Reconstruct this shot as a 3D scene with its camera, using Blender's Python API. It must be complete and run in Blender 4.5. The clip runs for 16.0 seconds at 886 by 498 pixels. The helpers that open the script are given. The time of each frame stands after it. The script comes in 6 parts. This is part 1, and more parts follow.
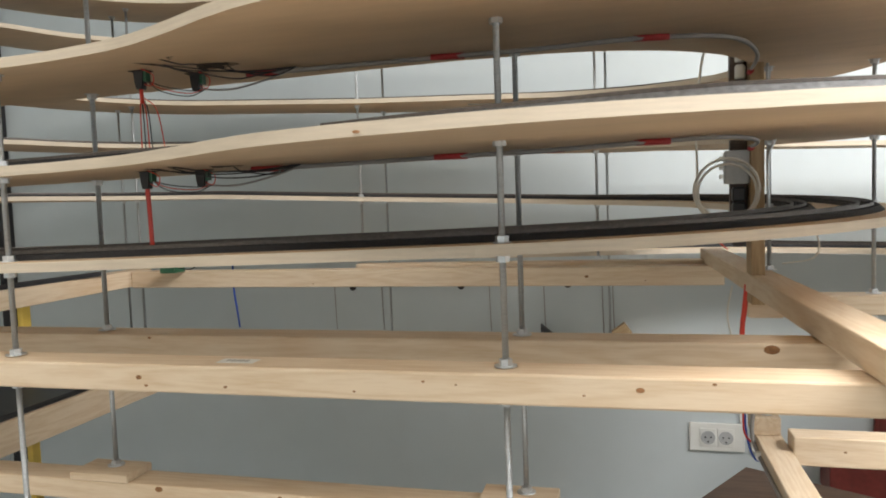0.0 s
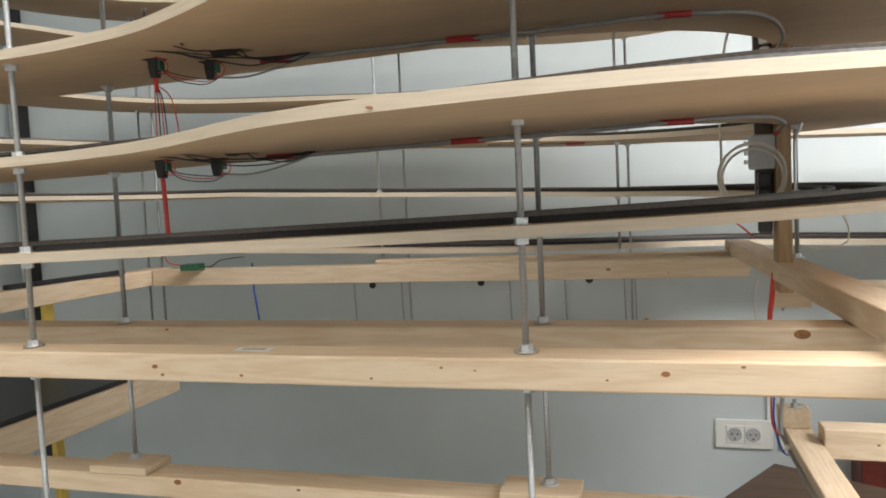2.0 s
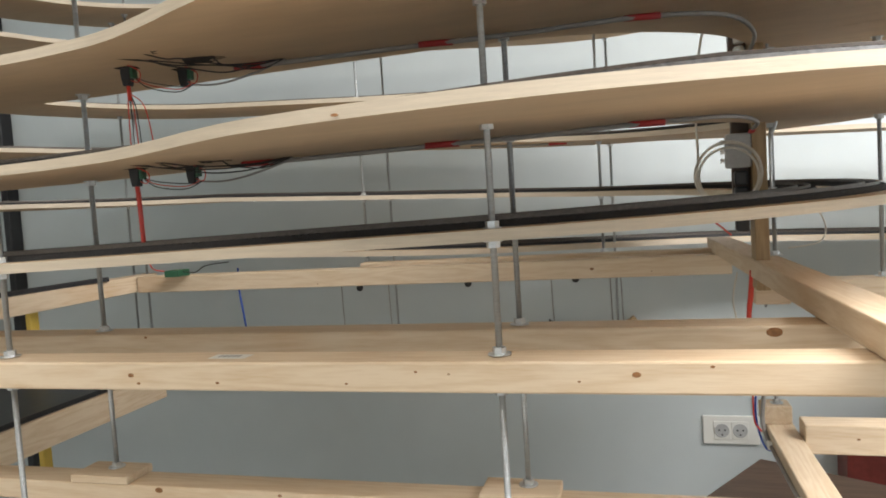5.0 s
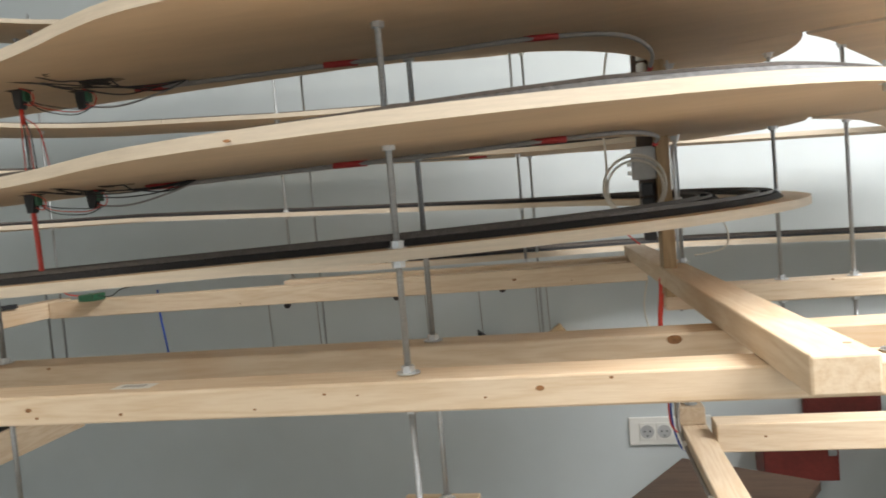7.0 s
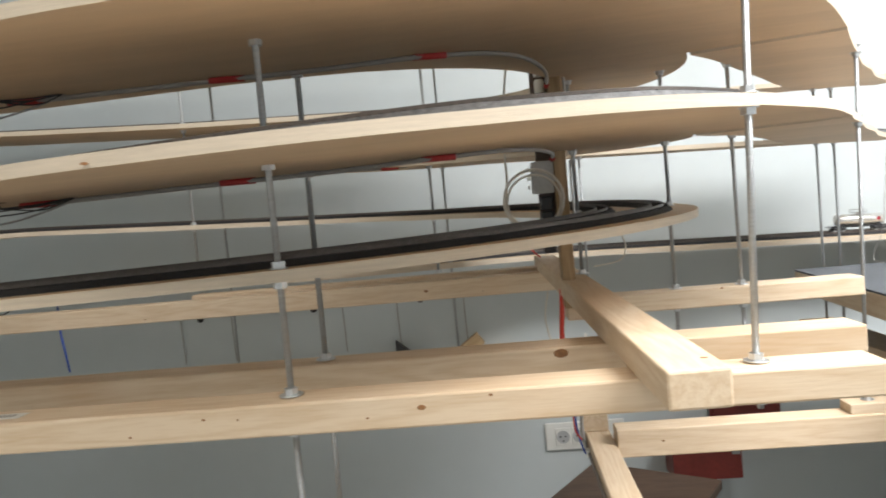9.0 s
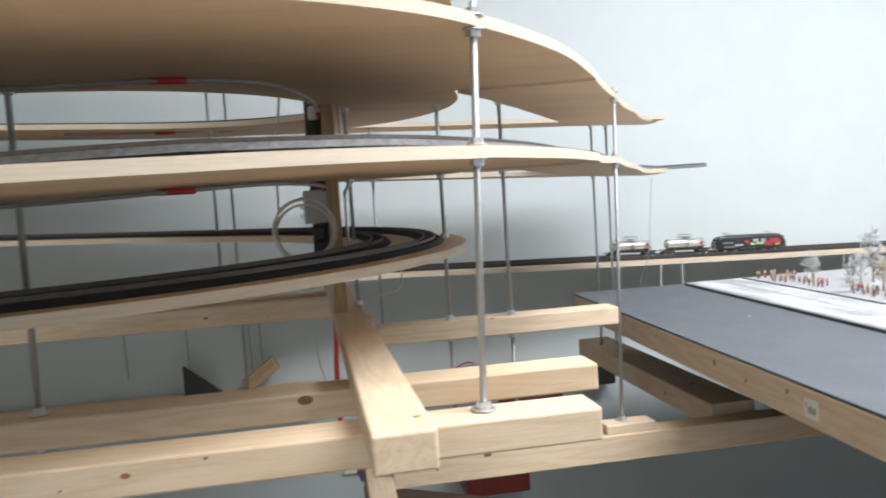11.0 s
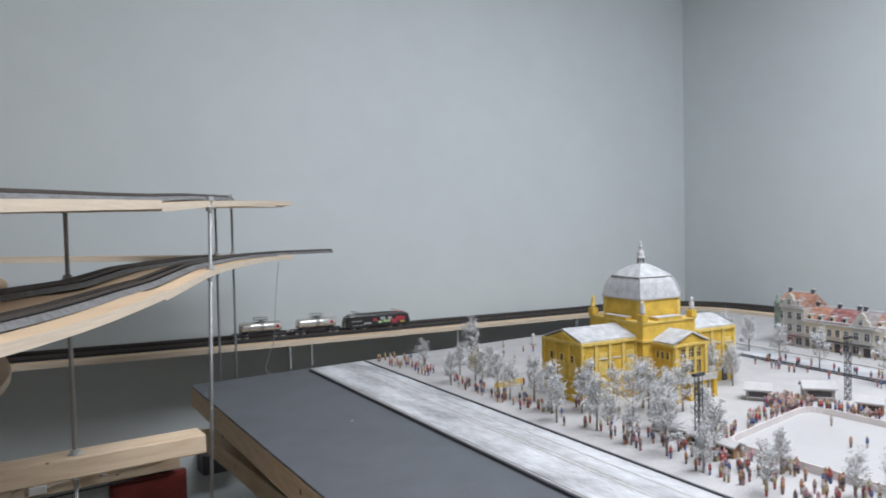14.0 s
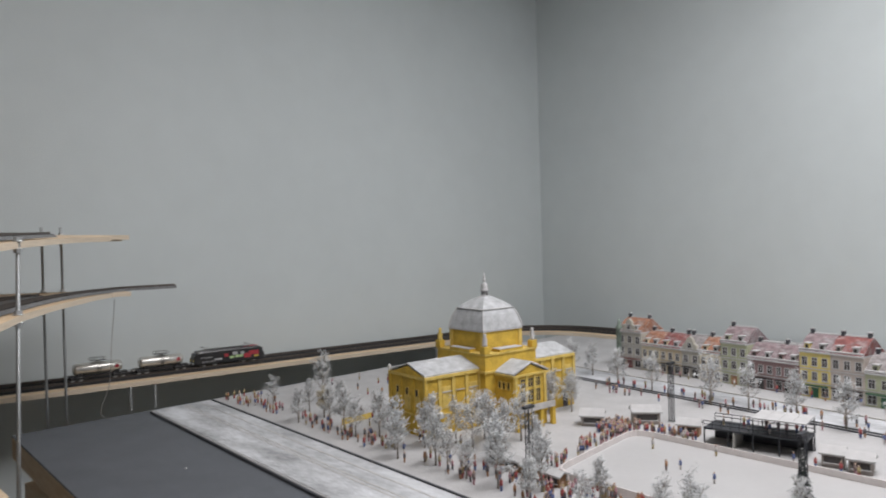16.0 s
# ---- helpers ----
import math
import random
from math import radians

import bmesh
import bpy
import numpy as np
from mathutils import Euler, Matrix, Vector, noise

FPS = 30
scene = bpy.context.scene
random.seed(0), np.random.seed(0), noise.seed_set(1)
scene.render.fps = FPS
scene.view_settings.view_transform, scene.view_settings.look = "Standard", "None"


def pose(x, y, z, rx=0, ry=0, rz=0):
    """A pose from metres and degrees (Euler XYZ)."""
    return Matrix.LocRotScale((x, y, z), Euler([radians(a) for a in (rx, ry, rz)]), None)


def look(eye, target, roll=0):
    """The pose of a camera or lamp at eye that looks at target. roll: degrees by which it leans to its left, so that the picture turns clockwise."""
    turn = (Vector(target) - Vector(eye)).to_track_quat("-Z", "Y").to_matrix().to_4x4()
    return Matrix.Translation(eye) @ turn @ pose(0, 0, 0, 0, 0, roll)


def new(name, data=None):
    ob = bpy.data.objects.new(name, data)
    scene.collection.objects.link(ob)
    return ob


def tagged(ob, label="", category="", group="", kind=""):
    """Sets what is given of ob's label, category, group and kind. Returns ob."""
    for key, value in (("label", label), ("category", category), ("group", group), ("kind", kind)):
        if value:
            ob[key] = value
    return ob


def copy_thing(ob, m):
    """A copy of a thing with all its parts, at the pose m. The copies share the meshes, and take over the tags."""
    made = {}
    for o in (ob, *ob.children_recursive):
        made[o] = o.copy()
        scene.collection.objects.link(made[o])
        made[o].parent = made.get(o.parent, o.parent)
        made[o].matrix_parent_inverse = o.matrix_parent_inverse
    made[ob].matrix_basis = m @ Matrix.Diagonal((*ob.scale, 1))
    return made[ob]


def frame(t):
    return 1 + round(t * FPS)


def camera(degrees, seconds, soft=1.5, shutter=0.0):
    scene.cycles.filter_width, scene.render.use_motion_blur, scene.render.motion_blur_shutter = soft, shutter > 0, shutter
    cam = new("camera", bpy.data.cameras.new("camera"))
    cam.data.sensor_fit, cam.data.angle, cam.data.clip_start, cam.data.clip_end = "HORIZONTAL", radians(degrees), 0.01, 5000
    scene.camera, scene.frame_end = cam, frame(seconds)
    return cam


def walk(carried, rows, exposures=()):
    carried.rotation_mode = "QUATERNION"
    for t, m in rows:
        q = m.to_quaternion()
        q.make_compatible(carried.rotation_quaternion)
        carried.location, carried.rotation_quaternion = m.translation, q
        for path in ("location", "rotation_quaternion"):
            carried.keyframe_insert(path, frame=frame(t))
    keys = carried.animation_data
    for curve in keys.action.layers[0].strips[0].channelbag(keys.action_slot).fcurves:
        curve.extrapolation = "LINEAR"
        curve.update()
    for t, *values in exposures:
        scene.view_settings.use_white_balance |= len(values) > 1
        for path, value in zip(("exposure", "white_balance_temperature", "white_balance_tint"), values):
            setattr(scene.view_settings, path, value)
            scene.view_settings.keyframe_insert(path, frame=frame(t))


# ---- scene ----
cam = camera(63.4, 16.0, 1.8, 0.5)
PATH = [
    (0, (0.202, 0.2065, 1.2), (-0.3483, 2.3521, 1.0522), -2.01),
    (0.5, (0.1973, 0.2142, 1.1846), (-0.363, 2.3565, 1.0336), -2.11),
    (1, (0.2005, 0.2142, 1.1822), (-0.3597, 2.3576, 1.0347), -1.81),
    (1.5, (0.1973, 0.2187, 1.1846), (-0.3973, 2.3521, 1.0465), -2.71),
    (2, (0.2005, 0.2198, 1.1822), (-0.4107, 2.3499, 1.0435), -2.7),
    (2.5, (0.1973, 0.2242, 1.1834), (-0.435, 2.3477, 1.0473), -3.0),
    (3, (0.1995, 0.222, 1.1845), (-0.4461, 2.3421, 1.0486), -3.3),
    (3.5, (0.2095, 0.2231, 1.1843), (-0.4039, 2.3521, 1.0477), -3.6),
    (4, (0.215, 0.2231, 1.183), (-0.3829, 2.3565, 1.0418), -3.61),
    (6.5, (0.2296, 0.2209, 1.1905), (-0.2669, 2.381, 1.0672), -4.42),
    (7, (0.2462, 0.2242, 1.1913), (-0.1481, 2.4054, 1.0704), -4.93),
    (7.5, (0.2573, 0.2264, 1.1911), (-0.0836, 2.4165, 1.0735), -4.93),
    (8, (0.2663, 0.2253, 1.192), (-0.0558, 2.4187, 1.0774), -5.04),
    (8.2, (0.2696, 0.2253, 1.1942), (-0.0424, 2.4198, 1.0805), -5.14),
    (10.3, (0.3388, 0.2475, 1.2072), (0.5103, 2.4575, 1.0706), -3.44),
    (10.5, (0.3477, 0.2498, 1.2114), (0.5693, 2.4542, 1.0749), -3.04),
    (11, (0.3724, 0.2564, 1.2221), (0.7205, 2.4453, 1.0919), -3.73),
    (11.5, (0.4038, 0.2686, 1.2436), (0.9001, 2.4298, 1.1349), -2.72),
    (12, (0.4332, 0.2697, 1.2653), (0.9665, 2.422, 1.1758), -3.31),
    (12.5, (0.4561, 0.2442, 1.3048), (1.0839, 2.3732, 1.2711), -2.6),
    (13, (0.4754, 0.2575, 1.3199), (1.4425, 2.2522, 1.2174), -1.83),
    (13.5, (0.5122, 0.2586, 1.3303), (1.6387, 2.1701, 1.2545), -1.59),
    (14, (0.5271, 0.2653, 1.3544), (1.7766, 2.0979, 1.2717), -1.25),
    (14.5, (0.5482, 0.2675, 1.3574), (1.8457, 2.0668, 1.2848), -0.93),
    (15, (0.5674, 0.2542, 1.3692), (1.9582, 1.9836, 1.3048), -0.49),
    (15.5, (0.5763, 0.2353, 1.3734), (2.0441, 1.9003, 1.3207), -0.76),
    (16, (0.5842, 0.2165, 1.3811), (2.1225, 1.8182, 1.3558), -1.53),
]
# stops, then the white balance, which cools as the white wall fills the view
EXPOSURE = [(0, 0.52, 6700, 10), (4, 0.54, 6700, 10), (8, 0.48, 6700, 10), (10.5, 0.12, 6400, 10), (11.5, -0.10, 6250, 11), (12.5, -0.46, 6250, 12), (13.5, -0.84, 6200, 12),
            (14.5, -1.12, 6250, 12), (15, -1.21, 6400, 13), (16, -1.41, 6650, 13)]
walk(cam, [(t, look(eye, target, roll)) for t, eye, target, roll in PATH], EXPOSURE)

# ---- light ----
world = bpy.data.worlds.new("room_air")
scene.world = world
world.use_nodes = True
wbg = world.node_tree.nodes["Background"]
wbg.inputs[0].default_value = (0.80, 0.90, 1.0, 1)
wbg.inputs[1].default_value = 0.10


def area(name, x, y, z, sx, sy, power, colour):
    d = bpy.data.lights.new(name, "AREA")
    d.shape, d.size, d.size_y, d.energy, d.color = "RECTANGLE", sx, sy, power, colour
    o = new(name, d)
    o.matrix_world = pose(x, y, z)
    return o


# front fill added at an assumed, unseen window, and ceiling tubes over the aisle
front_lamp = area("window_daylight", 0.55, -2.62, 1.72, 2.6, 1.3, 7, (0.90, 0.95, 1.0))
front_lamp.matrix_world = pose(0.55, -2.62, 1.72, 90, 0, 0)
area("tube_light_aisle", -0.5, -0.85, 2.62, 2.6, 0.5, 27, (1.0, 0.93, 0.84))
area("tube_light_town", 1.82, 0.42, 2.62, 1.9, 0.8, 120, (0.985, 0.985, 1.0))

# ---- materials ----


def material(name, base, rough=0.6, metal=0.0, noise_scale=20.0, vary=0.12, bump=0.0, bump_scale=200.0, stretch=(1, 1, 1), spec=0.5,
             island=0.0, coat=0.0):
    """A surface with variation at two scales and a fine relief."""
    m = bpy.data.materials.new(name)
    m.use_nodes = True
    nt = m.node_tree
    b = nt.nodes["Principled BSDF"]
    b.inputs["Roughness"].default_value = rough
    b.inputs["Metallic"].default_value = metal
    b.inputs["Specular IOR Level"].default_value = spec
    b.inputs["Coat Weight"].default_value = coat
    tc = nt.nodes.new("ShaderNodeTexCoord")
    mp = nt.nodes.new("ShaderNodeMapping")
    mp.inputs["Scale"].default_value = stretch
    nt.links.new(tc.outputs["Object"], mp.inputs[0])
    n1 = nt.nodes.new("ShaderNodeTexNoise")
    n1.inputs["Scale"].default_value, n1.inputs["Detail"].default_value = noise_scale, 4
    n2 = nt.nodes.new("ShaderNodeTexNoise")
    n2.inputs["Scale"].default_value, n2.inputs["Detail"].default_value = noise_scale * 7, 3
    for n in (n1, n2):
        nt.links.new(mp.outputs[0], n.inputs["Vector"])
    add = nt.nodes.new("ShaderNodeMath")
    add.operation = "MULTIPLY_ADD"
    add.inputs[1].default_value = 0.5
    nt.links.new(n2.outputs[0], add.inputs[0])
    nt.links.new(n1.outputs[0], add.inputs[2])
    ramp = nt.nodes.new("ShaderNodeValToRGB")
    lo, hi = [max(0, c * (1 - vary)) for c in base], [min(1, c * (1 + vary)) for c in base]
    ramp.color_ramp.elements[0].position, ramp.color_ramp.elements[0].color = 0.5, (*lo, 1)
    ramp.color_ramp.elements[1].position, ramp.color_ramp.elements[1].color = 1.0, (*hi, 1)
    nt.links.new(add.outputs[0], ramp.inputs[0])
    out = ramp.outputs[0]
    if island:
        oi = nt.nodes.new("ShaderNodeObjectInfo")
        hsv = nt.nodes.new("ShaderNodeHueSaturation")
        mr = nt.nodes.new("ShaderNodeMapRange")
        mr.inputs[3].default_value, mr.inputs[4].default_value = 1 - island, 1 + island
        nt.links.new(oi.outputs["Random"], mr.inputs[0])
        nt.links.new(mr.outputs[0], hsv.inputs["Value"])
        nt.links.new(out, hsv.inputs["Color"])
        out = hsv.outputs[0]
    nt.links.new(out, b.inputs["Base Color"])
    if bump:
        n3 = nt.nodes.new("ShaderNodeTexNoise")
        n3.inputs["Scale"].default_value, n3.inputs["Detail"].default_value = bump_scale, 5
        nt.links.new(mp.outputs[0], n3.inputs["Vector"])
        bp = nt.nodes.new("ShaderNodeBump")
        bp.inputs["Strength"].default_value, bp.inputs["Distance"].default_value = bump, 0.002
        nt.links.new(n3.outputs[0], bp.inputs["Height"])
        nt.links.new(bp.outputs[0], b.inputs["Normal"])
    return m


def pine(name, light, dark, axis="x", rough=0.55):
    """Sawn softwood: long bands of growth rings along the axis, fine fibres, a few brown patches round knots."""
    m = bpy.data.materials.new(name)
    m.use_nodes = True
    nt = m.node_tree
    b = nt.nodes["Principled BSDF"]
    b.inputs["Roughness"].default_value = rough
    tc = nt.nodes.new("ShaderNodeTexCoord")
    oi = nt.nodes.new("ShaderNodeObjectInfo")
    off = nt.nodes.new("ShaderNodeVectorMath")
    off.operation = "MULTIPLY_ADD"
    comb = nt.nodes.new("ShaderNodeCombineXYZ")
    for i in range(3):
        nt.links.new(oi.outputs["Random"], comb.inputs[i])
    off.inputs[1].default_value = (7.3, 3.1, 5.7)
    nt.links.new(comb.outputs[0], off.inputs[0])
    nt.links.new(tc.outputs["Object"], off.inputs[2])
    mp = nt.nodes.new("ShaderNodeMapping")
    k = {"x": (0.09, 1, 1), "y": (1, 0.09, 1), "z": (1, 1, 0.09)}[axis]
    mp.inputs["Scale"].default_value = k
    nt.links.new(off.outputs[0], mp.inputs[0])
    warp = nt.nodes.new("ShaderNodeTexNoise")
    warp.inputs["Scale"].default_value, warp.inputs["Detail"].default_value = 26, 2
    nt.links.new(mp.outputs[0], warp.inputs["Vector"])
    ring = nt.nodes.new("ShaderNodeMath")
    ring.operation = "MULTIPLY"
    ring.inputs[1].default_value = 52
    nt.links.new(warp.outputs[0], ring.inputs[0])
    sn = nt.nodes.new("ShaderNodeMath")
    sn.operation = "SINE"
    nt.links.new(ring.outputs[0], sn.inputs[0])
    fib = nt.nodes.new("ShaderNodeTexNoise")
    fib.inputs["Scale"].default_value, fib.inputs["Detail"].default_value = 420, 3
    nt.links.new(mp.outputs[0], fib.inputs["Vector"])
    mix = nt.nodes.new("ShaderNodeMath")
    mix.operation = "MULTIPLY_ADD"
    mix.inputs[1].default_value = 0.20
    nt.links.new(sn.outputs[0], mix.inputs[0])
    nt.links.new(fib.outputs[0], mix.inputs[2])
    ramp = nt.nodes.new("ShaderNodeValToRGB")
    ramp.color_ramp.elements[0].position, ramp.color_ramp.elements[0].color = 0.30, (*light, 1)
    ramp.color_ramp.elements[1].position, ramp.color_ramp.elements[1].color = 0.95, (*dark, 1)
    nt.links.new(mix.outputs[0], ramp.inputs[0])
    # reddish heartwood flushes, larger in scale
    fl = nt.nodes.new("ShaderNodeTexNoise")
    fl.inputs["Scale"].default_value, fl.inputs["Detail"].default_value = 7, 2
    mp2 = nt.nodes.new("ShaderNodeMapping")
    mp2.inputs["Scale"].default_value = {"x": (0.5, 1, 1), "y": (1, 0.5, 1), "z": (1, 1, 0.5)}[axis]
    nt.links.new(off.outputs[0], mp2.inputs[0])
    nt.links.new(mp2.outputs[0], fl.inputs["Vector"])
    fr = nt.nodes.new("ShaderNodeMapRange")
    fr.inputs[1].default_value, fr.inputs[2].default_value, fr.inputs[4].default_value = 0.58, 0.78, 0.55
    nt.links.new(fl.outputs[0], fr.inputs[0])
    mc = nt.nodes.new("ShaderNodeMix")
    mc.data_type = "RGBA"
    nt.links.new(fr.outputs[0], mc.inputs["Factor"])
    nt.links.new(ramp.outputs[0], mc.inputs["A"])
    mc.inputs["B"].default_value = (dark[0] * 0.95, dark[1] * 0.82, dark[2] * 0.68, 1)
    nt.links.new(mc.outputs["Result"], b.inputs["Base Color"])
    bp = nt.nodes.new("ShaderNodeBump")
    bp.inputs["Strength"].default_value, bp.inputs["Distance"].default_value = 0.25, 0.0008
    nt.links.new(fib.outputs[0], bp.inputs["Height"])
    nt.links.new(bp.outputs[0], b.inputs["Normal"])
    return m


LIGHT_PINE, DARK_PINE = (0.70, 0.565, 0.41), (0.60, 0.445, 0.285)
M_PINE_X = pine("pine_along_x", LIGHT_PINE, DARK_PINE, "x")
M_PINE_Y = pine("pine_along_y", LIGHT_PINE, DARK_PINE, "y")
M_PINE_Z = pine("pine_upright", (0.44, 0.31, 0.17), (0.30, 0.19, 0.09), "z")
M_KNOT = material("knot_wood", (0.26, 0.12, 0.045), 0.6, 0, 200, 0.35)
M_PLY = material("plywood_face", (0.64, 0.49, 0.33), 0.62, 0, 9, 0.10, 0.15, 400, (0.25, 1, 1), island=0.06)
M_PLY_EDGE = material("plywood_edge", (0.58, 0.495, 0.385), 0.7, 0, 60, 0.10, 0.18, 300, (0.3, 0.3, 6))
M_ZINC = material("zinc_plated_steel", (0.62, 0.64, 0.65), 0.38, 0.85, 300, 0.12, 0.0)
M_THREAD = material("threaded_steel", (0.42, 0.44, 0.45), 0.45, 0.8, 300, 0.15, 0.6, 900, (0.05, 0.05, 1))
M_WALL = material("wall_paint", (0.555, 0.605, 0.615), 0.75, 0, 1.6, 0.035, 0.25, 260)
M_BED = material("black_track_bed", (0.018, 0.018, 0.020), 0.75, 0, 160, 0.35, 0.8, 900)
M_BEDGREY = material("grey_track_bed", (0.16, 0.165, 0.17), 0.6, 0, 160, 0.4, 0.8, 900)
M_SLEEPER = material("dark_sleeper_plastic", (0.021, 0.020, 0.019), 0.6, 0, 200, 0.2)
M_RAIL = material("nickel_silver_rail", (0.50, 0.49, 0.46), 0.3, 1.0, 200, 0.1)
M_RAILSIDE = material("browned_rail", (0.10, 0.085, 0.075), 0.5, 0.6, 200, 0.2)
M_FLOOR = material("floor_vinyl", (0.33, 0.30, 0.26), 0.5, 0, 6, 0.12, 0.1, 60)
M_CEIL = material("ceiling_paint", (0.80, 0.80, 0.78), 0.85, 0, 2, 0.04, 0.1, 200)
M_WHITEP = material("white_plastic", (0.74, 0.74, 0.70), 0.35, 0, 30, 0.03)
M_BLACKP = material("black_plastic", (0.02, 0.02, 0.022), 0.4, 0, 60, 0.2)
M_GREYP = material("grey_plastic", (0.43, 0.44, 0.44), 0.45, 0, 40, 0.10)
M_REDP = material("red_tape", (0.42, 0.03, 0.03), 0.45, 0, 60, 0.15)
M_REDWIRE = material("red_wire", (0.62, 0.05, 0.03), 0.4, 0, 60, 0.1)
M_GREYCABLE = material("grey_cable", (0.30, 0.29, 0.28), 0.5, 0, 60, 0.1)
M_PALECABLE = material("pale_cable", (0.62, 0.59, 0.52), 0.45, 0, 60, 0.08)
M_BLUE = material("blue_wire", (0.02, 0.08, 0.42), 0.4, 0, 60, 0.1)
M_GREEN = material("circuit_board", (0.02, 0.10, 0.05), 0.4, 0, 300, 0.4)
M_TABLE = material("grey_painted_board", (0.095, 0.105, 0.12), 0.6, 0, 14, 0.12, 0.35, 500)
M_SNOW = material("model_snow", (0.415, 0.415, 0.42), 0.8, 0, 16, 0.08, 0.8, 260)
M_ROADSNOW = material("slushy_road", (0.43, 0.445, 0.465), 0.8, 0, 16, 0.42, 0.8, 200, (1.0, 0.35, 1.0))
M_DARKWOOD = pine("dark_stained_wood", (0.105, 0.065, 0.043), (0.05, 0.030, 0.020), "x", 0.4)
M_MAROON = material("maroon_lacquer", (0.20, 0.035, 0.028), 0.35, 0, 12, 0.25, 0.1, 100)

# ---- mesh helpers ----


def box(bm, x0, x1, y0, y1, z0, z1, m=None):
    v = [bm.verts.new(p) for p in ((x0, y0, z0), (x1, y0, z0), (x1, y1, z0), (x0, y1, z0), (x0, y0, z1), (x1, y0, z1), (x1, y1, z1), (x0, y1, z1))]
    fs = [bm.faces.new([v[i] for i in f]) for f in ((3, 2, 1, 0), (4, 5, 6, 7), (0, 1, 5, 4), (1, 2, 6, 5), (2, 3, 7, 6), (3, 0, 4, 7))]
    if m is not None:
        bmesh.ops.transform(bm, matrix=m, verts=v)
    return fs


def bevelled(bm, r=0.002, seg=2):
    bmesh.ops.bevel(bm, geom=list(bm.edges), offset=r, segments=seg, affect="EDGES", profile=0.5)
    return bm


def cyl(bm, x, y, z0, z1, r, n=10, r2=None):
    r2 = r if r2 is None else r2
    a = [bm.verts.new((x + r * math.cos(2 * math.pi * i / n), y + r * math.sin(2 * math.pi * i / n), z0)) for i in range(n)]
    b = [bm.verts.new((x + r2 * math.cos(2 * math.pi * i / n), y + r2 * math.sin(2 * math.pi * i / n), z1)) for i in range(n)]
    for i in range(n):
        f = bm.faces.new((a[i], a[(i + 1) % n], b[(i + 1) % n], b[i]))
        f.smooth = n > 6
    bm.faces.new(a[::-1])
    bm.faces.new(b)
    return a + b


def lathe(bm, x, y, z, profile, n=16):
    """profile: (radius, height) from below upwards."""
    rings = [[bm.verts.new((x + r * math.cos(2 * math.pi * i / n), y + r * math.sin(2 * math.pi * i / n), z + h)) for i in range(n)] for r, h in profile]
    for a, b in zip(rings, rings[1:]):
        for i in range(n):
            bm.faces.new((a[i], a[(i + 1) % n], b[(i + 1) % n], b[i])).smooth = True
    bm.faces.new(rings[0][::-1])
    bm.faces.new(rings[-1])


def tube(bm, pts, r=0.002, n=6):
    """A round wire through the points, smoothed between them."""
    P = [Vector(p) for p in pts]
    fine = []
    for i in range(len(P) - 1):
        p0, p1, p2, p3 = P[max(i - 1, 0)], P[i], P[i + 1], P[min(i + 2, len(P) - 1)]
        steps = 6 if len(P) > 2 else 1
        for k in range(steps):
            u = k / steps
            fine.append(0.5 * ((2 * p1) + (p2 - p0) * u + (2 * p0 - 5 * p1 + 4 * p2 - p3) * u * u + (3 * p1 - p0 - 3 * p2 + p3) * u ** 3))
    fine.append(P[-1])
    rings = []
    for i, p in enumerate(fine):
        d = (fine[min(i + 1, len(fine) - 1)] - fine[max(i - 1, 0)]).normalized()
        s = d.cross(Vector((0.3, 0.2, 1))).normalized()
        t = d.cross(s)
        rings.append([bm.verts.new(p + r * (s * math.cos(2 * math.pi * k / n) + t * math.sin(2 * math.pi * k / n))) for k in range(n)])
    for a, b in zip(rings, rings[1:]):
        for k in range(n):
            bm.faces.new((a[k], a[(k + 1) % n], b[(k + 1) % n], b[k])).smooth = True
    bm.faces.new(rings[0])
    bm.faces.new(rings[-1][::-1])


def mesh_of(name, bm, mats):
    me = bpy.data.meshes.new(name)
    bmesh.ops.recalc_face_normals(bm, faces=list(bm.faces))
    bm.to_mesh(me)
    bm.free()
    for m in (mats if isinstance(mats, (list, tuple)) else [mats]):
        me.materials.append(m)
    return me


def part(name, bm, mat, parent=None, label=""):
    """Links a bmesh as one mesh object, under a thing or a part where one is given."""
    o = new(name, mesh_of(name, bm, mat))
    if parent is not None:
        o.parent = parent
    return tagged(o, label)


def thing(name, label, category, group="", kind="", at=(0, 0, 0)):
    o = new(name)
    o.empty_display_size = 0.02
    o.location = at
    return tagged(o, label, category, group, kind)


def one(name, bm, mat, label, category, group="", kind=""):
    return tagged(part(name, bm, mat), label, category, group, kind)


def structure(name, bm, mat, label="", category=""):
    return tagged(part(name, bm, mat), label, category, "", "structure")


# ---- room ----
WALL_Y, WALL_X0, WALL_X1 = 2.353, -2.05, 3.29
bm = bmesh.new(); box(bm, WALL_X0 - 0.12, WALL_X1 + 0.12, WALL_Y, WALL_Y + 0.12, 0, 2.7)
structure("wall_north", bm, M_WALL, "pale blue-grey painted back wall with faint smudges", "wall")
bm = bmesh.new(); box(bm, WALL_X1, WALL_X1 + 0.12, -2.6, WALL_Y, 0, 2.7)
structure("wall_east", bm, M_WALL, "pale blue-grey painted side wall meeting the back wall", "wall")
bm = bmesh.new(); box(bm, WALL_X0 - 0.12, WALL_X0, -2.6, WALL_Y, 0, 2.7)
structure("wall_west", bm, M_WALL, "pale blue-grey painted side wall behind the helix", "wall")
bm = bmesh.new()
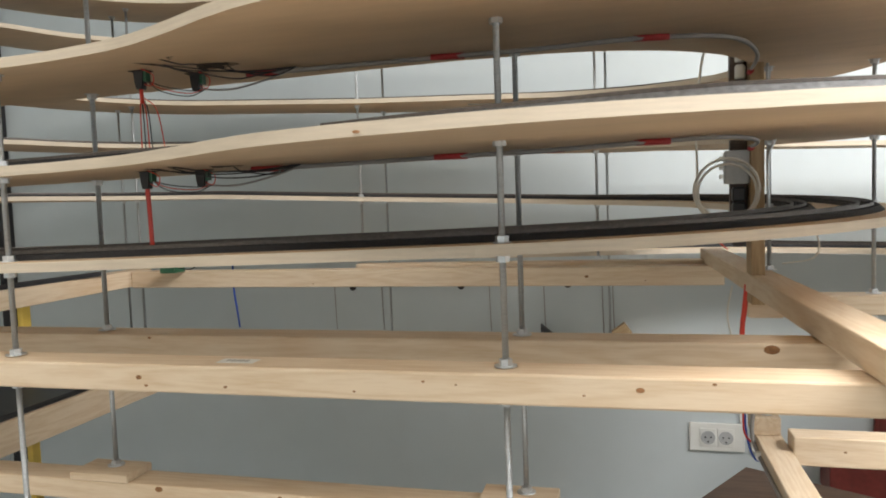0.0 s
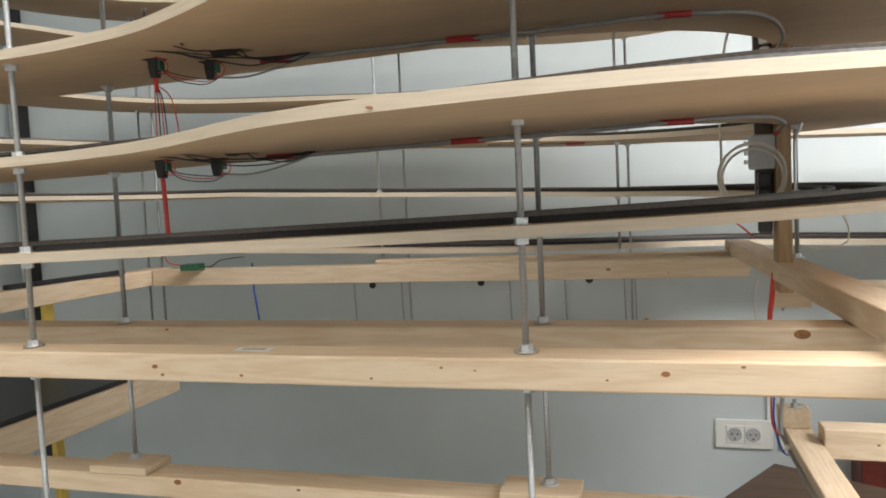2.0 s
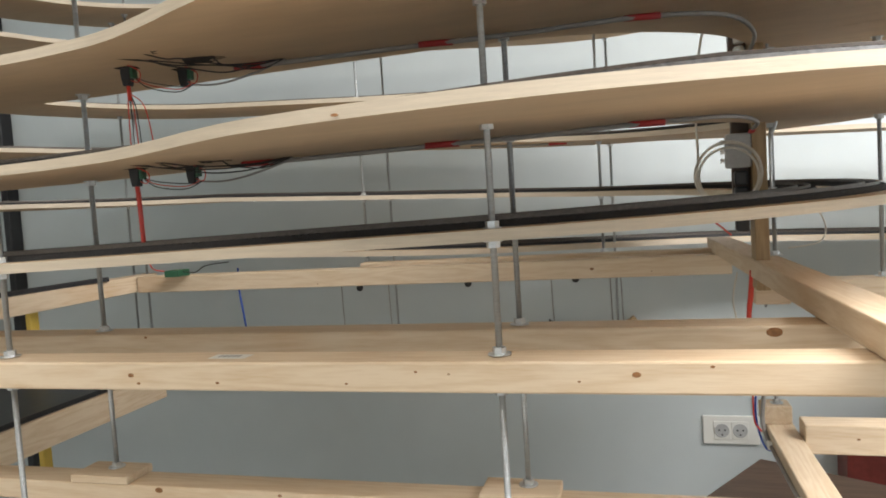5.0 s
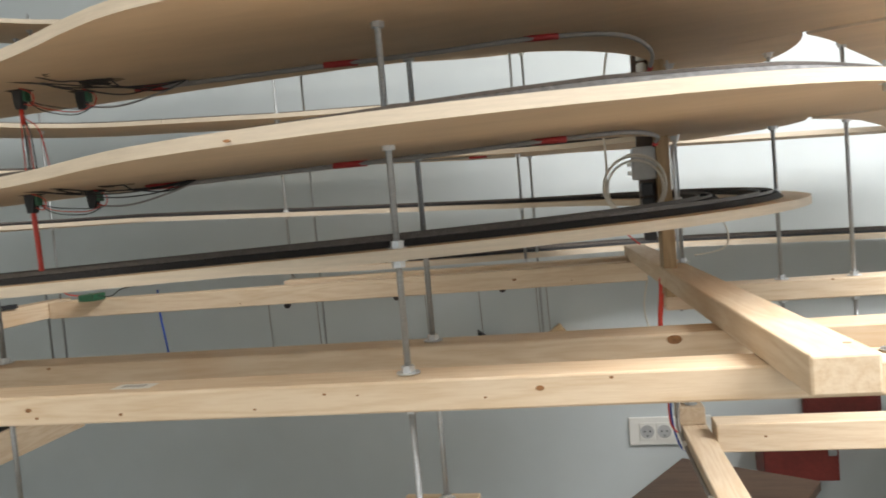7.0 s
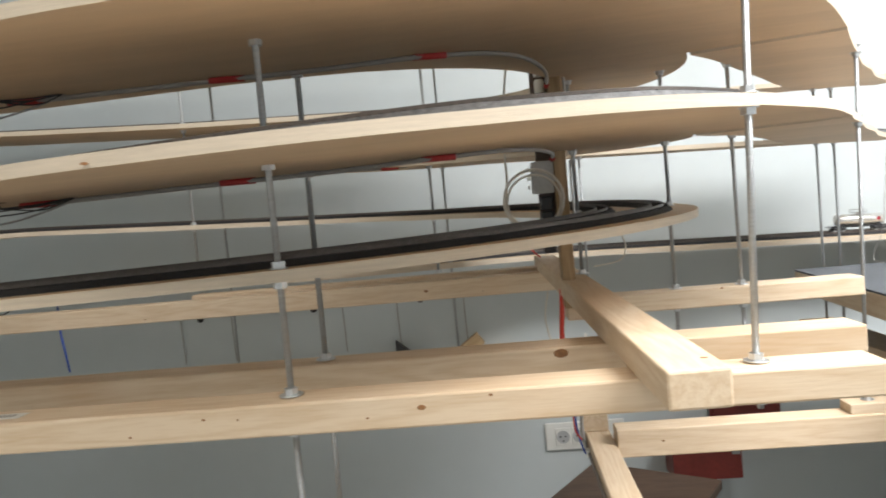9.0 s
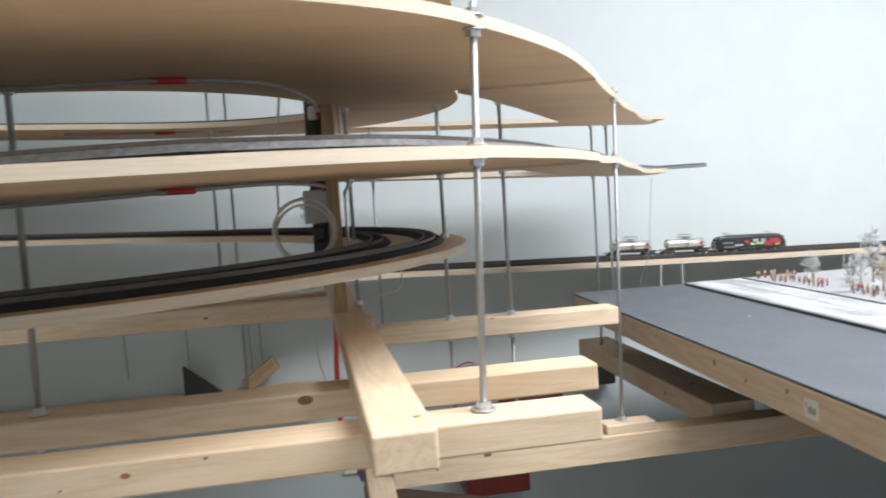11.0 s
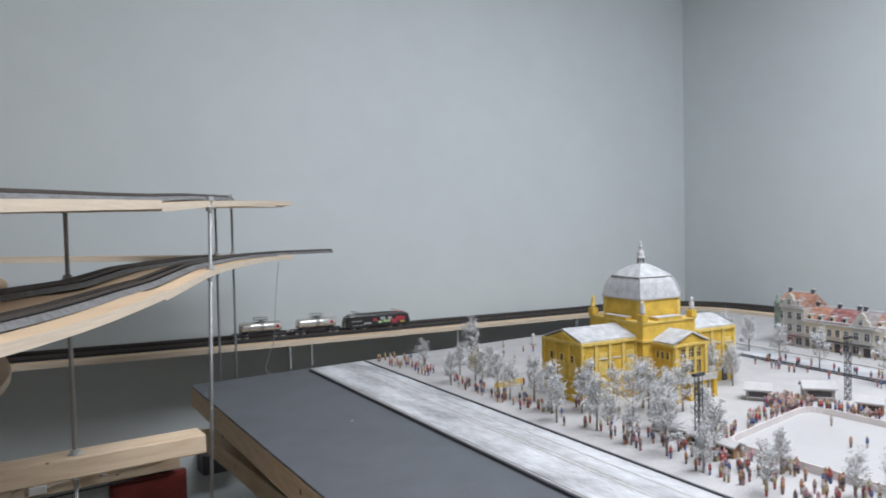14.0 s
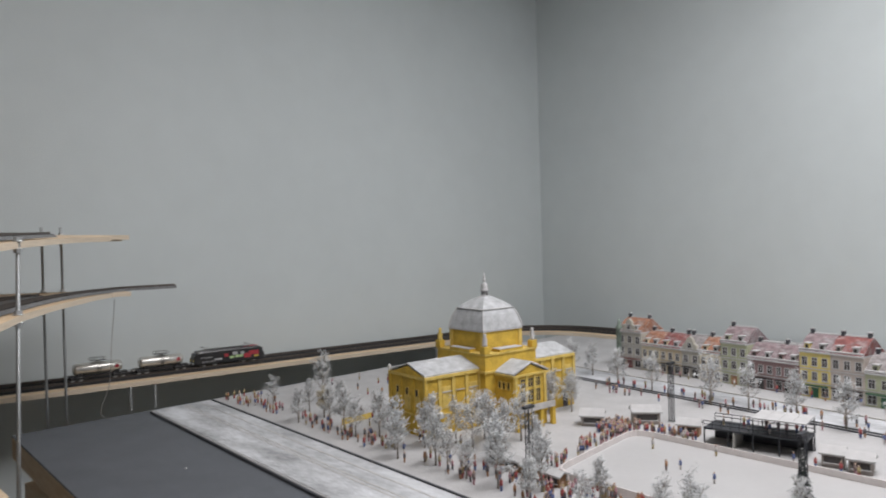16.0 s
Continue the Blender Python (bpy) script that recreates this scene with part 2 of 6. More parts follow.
for wx0, wx1, wz0, wz1 in ((WALL_X0 - 0.12, -0.8, 0, 2.7), (1.9, WALL_X1 + 0.12, 0, 2.7), (-0.8, 1.9, 0, 1.05), (-0.8, 1.9, 2.4, 2.7)):
    box(bm, wx0, wx1, -2.72, -2.6, wz0, wz1)
structure("wall_south", bm, M_WALL, "plain painted wall closing the room", "wall")
bm = bmesh.new(); box(bm, WALL_X0 - 0.12, WALL_X1 + 0.12, -2.72, WALL_Y + 0.12, -0.1, 0)
structure("floor", bm, M_FLOOR, "plain beige vinyl floor", "floor")
bm = bmesh.new(); box(bm, WALL_X0 - 0.12, WALL_X1 + 0.12, -2.72, WALL_Y + 0.12, 2.7, 2.8)
structure("ceiling", bm, M_CEIL, "plain white ceiling", "ceiling")

# unseen frame added round the front fill lamp; no window is known here
bm = bmesh.new()
for fx0, fx1, fz0, fz1 in ((-0.8, 1.9, 1.05, 1.10), (-0.8, 1.9, 2.35, 2.40), (-0.8, -0.75, 1.10, 2.35), (1.85, 1.9, 1.10, 2.35)):
    box(bm, fx0, fx1, -2.70, -2.63, fz0, fz1)
structure("window_1", bm, M_CEIL, "assumed white window frame, out of view behind the aisle", "window")

# ---- the helix of plywood decks ----
CX, CY, XL = -0.015, 1.41, -0.80          # centres of the right and left turns
R_OUT, R_IN = 0.60, 0.40
R_MID = 0.5
STRAIGHT = CX - XL
LAP = 2 * STRAIGHT + 2 * math.pi * R_MID
THICK = 0.0102
# top of each turn, by the way along its middle line from the front at CX
CLIMB = (
    ((-2.36, 1.095), (-0.785, 1.146), (-0.43, 1.151), (0.1, 1.161), (0.7, 1.171), (1.42, 1.192), (1.956, 1.216), (2.356, 1.236), (2.9, 1.245), (3.93, 1.248)),
    ((-0.785, 1.248), (-0.43, 1.252), (0.1, 1.263), (0.7, 1.282), (1.42, 1.312), (1.956, 1.341), (2.356, 1.364), (2.9, 1.376), (3.3, 1.371), (3.93, 1.358)),
    ((-0.785, 1.358), (-0.43, 1.360), (0.1, 1.369), (0.7, 1.391), (1.42, 1.426), (1.956, 1.446), (2.356, 1.468), (2.9, 1.493), (3.93, 1.500)),
    ((-0.785, 1.500), (0.1, 1.515), (0.7, 1.531), (1.42, 1.560), (2.356, 1.620), (2.9, 1.640), (3.93, 1.630)),
    ((-0.785, 1.630), (0.7, 1.645), (1.42, 1.670), (2.356, 1.720), (3.93, 1.760)),
)


def oval(s, r):
    """Plan place at s metres along the middle line from the front at CX, running to the right and round, at radius r."""
    s = s % LAP
    half = math.pi * R_MID
    if s < half:
        a = -math.pi / 2 + s / R_MID
        return CX + r * math.cos(a), CY + r * math.sin(a)
    s -= half
    if s < STRAIGHT:
        return CX - s, CY + r
    s -= STRAIGHT
    if s < half:
        a = math.pi / 2 + s / R_MID
        return XL + r * math.cos(a), CY + r * math.sin(a)
    s -= half
    return XL + s, CY - r


def steps_between(s0, s1, n):
    return [s0 + (s1 - s0) * i / n for i in range(n + 1)]


def deck_strip(bm, left, right, top, thick=THICK):
    """A slab between two rows of plan points; top gives a height for each row. Face material 0, edge material 1."""
    n = len(left)
    a = [bm.verts.new((*left[i], top[i])) for i in range(n)]
    b = [bm.verts.new((*right[i], top[i])) for i in range(n)]
    c = [bm.verts.new((*left[i], top[i] - thick)) for i in range(n)]
    d = [bm.verts.new((*right[i], top[i] - thick)) for i in range(n)]
    for i in range(n - 1):
        bm.faces.new((a[i], b[i], b[i + 1], a[i + 1]))
        bm.faces.new((c[i], c[i + 1], d[i + 1], d[i]))
        for f in ((a[i], a[i + 1], c[i + 1], c[i]), (b[i], d[i], d[i + 1], b[i + 1])):
            bm.faces.new(f).material_index = 1
    for i in (0, n - 1):
        bm.faces.new((a[i], c[i], d[i], b[i])).material_index = 1


def height(s):
    lev = max(0, min(int(math.floor((s + STRAIGHT) / LAP + 1e-6)), 4))
    u = s - lev * LAP
    return float(np.interp(u, [q[0] for q in CLIMB[lev]], [q[1] for q in CLIMB[lev]]))


def smooth_curve(points, n):
    """n+1 points on a smooth curve through the control points, by even steps of their chord length."""
    P = [Vector((*p, 0)) for p in points]
    L = [0]
    for p, q in zip(P, P[1:]):
        L.append(L[-1] + (q - p).length)
    res = []
    for k in range(n + 1):
        d = L[-1] * k / n
        i = max(j for j in range(len(P) - 1) if L[j] <= d + 1e-9)
        u = (d - L[i]) / (L[i + 1] - L[i])
        p0, p1, p2, p3 = P[max(i - 1, 0)], P[i], P[i + 1], P[min(i + 2, len(P) - 1)]
        v = 0.5 * ((2 * p1) + (p2 - p0) * u + (2 * p0 - 5 * p1 + 4 * p2 - p3) * u * u + (3 * p1 - p0 - 3 * p2 + p3) * u ** 3)
        res.append((v.x, v.y))
    return res


LEVELS = 5
FRONT_MID = -STRAIGHT
EDGE_OUT = ((-0.80, 0.81), (-0.62, 0.81), (-0.42, 0.81), (-0.30, 0.797), (-0.24, 0.783), (-0.18, 0.757), (-0.12, 0.727), (-0.06, 0.705), (0.04, 0.692),
            (0.18, 0.692), (0.32, 0.72), (0.43, 0.772), (0.52, 0.85), (0.63, 0.985), (0.735, 1.165))
S_SPLIT = 0.63                                # where the branch leaves the turn
BRANCH_OUT = ((0.735, 1.165), (0.81, 1.31), (0.89, 1.46), (0.965, 1.60), (1.04, 1.72), (1.12, 1.86), (1.225, 2.00))
BRANCH_IN = ((0.560, 1.225), (0.612, 1.30), (0.695, 1.455), (0.80, 1.64), (0.93, 1.86), (1.05, 1.96), (1.205, 2.035))
BRANCH_Y = (0.7, 0.85, 1.2, 1.42, 1.7, 2.03)
BRANCH_UP = {1: (0, 0.005, 0.012, 0.022, 0.020, 0.013), 2: (0, 0.004, 0.014, 0.025, 0.034, 0.040)}


def branch_height(lev, x, y):
    base = height(lev * LAP + 0.1)
    if x < 0.3 and y < 1.1:
        return height(lev * LAP + x - CX)
    return base + 0.003 + float(np.interp(y, BRANCH_Y, BRANCH_UP[lev]))


decks = []
for lev in range(LEVELS):
    deck = thing("helix_deck", "oval turn of pale plywood carrying tracks on threaded rods", "track deck", "turns of the helix")
    decks.append(deck)
    s0, s1 = lev * LAP + FRONT_MID, (lev + 1) * LAP + FRONT_MID
    if lev in (1, 2):
        # the widened front sheet, then the rest of the turn, then the branch to the wall
        bm = bmesh.new()
        ss = steps_between(s0, lev * LAP + S_SPLIT, 80)
        A = [oval(q, R_IN) for q in ss]
        B = smooth_curve(EDGE_OUT, 80)
        deck_strip(bm, A, B, [max(height(q), branch_height(lev, *b)) if q > lev * LAP + 0.3 else height(q) for q, b in zip(ss, B)], THICK)
        part("front_sheet", bm, [M_PLY, M_PLY_EDGE], deck, "wavy-edged plywood sheet")
        s0 = lev * LAP + S_SPLIT
        bm = bmesh.new()
        A, B = smooth_curve(BRANCH_OUT, 50), smooth_curve(BRANCH_IN, 50)
        deck_strip(bm, A, B, [branch_height(lev, *a) for a in A], THICK)
        part("branch_sheet", bm, [M_PLY, M_PLY_EDGE], deck, "plywood sheet tapering towards the wall")
        bm = bmesh.new()
        xs = [0.0 + 1.22 * i / 40 for i in range(41)]
        z0, z1 = height(lev * LAP + math.pi * R_MID), branch_height(lev, 1.2, 2.03)
        zs = [z0 + 0.002 + (z1 - z0) * x / 1.22 for x in xs]
        deck_strip(bm, [(x, 1.87 + 0.07 * min(1, x / 0.6)) for x in xs], [(x, 2.012 + 0.028 * min(1, x / 0.6)) for x in xs], zs)
        part("wall_side_strip", bm, [M_PLY, M_PLY_EDGE], deck, "narrow plywood strip along the wall")
    # the turn is jointed from four plywood sections
    cuts = [s0] + [lev * LAP + q for q in (1.15, 2.25, 3.05)] + [s1]
    if lev == 0:
        cuts = [-2.356] + cuts
    for c0, c1 in zip(cuts, cuts[1:]):
        bm = bmesh.new()
        ss = steps_between(c0, c1 - 0.001, 36)
        deck_strip(bm, [oval(q, R_IN) for q in ss], [oval(q, R_OUT) for q in ss], [height(q) for q in ss])
        part("plywood_section", bm, [M_PLY, M_PLY_EDGE], deck)


def track(bm_bed, bm_tie, bm_rail, line, top, bed_w=0.042, gauge=0.0165, tie_every=0.0085, bed_h=0.006):
    """Bed, sleepers and two rails along plan points with heights."""
    n = len(line)
    nor = []
    for i in range(n):
        a, b = line[max(i - 1, 0)], line[min(i + 1, n - 1)]
        dx, dy = b[0] - a[0], b[1] - a[1]
        d = math.hypot(dx, dy)
        nor.append((-dy / d, dx / d))

    def profile(bm, offs):
        rows = []
        for i in range(n):
            rows.append([bm.verts.new((line[i][0] + nor[i][0] * o, line[i][1] + nor[i][1] * o, top[i] + h)) for o, h in offs])
        for p, q in zip(rows, rows[1:]):
            for k in range(len(offs) - 1):
                bm.faces.new((p[k], p[k + 1], q[k + 1], q[k]))
        for r in (rows[0], rows[-1]):
            bm.faces.new(r)
    w = bed_w / 2
    profile(bm_bed, [(-w, 0.0002), (-w * 0.72, bed_h), (w * 0.72, bed_h), (w, 0.0002)])
    g = gauge / 2
    for sgn in (-1, 1):
        c = sgn * g
        profile(bm_rail[0 if sgn < 0 else 1], [(c - 0.0008, bed_h + 0.0006), (c - 0.0005, bed_h + 0.0042), (c + 0.0005, bed_h + 0.0042), (c + 0.0008, bed_h + 0.0006)])
    run = 0.0
    for i in range(n - 1):
        a, b = line[i], line[i + 1]
        seg = math.hypot(b[0] - a[0], b[1] - a[1])
        while run < seg:
            u = run / seg
            x, y, z = a[0] + (b[0] - a[0]) * u, a[1] + (b[1] - a[1]) * u, top[i] + (top[i + 1] - top[i]) * u
            box(bm_tie, -0.0016, 0.0016, -0.015, 0.015, bed_h, bed_h + 0.0007, pose(x, y, z, 0, 0, math.degrees(math.atan2(b[1] - a[1], b[0] - a[0]))))
            run += tie_every
        run -= seg


def build_track(lines, label, bed=M_BED, ties=True, group="tracks"):
    """lines: (plan points, heights). One track thing with bed, sleepers and rails."""
    t = thing("model_track", label, "model track", group)
    b, s, r = bmesh.new(), bmesh.new(), (bmesh.new(), bmesh.new())
    track(b, s, r, *lines, tie_every=0.0085 if ties else 0.03)
    part("track_bed", b, bed, t)
    tagged(part("sleeper_web", s, M_SLEEPER, t, "moulded black plastic sleepers"), kind="stuff")
    for q in r:
        part("rail", q, M_RAILSIDE, t, "browned rail with a worn top")
    return t


for lev in range(LEVELS):
    s0, s1 = lev * LAP + FRONT_MID - (1.571 if lev == 0 else 0), (lev + 1) * LAP + FRONT_MID - 0.001
    ss = steps_between(s0, s1, 150)
    for r in (0.545, 0.465):
        build_track(([oval(s, r) for s in ss], [height(s) for s in ss]), "black-bedded model track round a turn of the helix",
                    M_BED, lev < 3, "helix tracks")

# tracks of the branches
for lev in (1, 2):
    for k, (u, end) in enumerate(((0.35, 1.0), (0.72, 0.93))):
        A, B = smooth_curve(EDGE_OUT, 60)[30:-2], None
        ss = steps_between(lev * LAP + FRONT_MID, lev * LAP + S_SPLIT, 60)[30:-2]
        P = []
        for i, (a, q) in enumerate(zip(A, ss)):
            o = oval(q, R_OUT - 0.03)
            f = (0.25 + 0.5 * max(0, 1 - i / 14)) if k == 0 else 0.85
            P.append((a[0] + (o[0] - a[0]) * f, a[1] + (o[1] - a[1]) * f))
        C, D = smooth_curve(BRANCH_OUT, 40), smooth_curve(BRANCH_IN, 40)
        P += [(c[0] + (d[0] - c[0]) * (0.25 + 0.5 * k), c[1] + (d[1] - c[1]) * (0.25 + 0.5 * k)) for c, d in zip(C, D)][3:]
        if k == 0 and lev == 1:
            P += [(1.27, 1.995), (1.344, 1.985)]
        elif k == 1:
            P = P[:-10]
        else:
            P = P[:-16]
        build_track((P, [branch_height(lev, *p) + 0.0012 for p in P]), "grey-bedded model track sweeping off the helix", M_BEDGREY, True, "branch tracks")

for x, y, z, r in ((0.0165, 0.6915, 1.2515, 0.0018), (0.271, 0.7095, 1.2552, 0.0030)):
    bm = bmesh.new(); cyl(bm, 0, 0, -0.001, 0.0005, r, 12)
    bmesh.ops.transform(bm, matrix=pose(x, y, z, 90, 0, 8) @ Matrix.Diagonal((1.5, 0.6, 1, 1)), verts=bm.verts)
    part("edge_knot", bm, M_KNOT, decks[1])

# ---- threaded rods ----


def threaded_rod(x, y, z0, z1, nuts, r=0.003, base=True, lean=0.0):
    t = thing("threaded_rod", "zinc-plated threaded rod with nuts and washers holding the decks", "threaded rod", "threaded rods", at=(x, y, z0))
    bm = bmesh.new(); cyl(bm, 0, 0, 0, z1 - z0, r, 10)
    part("rod", bm, M_THREAD, t)
    for z, up in nuts:
        h = z - z0
        d = 1 if up else -1
        bm = bmesh.new()
        lo, hi = sorted((h + d * 0.0012, h + d * 0.0066))
        cyl(bm, 0, 0, lo, hi, 0.0062, 6)
        part("nut", bm, M_ZINC, t)
        bm = bmesh.new()
        lo, hi = sorted((h + d * 0.0001, h + d * 0.0012))
        cyl(bm, 0, 0, lo, hi, 0.0105 if (base and z == z0) else 0.0085, 18)
        part("washer", bm, M_ZINC, t)
    t.rotation_euler = (0, radians(lean), 0)
    return t


BEAM_Z = 1.05


def rod_through_turns(x, y, s_of_lev0, z0, levels, extra=0.03, branch=(), lean=0.0):
    nuts = [(z0, True)]
    for lev in levels:
        zt = branch_height(lev, x, y) if lev in branch else height(s_of_lev0 + lev * LAP)
        nuts += [(zt, True), (zt - THICK, False)]
    return threaded_rod(x, y, z0, max(z for z, _ in nuts) + extra, nuts, lean=lean)


def s_at(x, y):
    """Way along the middle line to the plan place."""
    if x > CX:
        return R_MID * (math.atan2(y - CY, x - CX) + math.pi / 2)
    if x < XL:
        return math.pi * R_MID + STRAIGHT + R_MID * (math.atan2(y - CY, x - XL) - math.pi / 2)
    return (x - CX) if y < CY else math.pi * R_MID + (CX - x)


ALL = range(LEVELS)
for x in (0.095, -0.441):
    rod_through_turns(x, 0.836, s_at(x, 0.836), BEAM_Z, ALL, branch=(1, 2))
    rod_through_turns(x - 0.006, 0.985, s_at(x, 0.985), BEAM_Z, ALL, branch=(1, 2))
for x in (0.14, -0.42):
    rod_through_turns(x, 1.85, s_at(x, 1.85), 1.0582, ALL)
    rod_through_turns(x + 0.02, 1.985, s_at(x, 1.985), 0.745, ALL)
rod_through_turns(-1.022, 1.815, s_at(-1.022, 1.815), 0.7902, ALL)
rod_through_turns(-1.107, 1.87, s_at(-1.107, 1.87), 0.74, ALL)
rod_through_turns(0.556, 1.388, s_at(0.556, 1.388), 1.0412, ALL)
rod_through_turns(0.412, 1.382, s_at(0.412, 1.382), 1.078, ALL)
rod_through_turns(0.491, 0.840, 0, BEAM_Z, (1, 2), 0.012, branch=(1, 2), lean=2.0)
rod_through_turns(0.656, 1.381, 0, 1.0412, (1, 2), 0.006, branch=(1, 2))
rod_through_turns(0.852, 1.420, 0, 0.8332, (1, 2), 0.006, branch=(1, 2), lean=1.5)

# ---- timber frame ----


def beam(name, x0, x1, y0, y1, z0, z1, axis, label, knots=(), turn=0.0):
    mat = {"x": M_PINE_X, "y": M_PINE_Y, "z": M_PINE_Z}[axis]
    t = thing(name, label, "timber beam", "frame timbers", at=((x0 + x1) / 2, (y0 + y1) / 2, z0))
    cx, cy = (x0 + x1) / 2, (y0 + y1) / 2
    bm = bmesh.new(); box(bm, x0 - cx, x1 - cx, y0 - cy, y1 - cy, 0, z1 - z0)
    bevelled(bm, 0.0022, 2)
    part("timber", bm, mat, t)
    for face, u, v, r in knots:
        bm = bmesh.new()
        cyl(bm, 0, 0, -0.001, 0.0003, r, 12)
        if face == "front":
            m = pose(u - cx, y0 - cy, v - z0, 90, 0, 0)
        elif face == "top":
            m = pose(u - cx, v - cy, z1 - z0)
        else:
            m = pose(x0 - cx, u - cy, v - z0, 0, -90, 0)
        bmesh.ops.transform(bm, matrix=m @ Matrix.Diagonal((1.3, 0.8, 1, 1)), verts=bm.verts)
        part("knot", bm, M_KNOT, t)
    t.rotation_euler = (0, 0, radians(turn))
    return t


LB = "pale pine beam "
beam("support_beam", -1.5, 0.585, 0.812, 0.858, 1.021, 1.049, "x", LB + "lying flat under the front rods", [("front", 0.211, 1.038, 0.0028), ("front", 0.165, 1.032, 0.0011), ("front", 0.269, 1.0445, 0.0014), ("front", 0.024, 1.040, 0.0013), ("front", 0.054, 1.038, 0.0009), ("front", -0.042, 1.029, 0.0012), ("front", -0.174, 1.029, 0.0016), ("front", -0.270, 1.036, 0.0026), ("front", -0.262, 1.028, 0.0016)])
beam("support_beam", -1.5, 0.640, 0.962, 1.008, 1.021, 1.049, "x", LB + "lying flat under the inner rods", [("front", 0.339, 1.0425, 0.0058), ("front", -0.368, 1.045, 0.0018)])
beam("cross_beam", 0.374, 0.418, 0.713, 1.86, 1.0502, 1.078, "y", LB + "laid across the support beams", [("top", 0.409, 0.745, 0.0022)], 1.6)
beam("support_beam", 0.4385, 0.832, 1.362, 1.408, 1.012, 1.041, "x", LB + "carrying rods beside the post", [("front", 0.62, 1.04, 0.0018)])
beam("back_beam", -1.0, 0.3935, 1.745, 1.79, 1.010, 1.050, "x", "pine beam along the back of the helix frame", [("front", 0.119, 1.03, 0.0035), ("front", 0.239, 1.021, 0.0012), ("front", -0.508, 1.018, 0.0015)])
beam("back_batten", -0.42, 0.3935, 1.795, 1.835, 1.028, 1.058, "x", "darker pine batten behind the back beam")
beam("lower_beam", -1.5, 0.372, 0.955, 1.001, 0.836, 0.862, "x", "pine beam low in the frame under the rods", [("front", -0.363, 0.857, 0.0042), ("front", -0.199, 0.858, 0.002)])
beam("lower_cross_beam", 0.405, 0.447, 0.80, 1.52, 0.762, 0.792, "y", "pine cross beam low in the frame")
beam("rail_beam", 0.4475, 1.35, 1.392, 1.437, 0.771, 0.817, "x", "pine beam running from the helix frame to the town board", [("front", 0.52, 0.796, 0.002)])
beam("upper_leg_block", 0.400, 0.445, 1.47, 1.515, 0.7922, 0.822, "y", "short pine block bolted at the corner of the frame")
beam("side_beam", -1.05, -1.003, 1.15, 1.83, 1.012, 1.052, "y", "pine beam along the end of the helix frame")
beam("side_beam", -1.05, -1.005, 0.9, 1.83, 0.722, 0.790, "y", "pine beam low along the end of the frame")
beam("wall_batten", 0.42, 1.02, 2.30, 2.352, 0.692, 0.738, "x", "pine batten screwed to the wall with loose wires", [("front", 0.55, 0.718, 0.003), ("front", 0.86, 0.708, 0.003)])
beam("wall_batten", -0.75, 0.33, 2.27, 2.352, 0.70, 0.745, "x", "pine batten along the wall behind the helix", [("front", -0.30, 0.72, 0.003), ("front", 0.20, 0.725, 0.003)])
strut = beam("angled_strut", 0.100, 0.138, 2.278, 2.312, 0.7605, 0.865, "z", "short pine strut leaning behind the helix")
strut.rotation_euler = (0, radians(54), 0)
for x in (-0.447, 0.0845):
    bm = bmesh.new(); box(bm, x - 0.045, x + 0.04, 0.953, 1.003, 0.8622, 0.872)
    bevelled(bm, 0.001, 1)
    one("rod_block", bm, M_PINE_X, "small pine block under a rod on the lower beam", "timber block", "rod blocks")
bm = bmesh.new(); box(bm, 0.815, 0.903, 1.396, 1.434, 0.8172, 0.833)
bevelled(bm, 0.001, 1)
one("rod_block", bm, M_PINE_X, "small pine block under a rod on the rail beam", "timber block", "rod blocks")
# rods continue below the front beams
for x in (0.095, -0.441):
    threaded_rod(x - 0.006, 0.985, 0.8722, 1.0208, [(0.8722, True), (1.0208, False)])
    threaded_rod(x, 0.836, 0.62, 1.0208, [(1.0208, False)], base=False)
threaded_rod(0.556, 1.388, 0.88, 1.0118, [(1.0118, False)], base=False)
threaded_rod(0.656, 1.381, 0.88, 1.0118, [(1.0118, False)], base=False)
threaded_rod(0.492, 0.84, 1.010, 1.0208, [(1.0208, False)], base=False)
threaded_rod(0.425, 1.492, 0.8222, 0.835, [(0.8222, True)])

# plywood post with its inner face of electronics
post = thing("wiring_post", "upright plywood post carrying switch boxes and cables", "post", at=(0.385, 1.33, 1.035))
bm = bmesh.new(); box(bm, -0.010, 0.0085, -0.022, 0.022, 0.0, 0.80)
bevelled(bm, 0.0012, 1)
part("upright", bm, M_PINE_Z, post)
bm = bmesh.new(); box(bm, -0.034, -0.0102, 0.006, 0.018, 0.10, 0.80)
bevelled(bm, 0.001, 1)
part("side_upright", bm, M_DARKWOOD, post, "dark stained backing batten")
for zb in (0.175, 0.52):
    bm = bmesh.new(); box(bm, -0.044, -0.0105, -0.020, 0.0035, zb, zb + 0.048)
    bevelled(bm, 0.003, 2)
    sw = part("switch_box", bm, M_GREYP, post, "light grey plastic switch box")
    for k in range(3):
        bm = bmesh.new(); box(bm, -0.050, -0.0462, -0.016, -0.002, zb + 0.008 + k * 0.013, zb + 0.014 + k * 0.013)
        part("terminal", bm, M_WHITEP, sw)
for zb, zt in ((0.325, 0.345), (0.349, 0.372), (0.445, 0.47), (0.474, 0.496)):
    bm = bmesh.new(); lathe(bm, -0.021, -0.006, zb, [(0.006, 0), (0.0075, 0.001), (0.0075, zt - zb - 0.003), (0.005, zt - zb)], 12)
    part("capacitor", bm, M_WHITEP, post, "white cylindrical component")
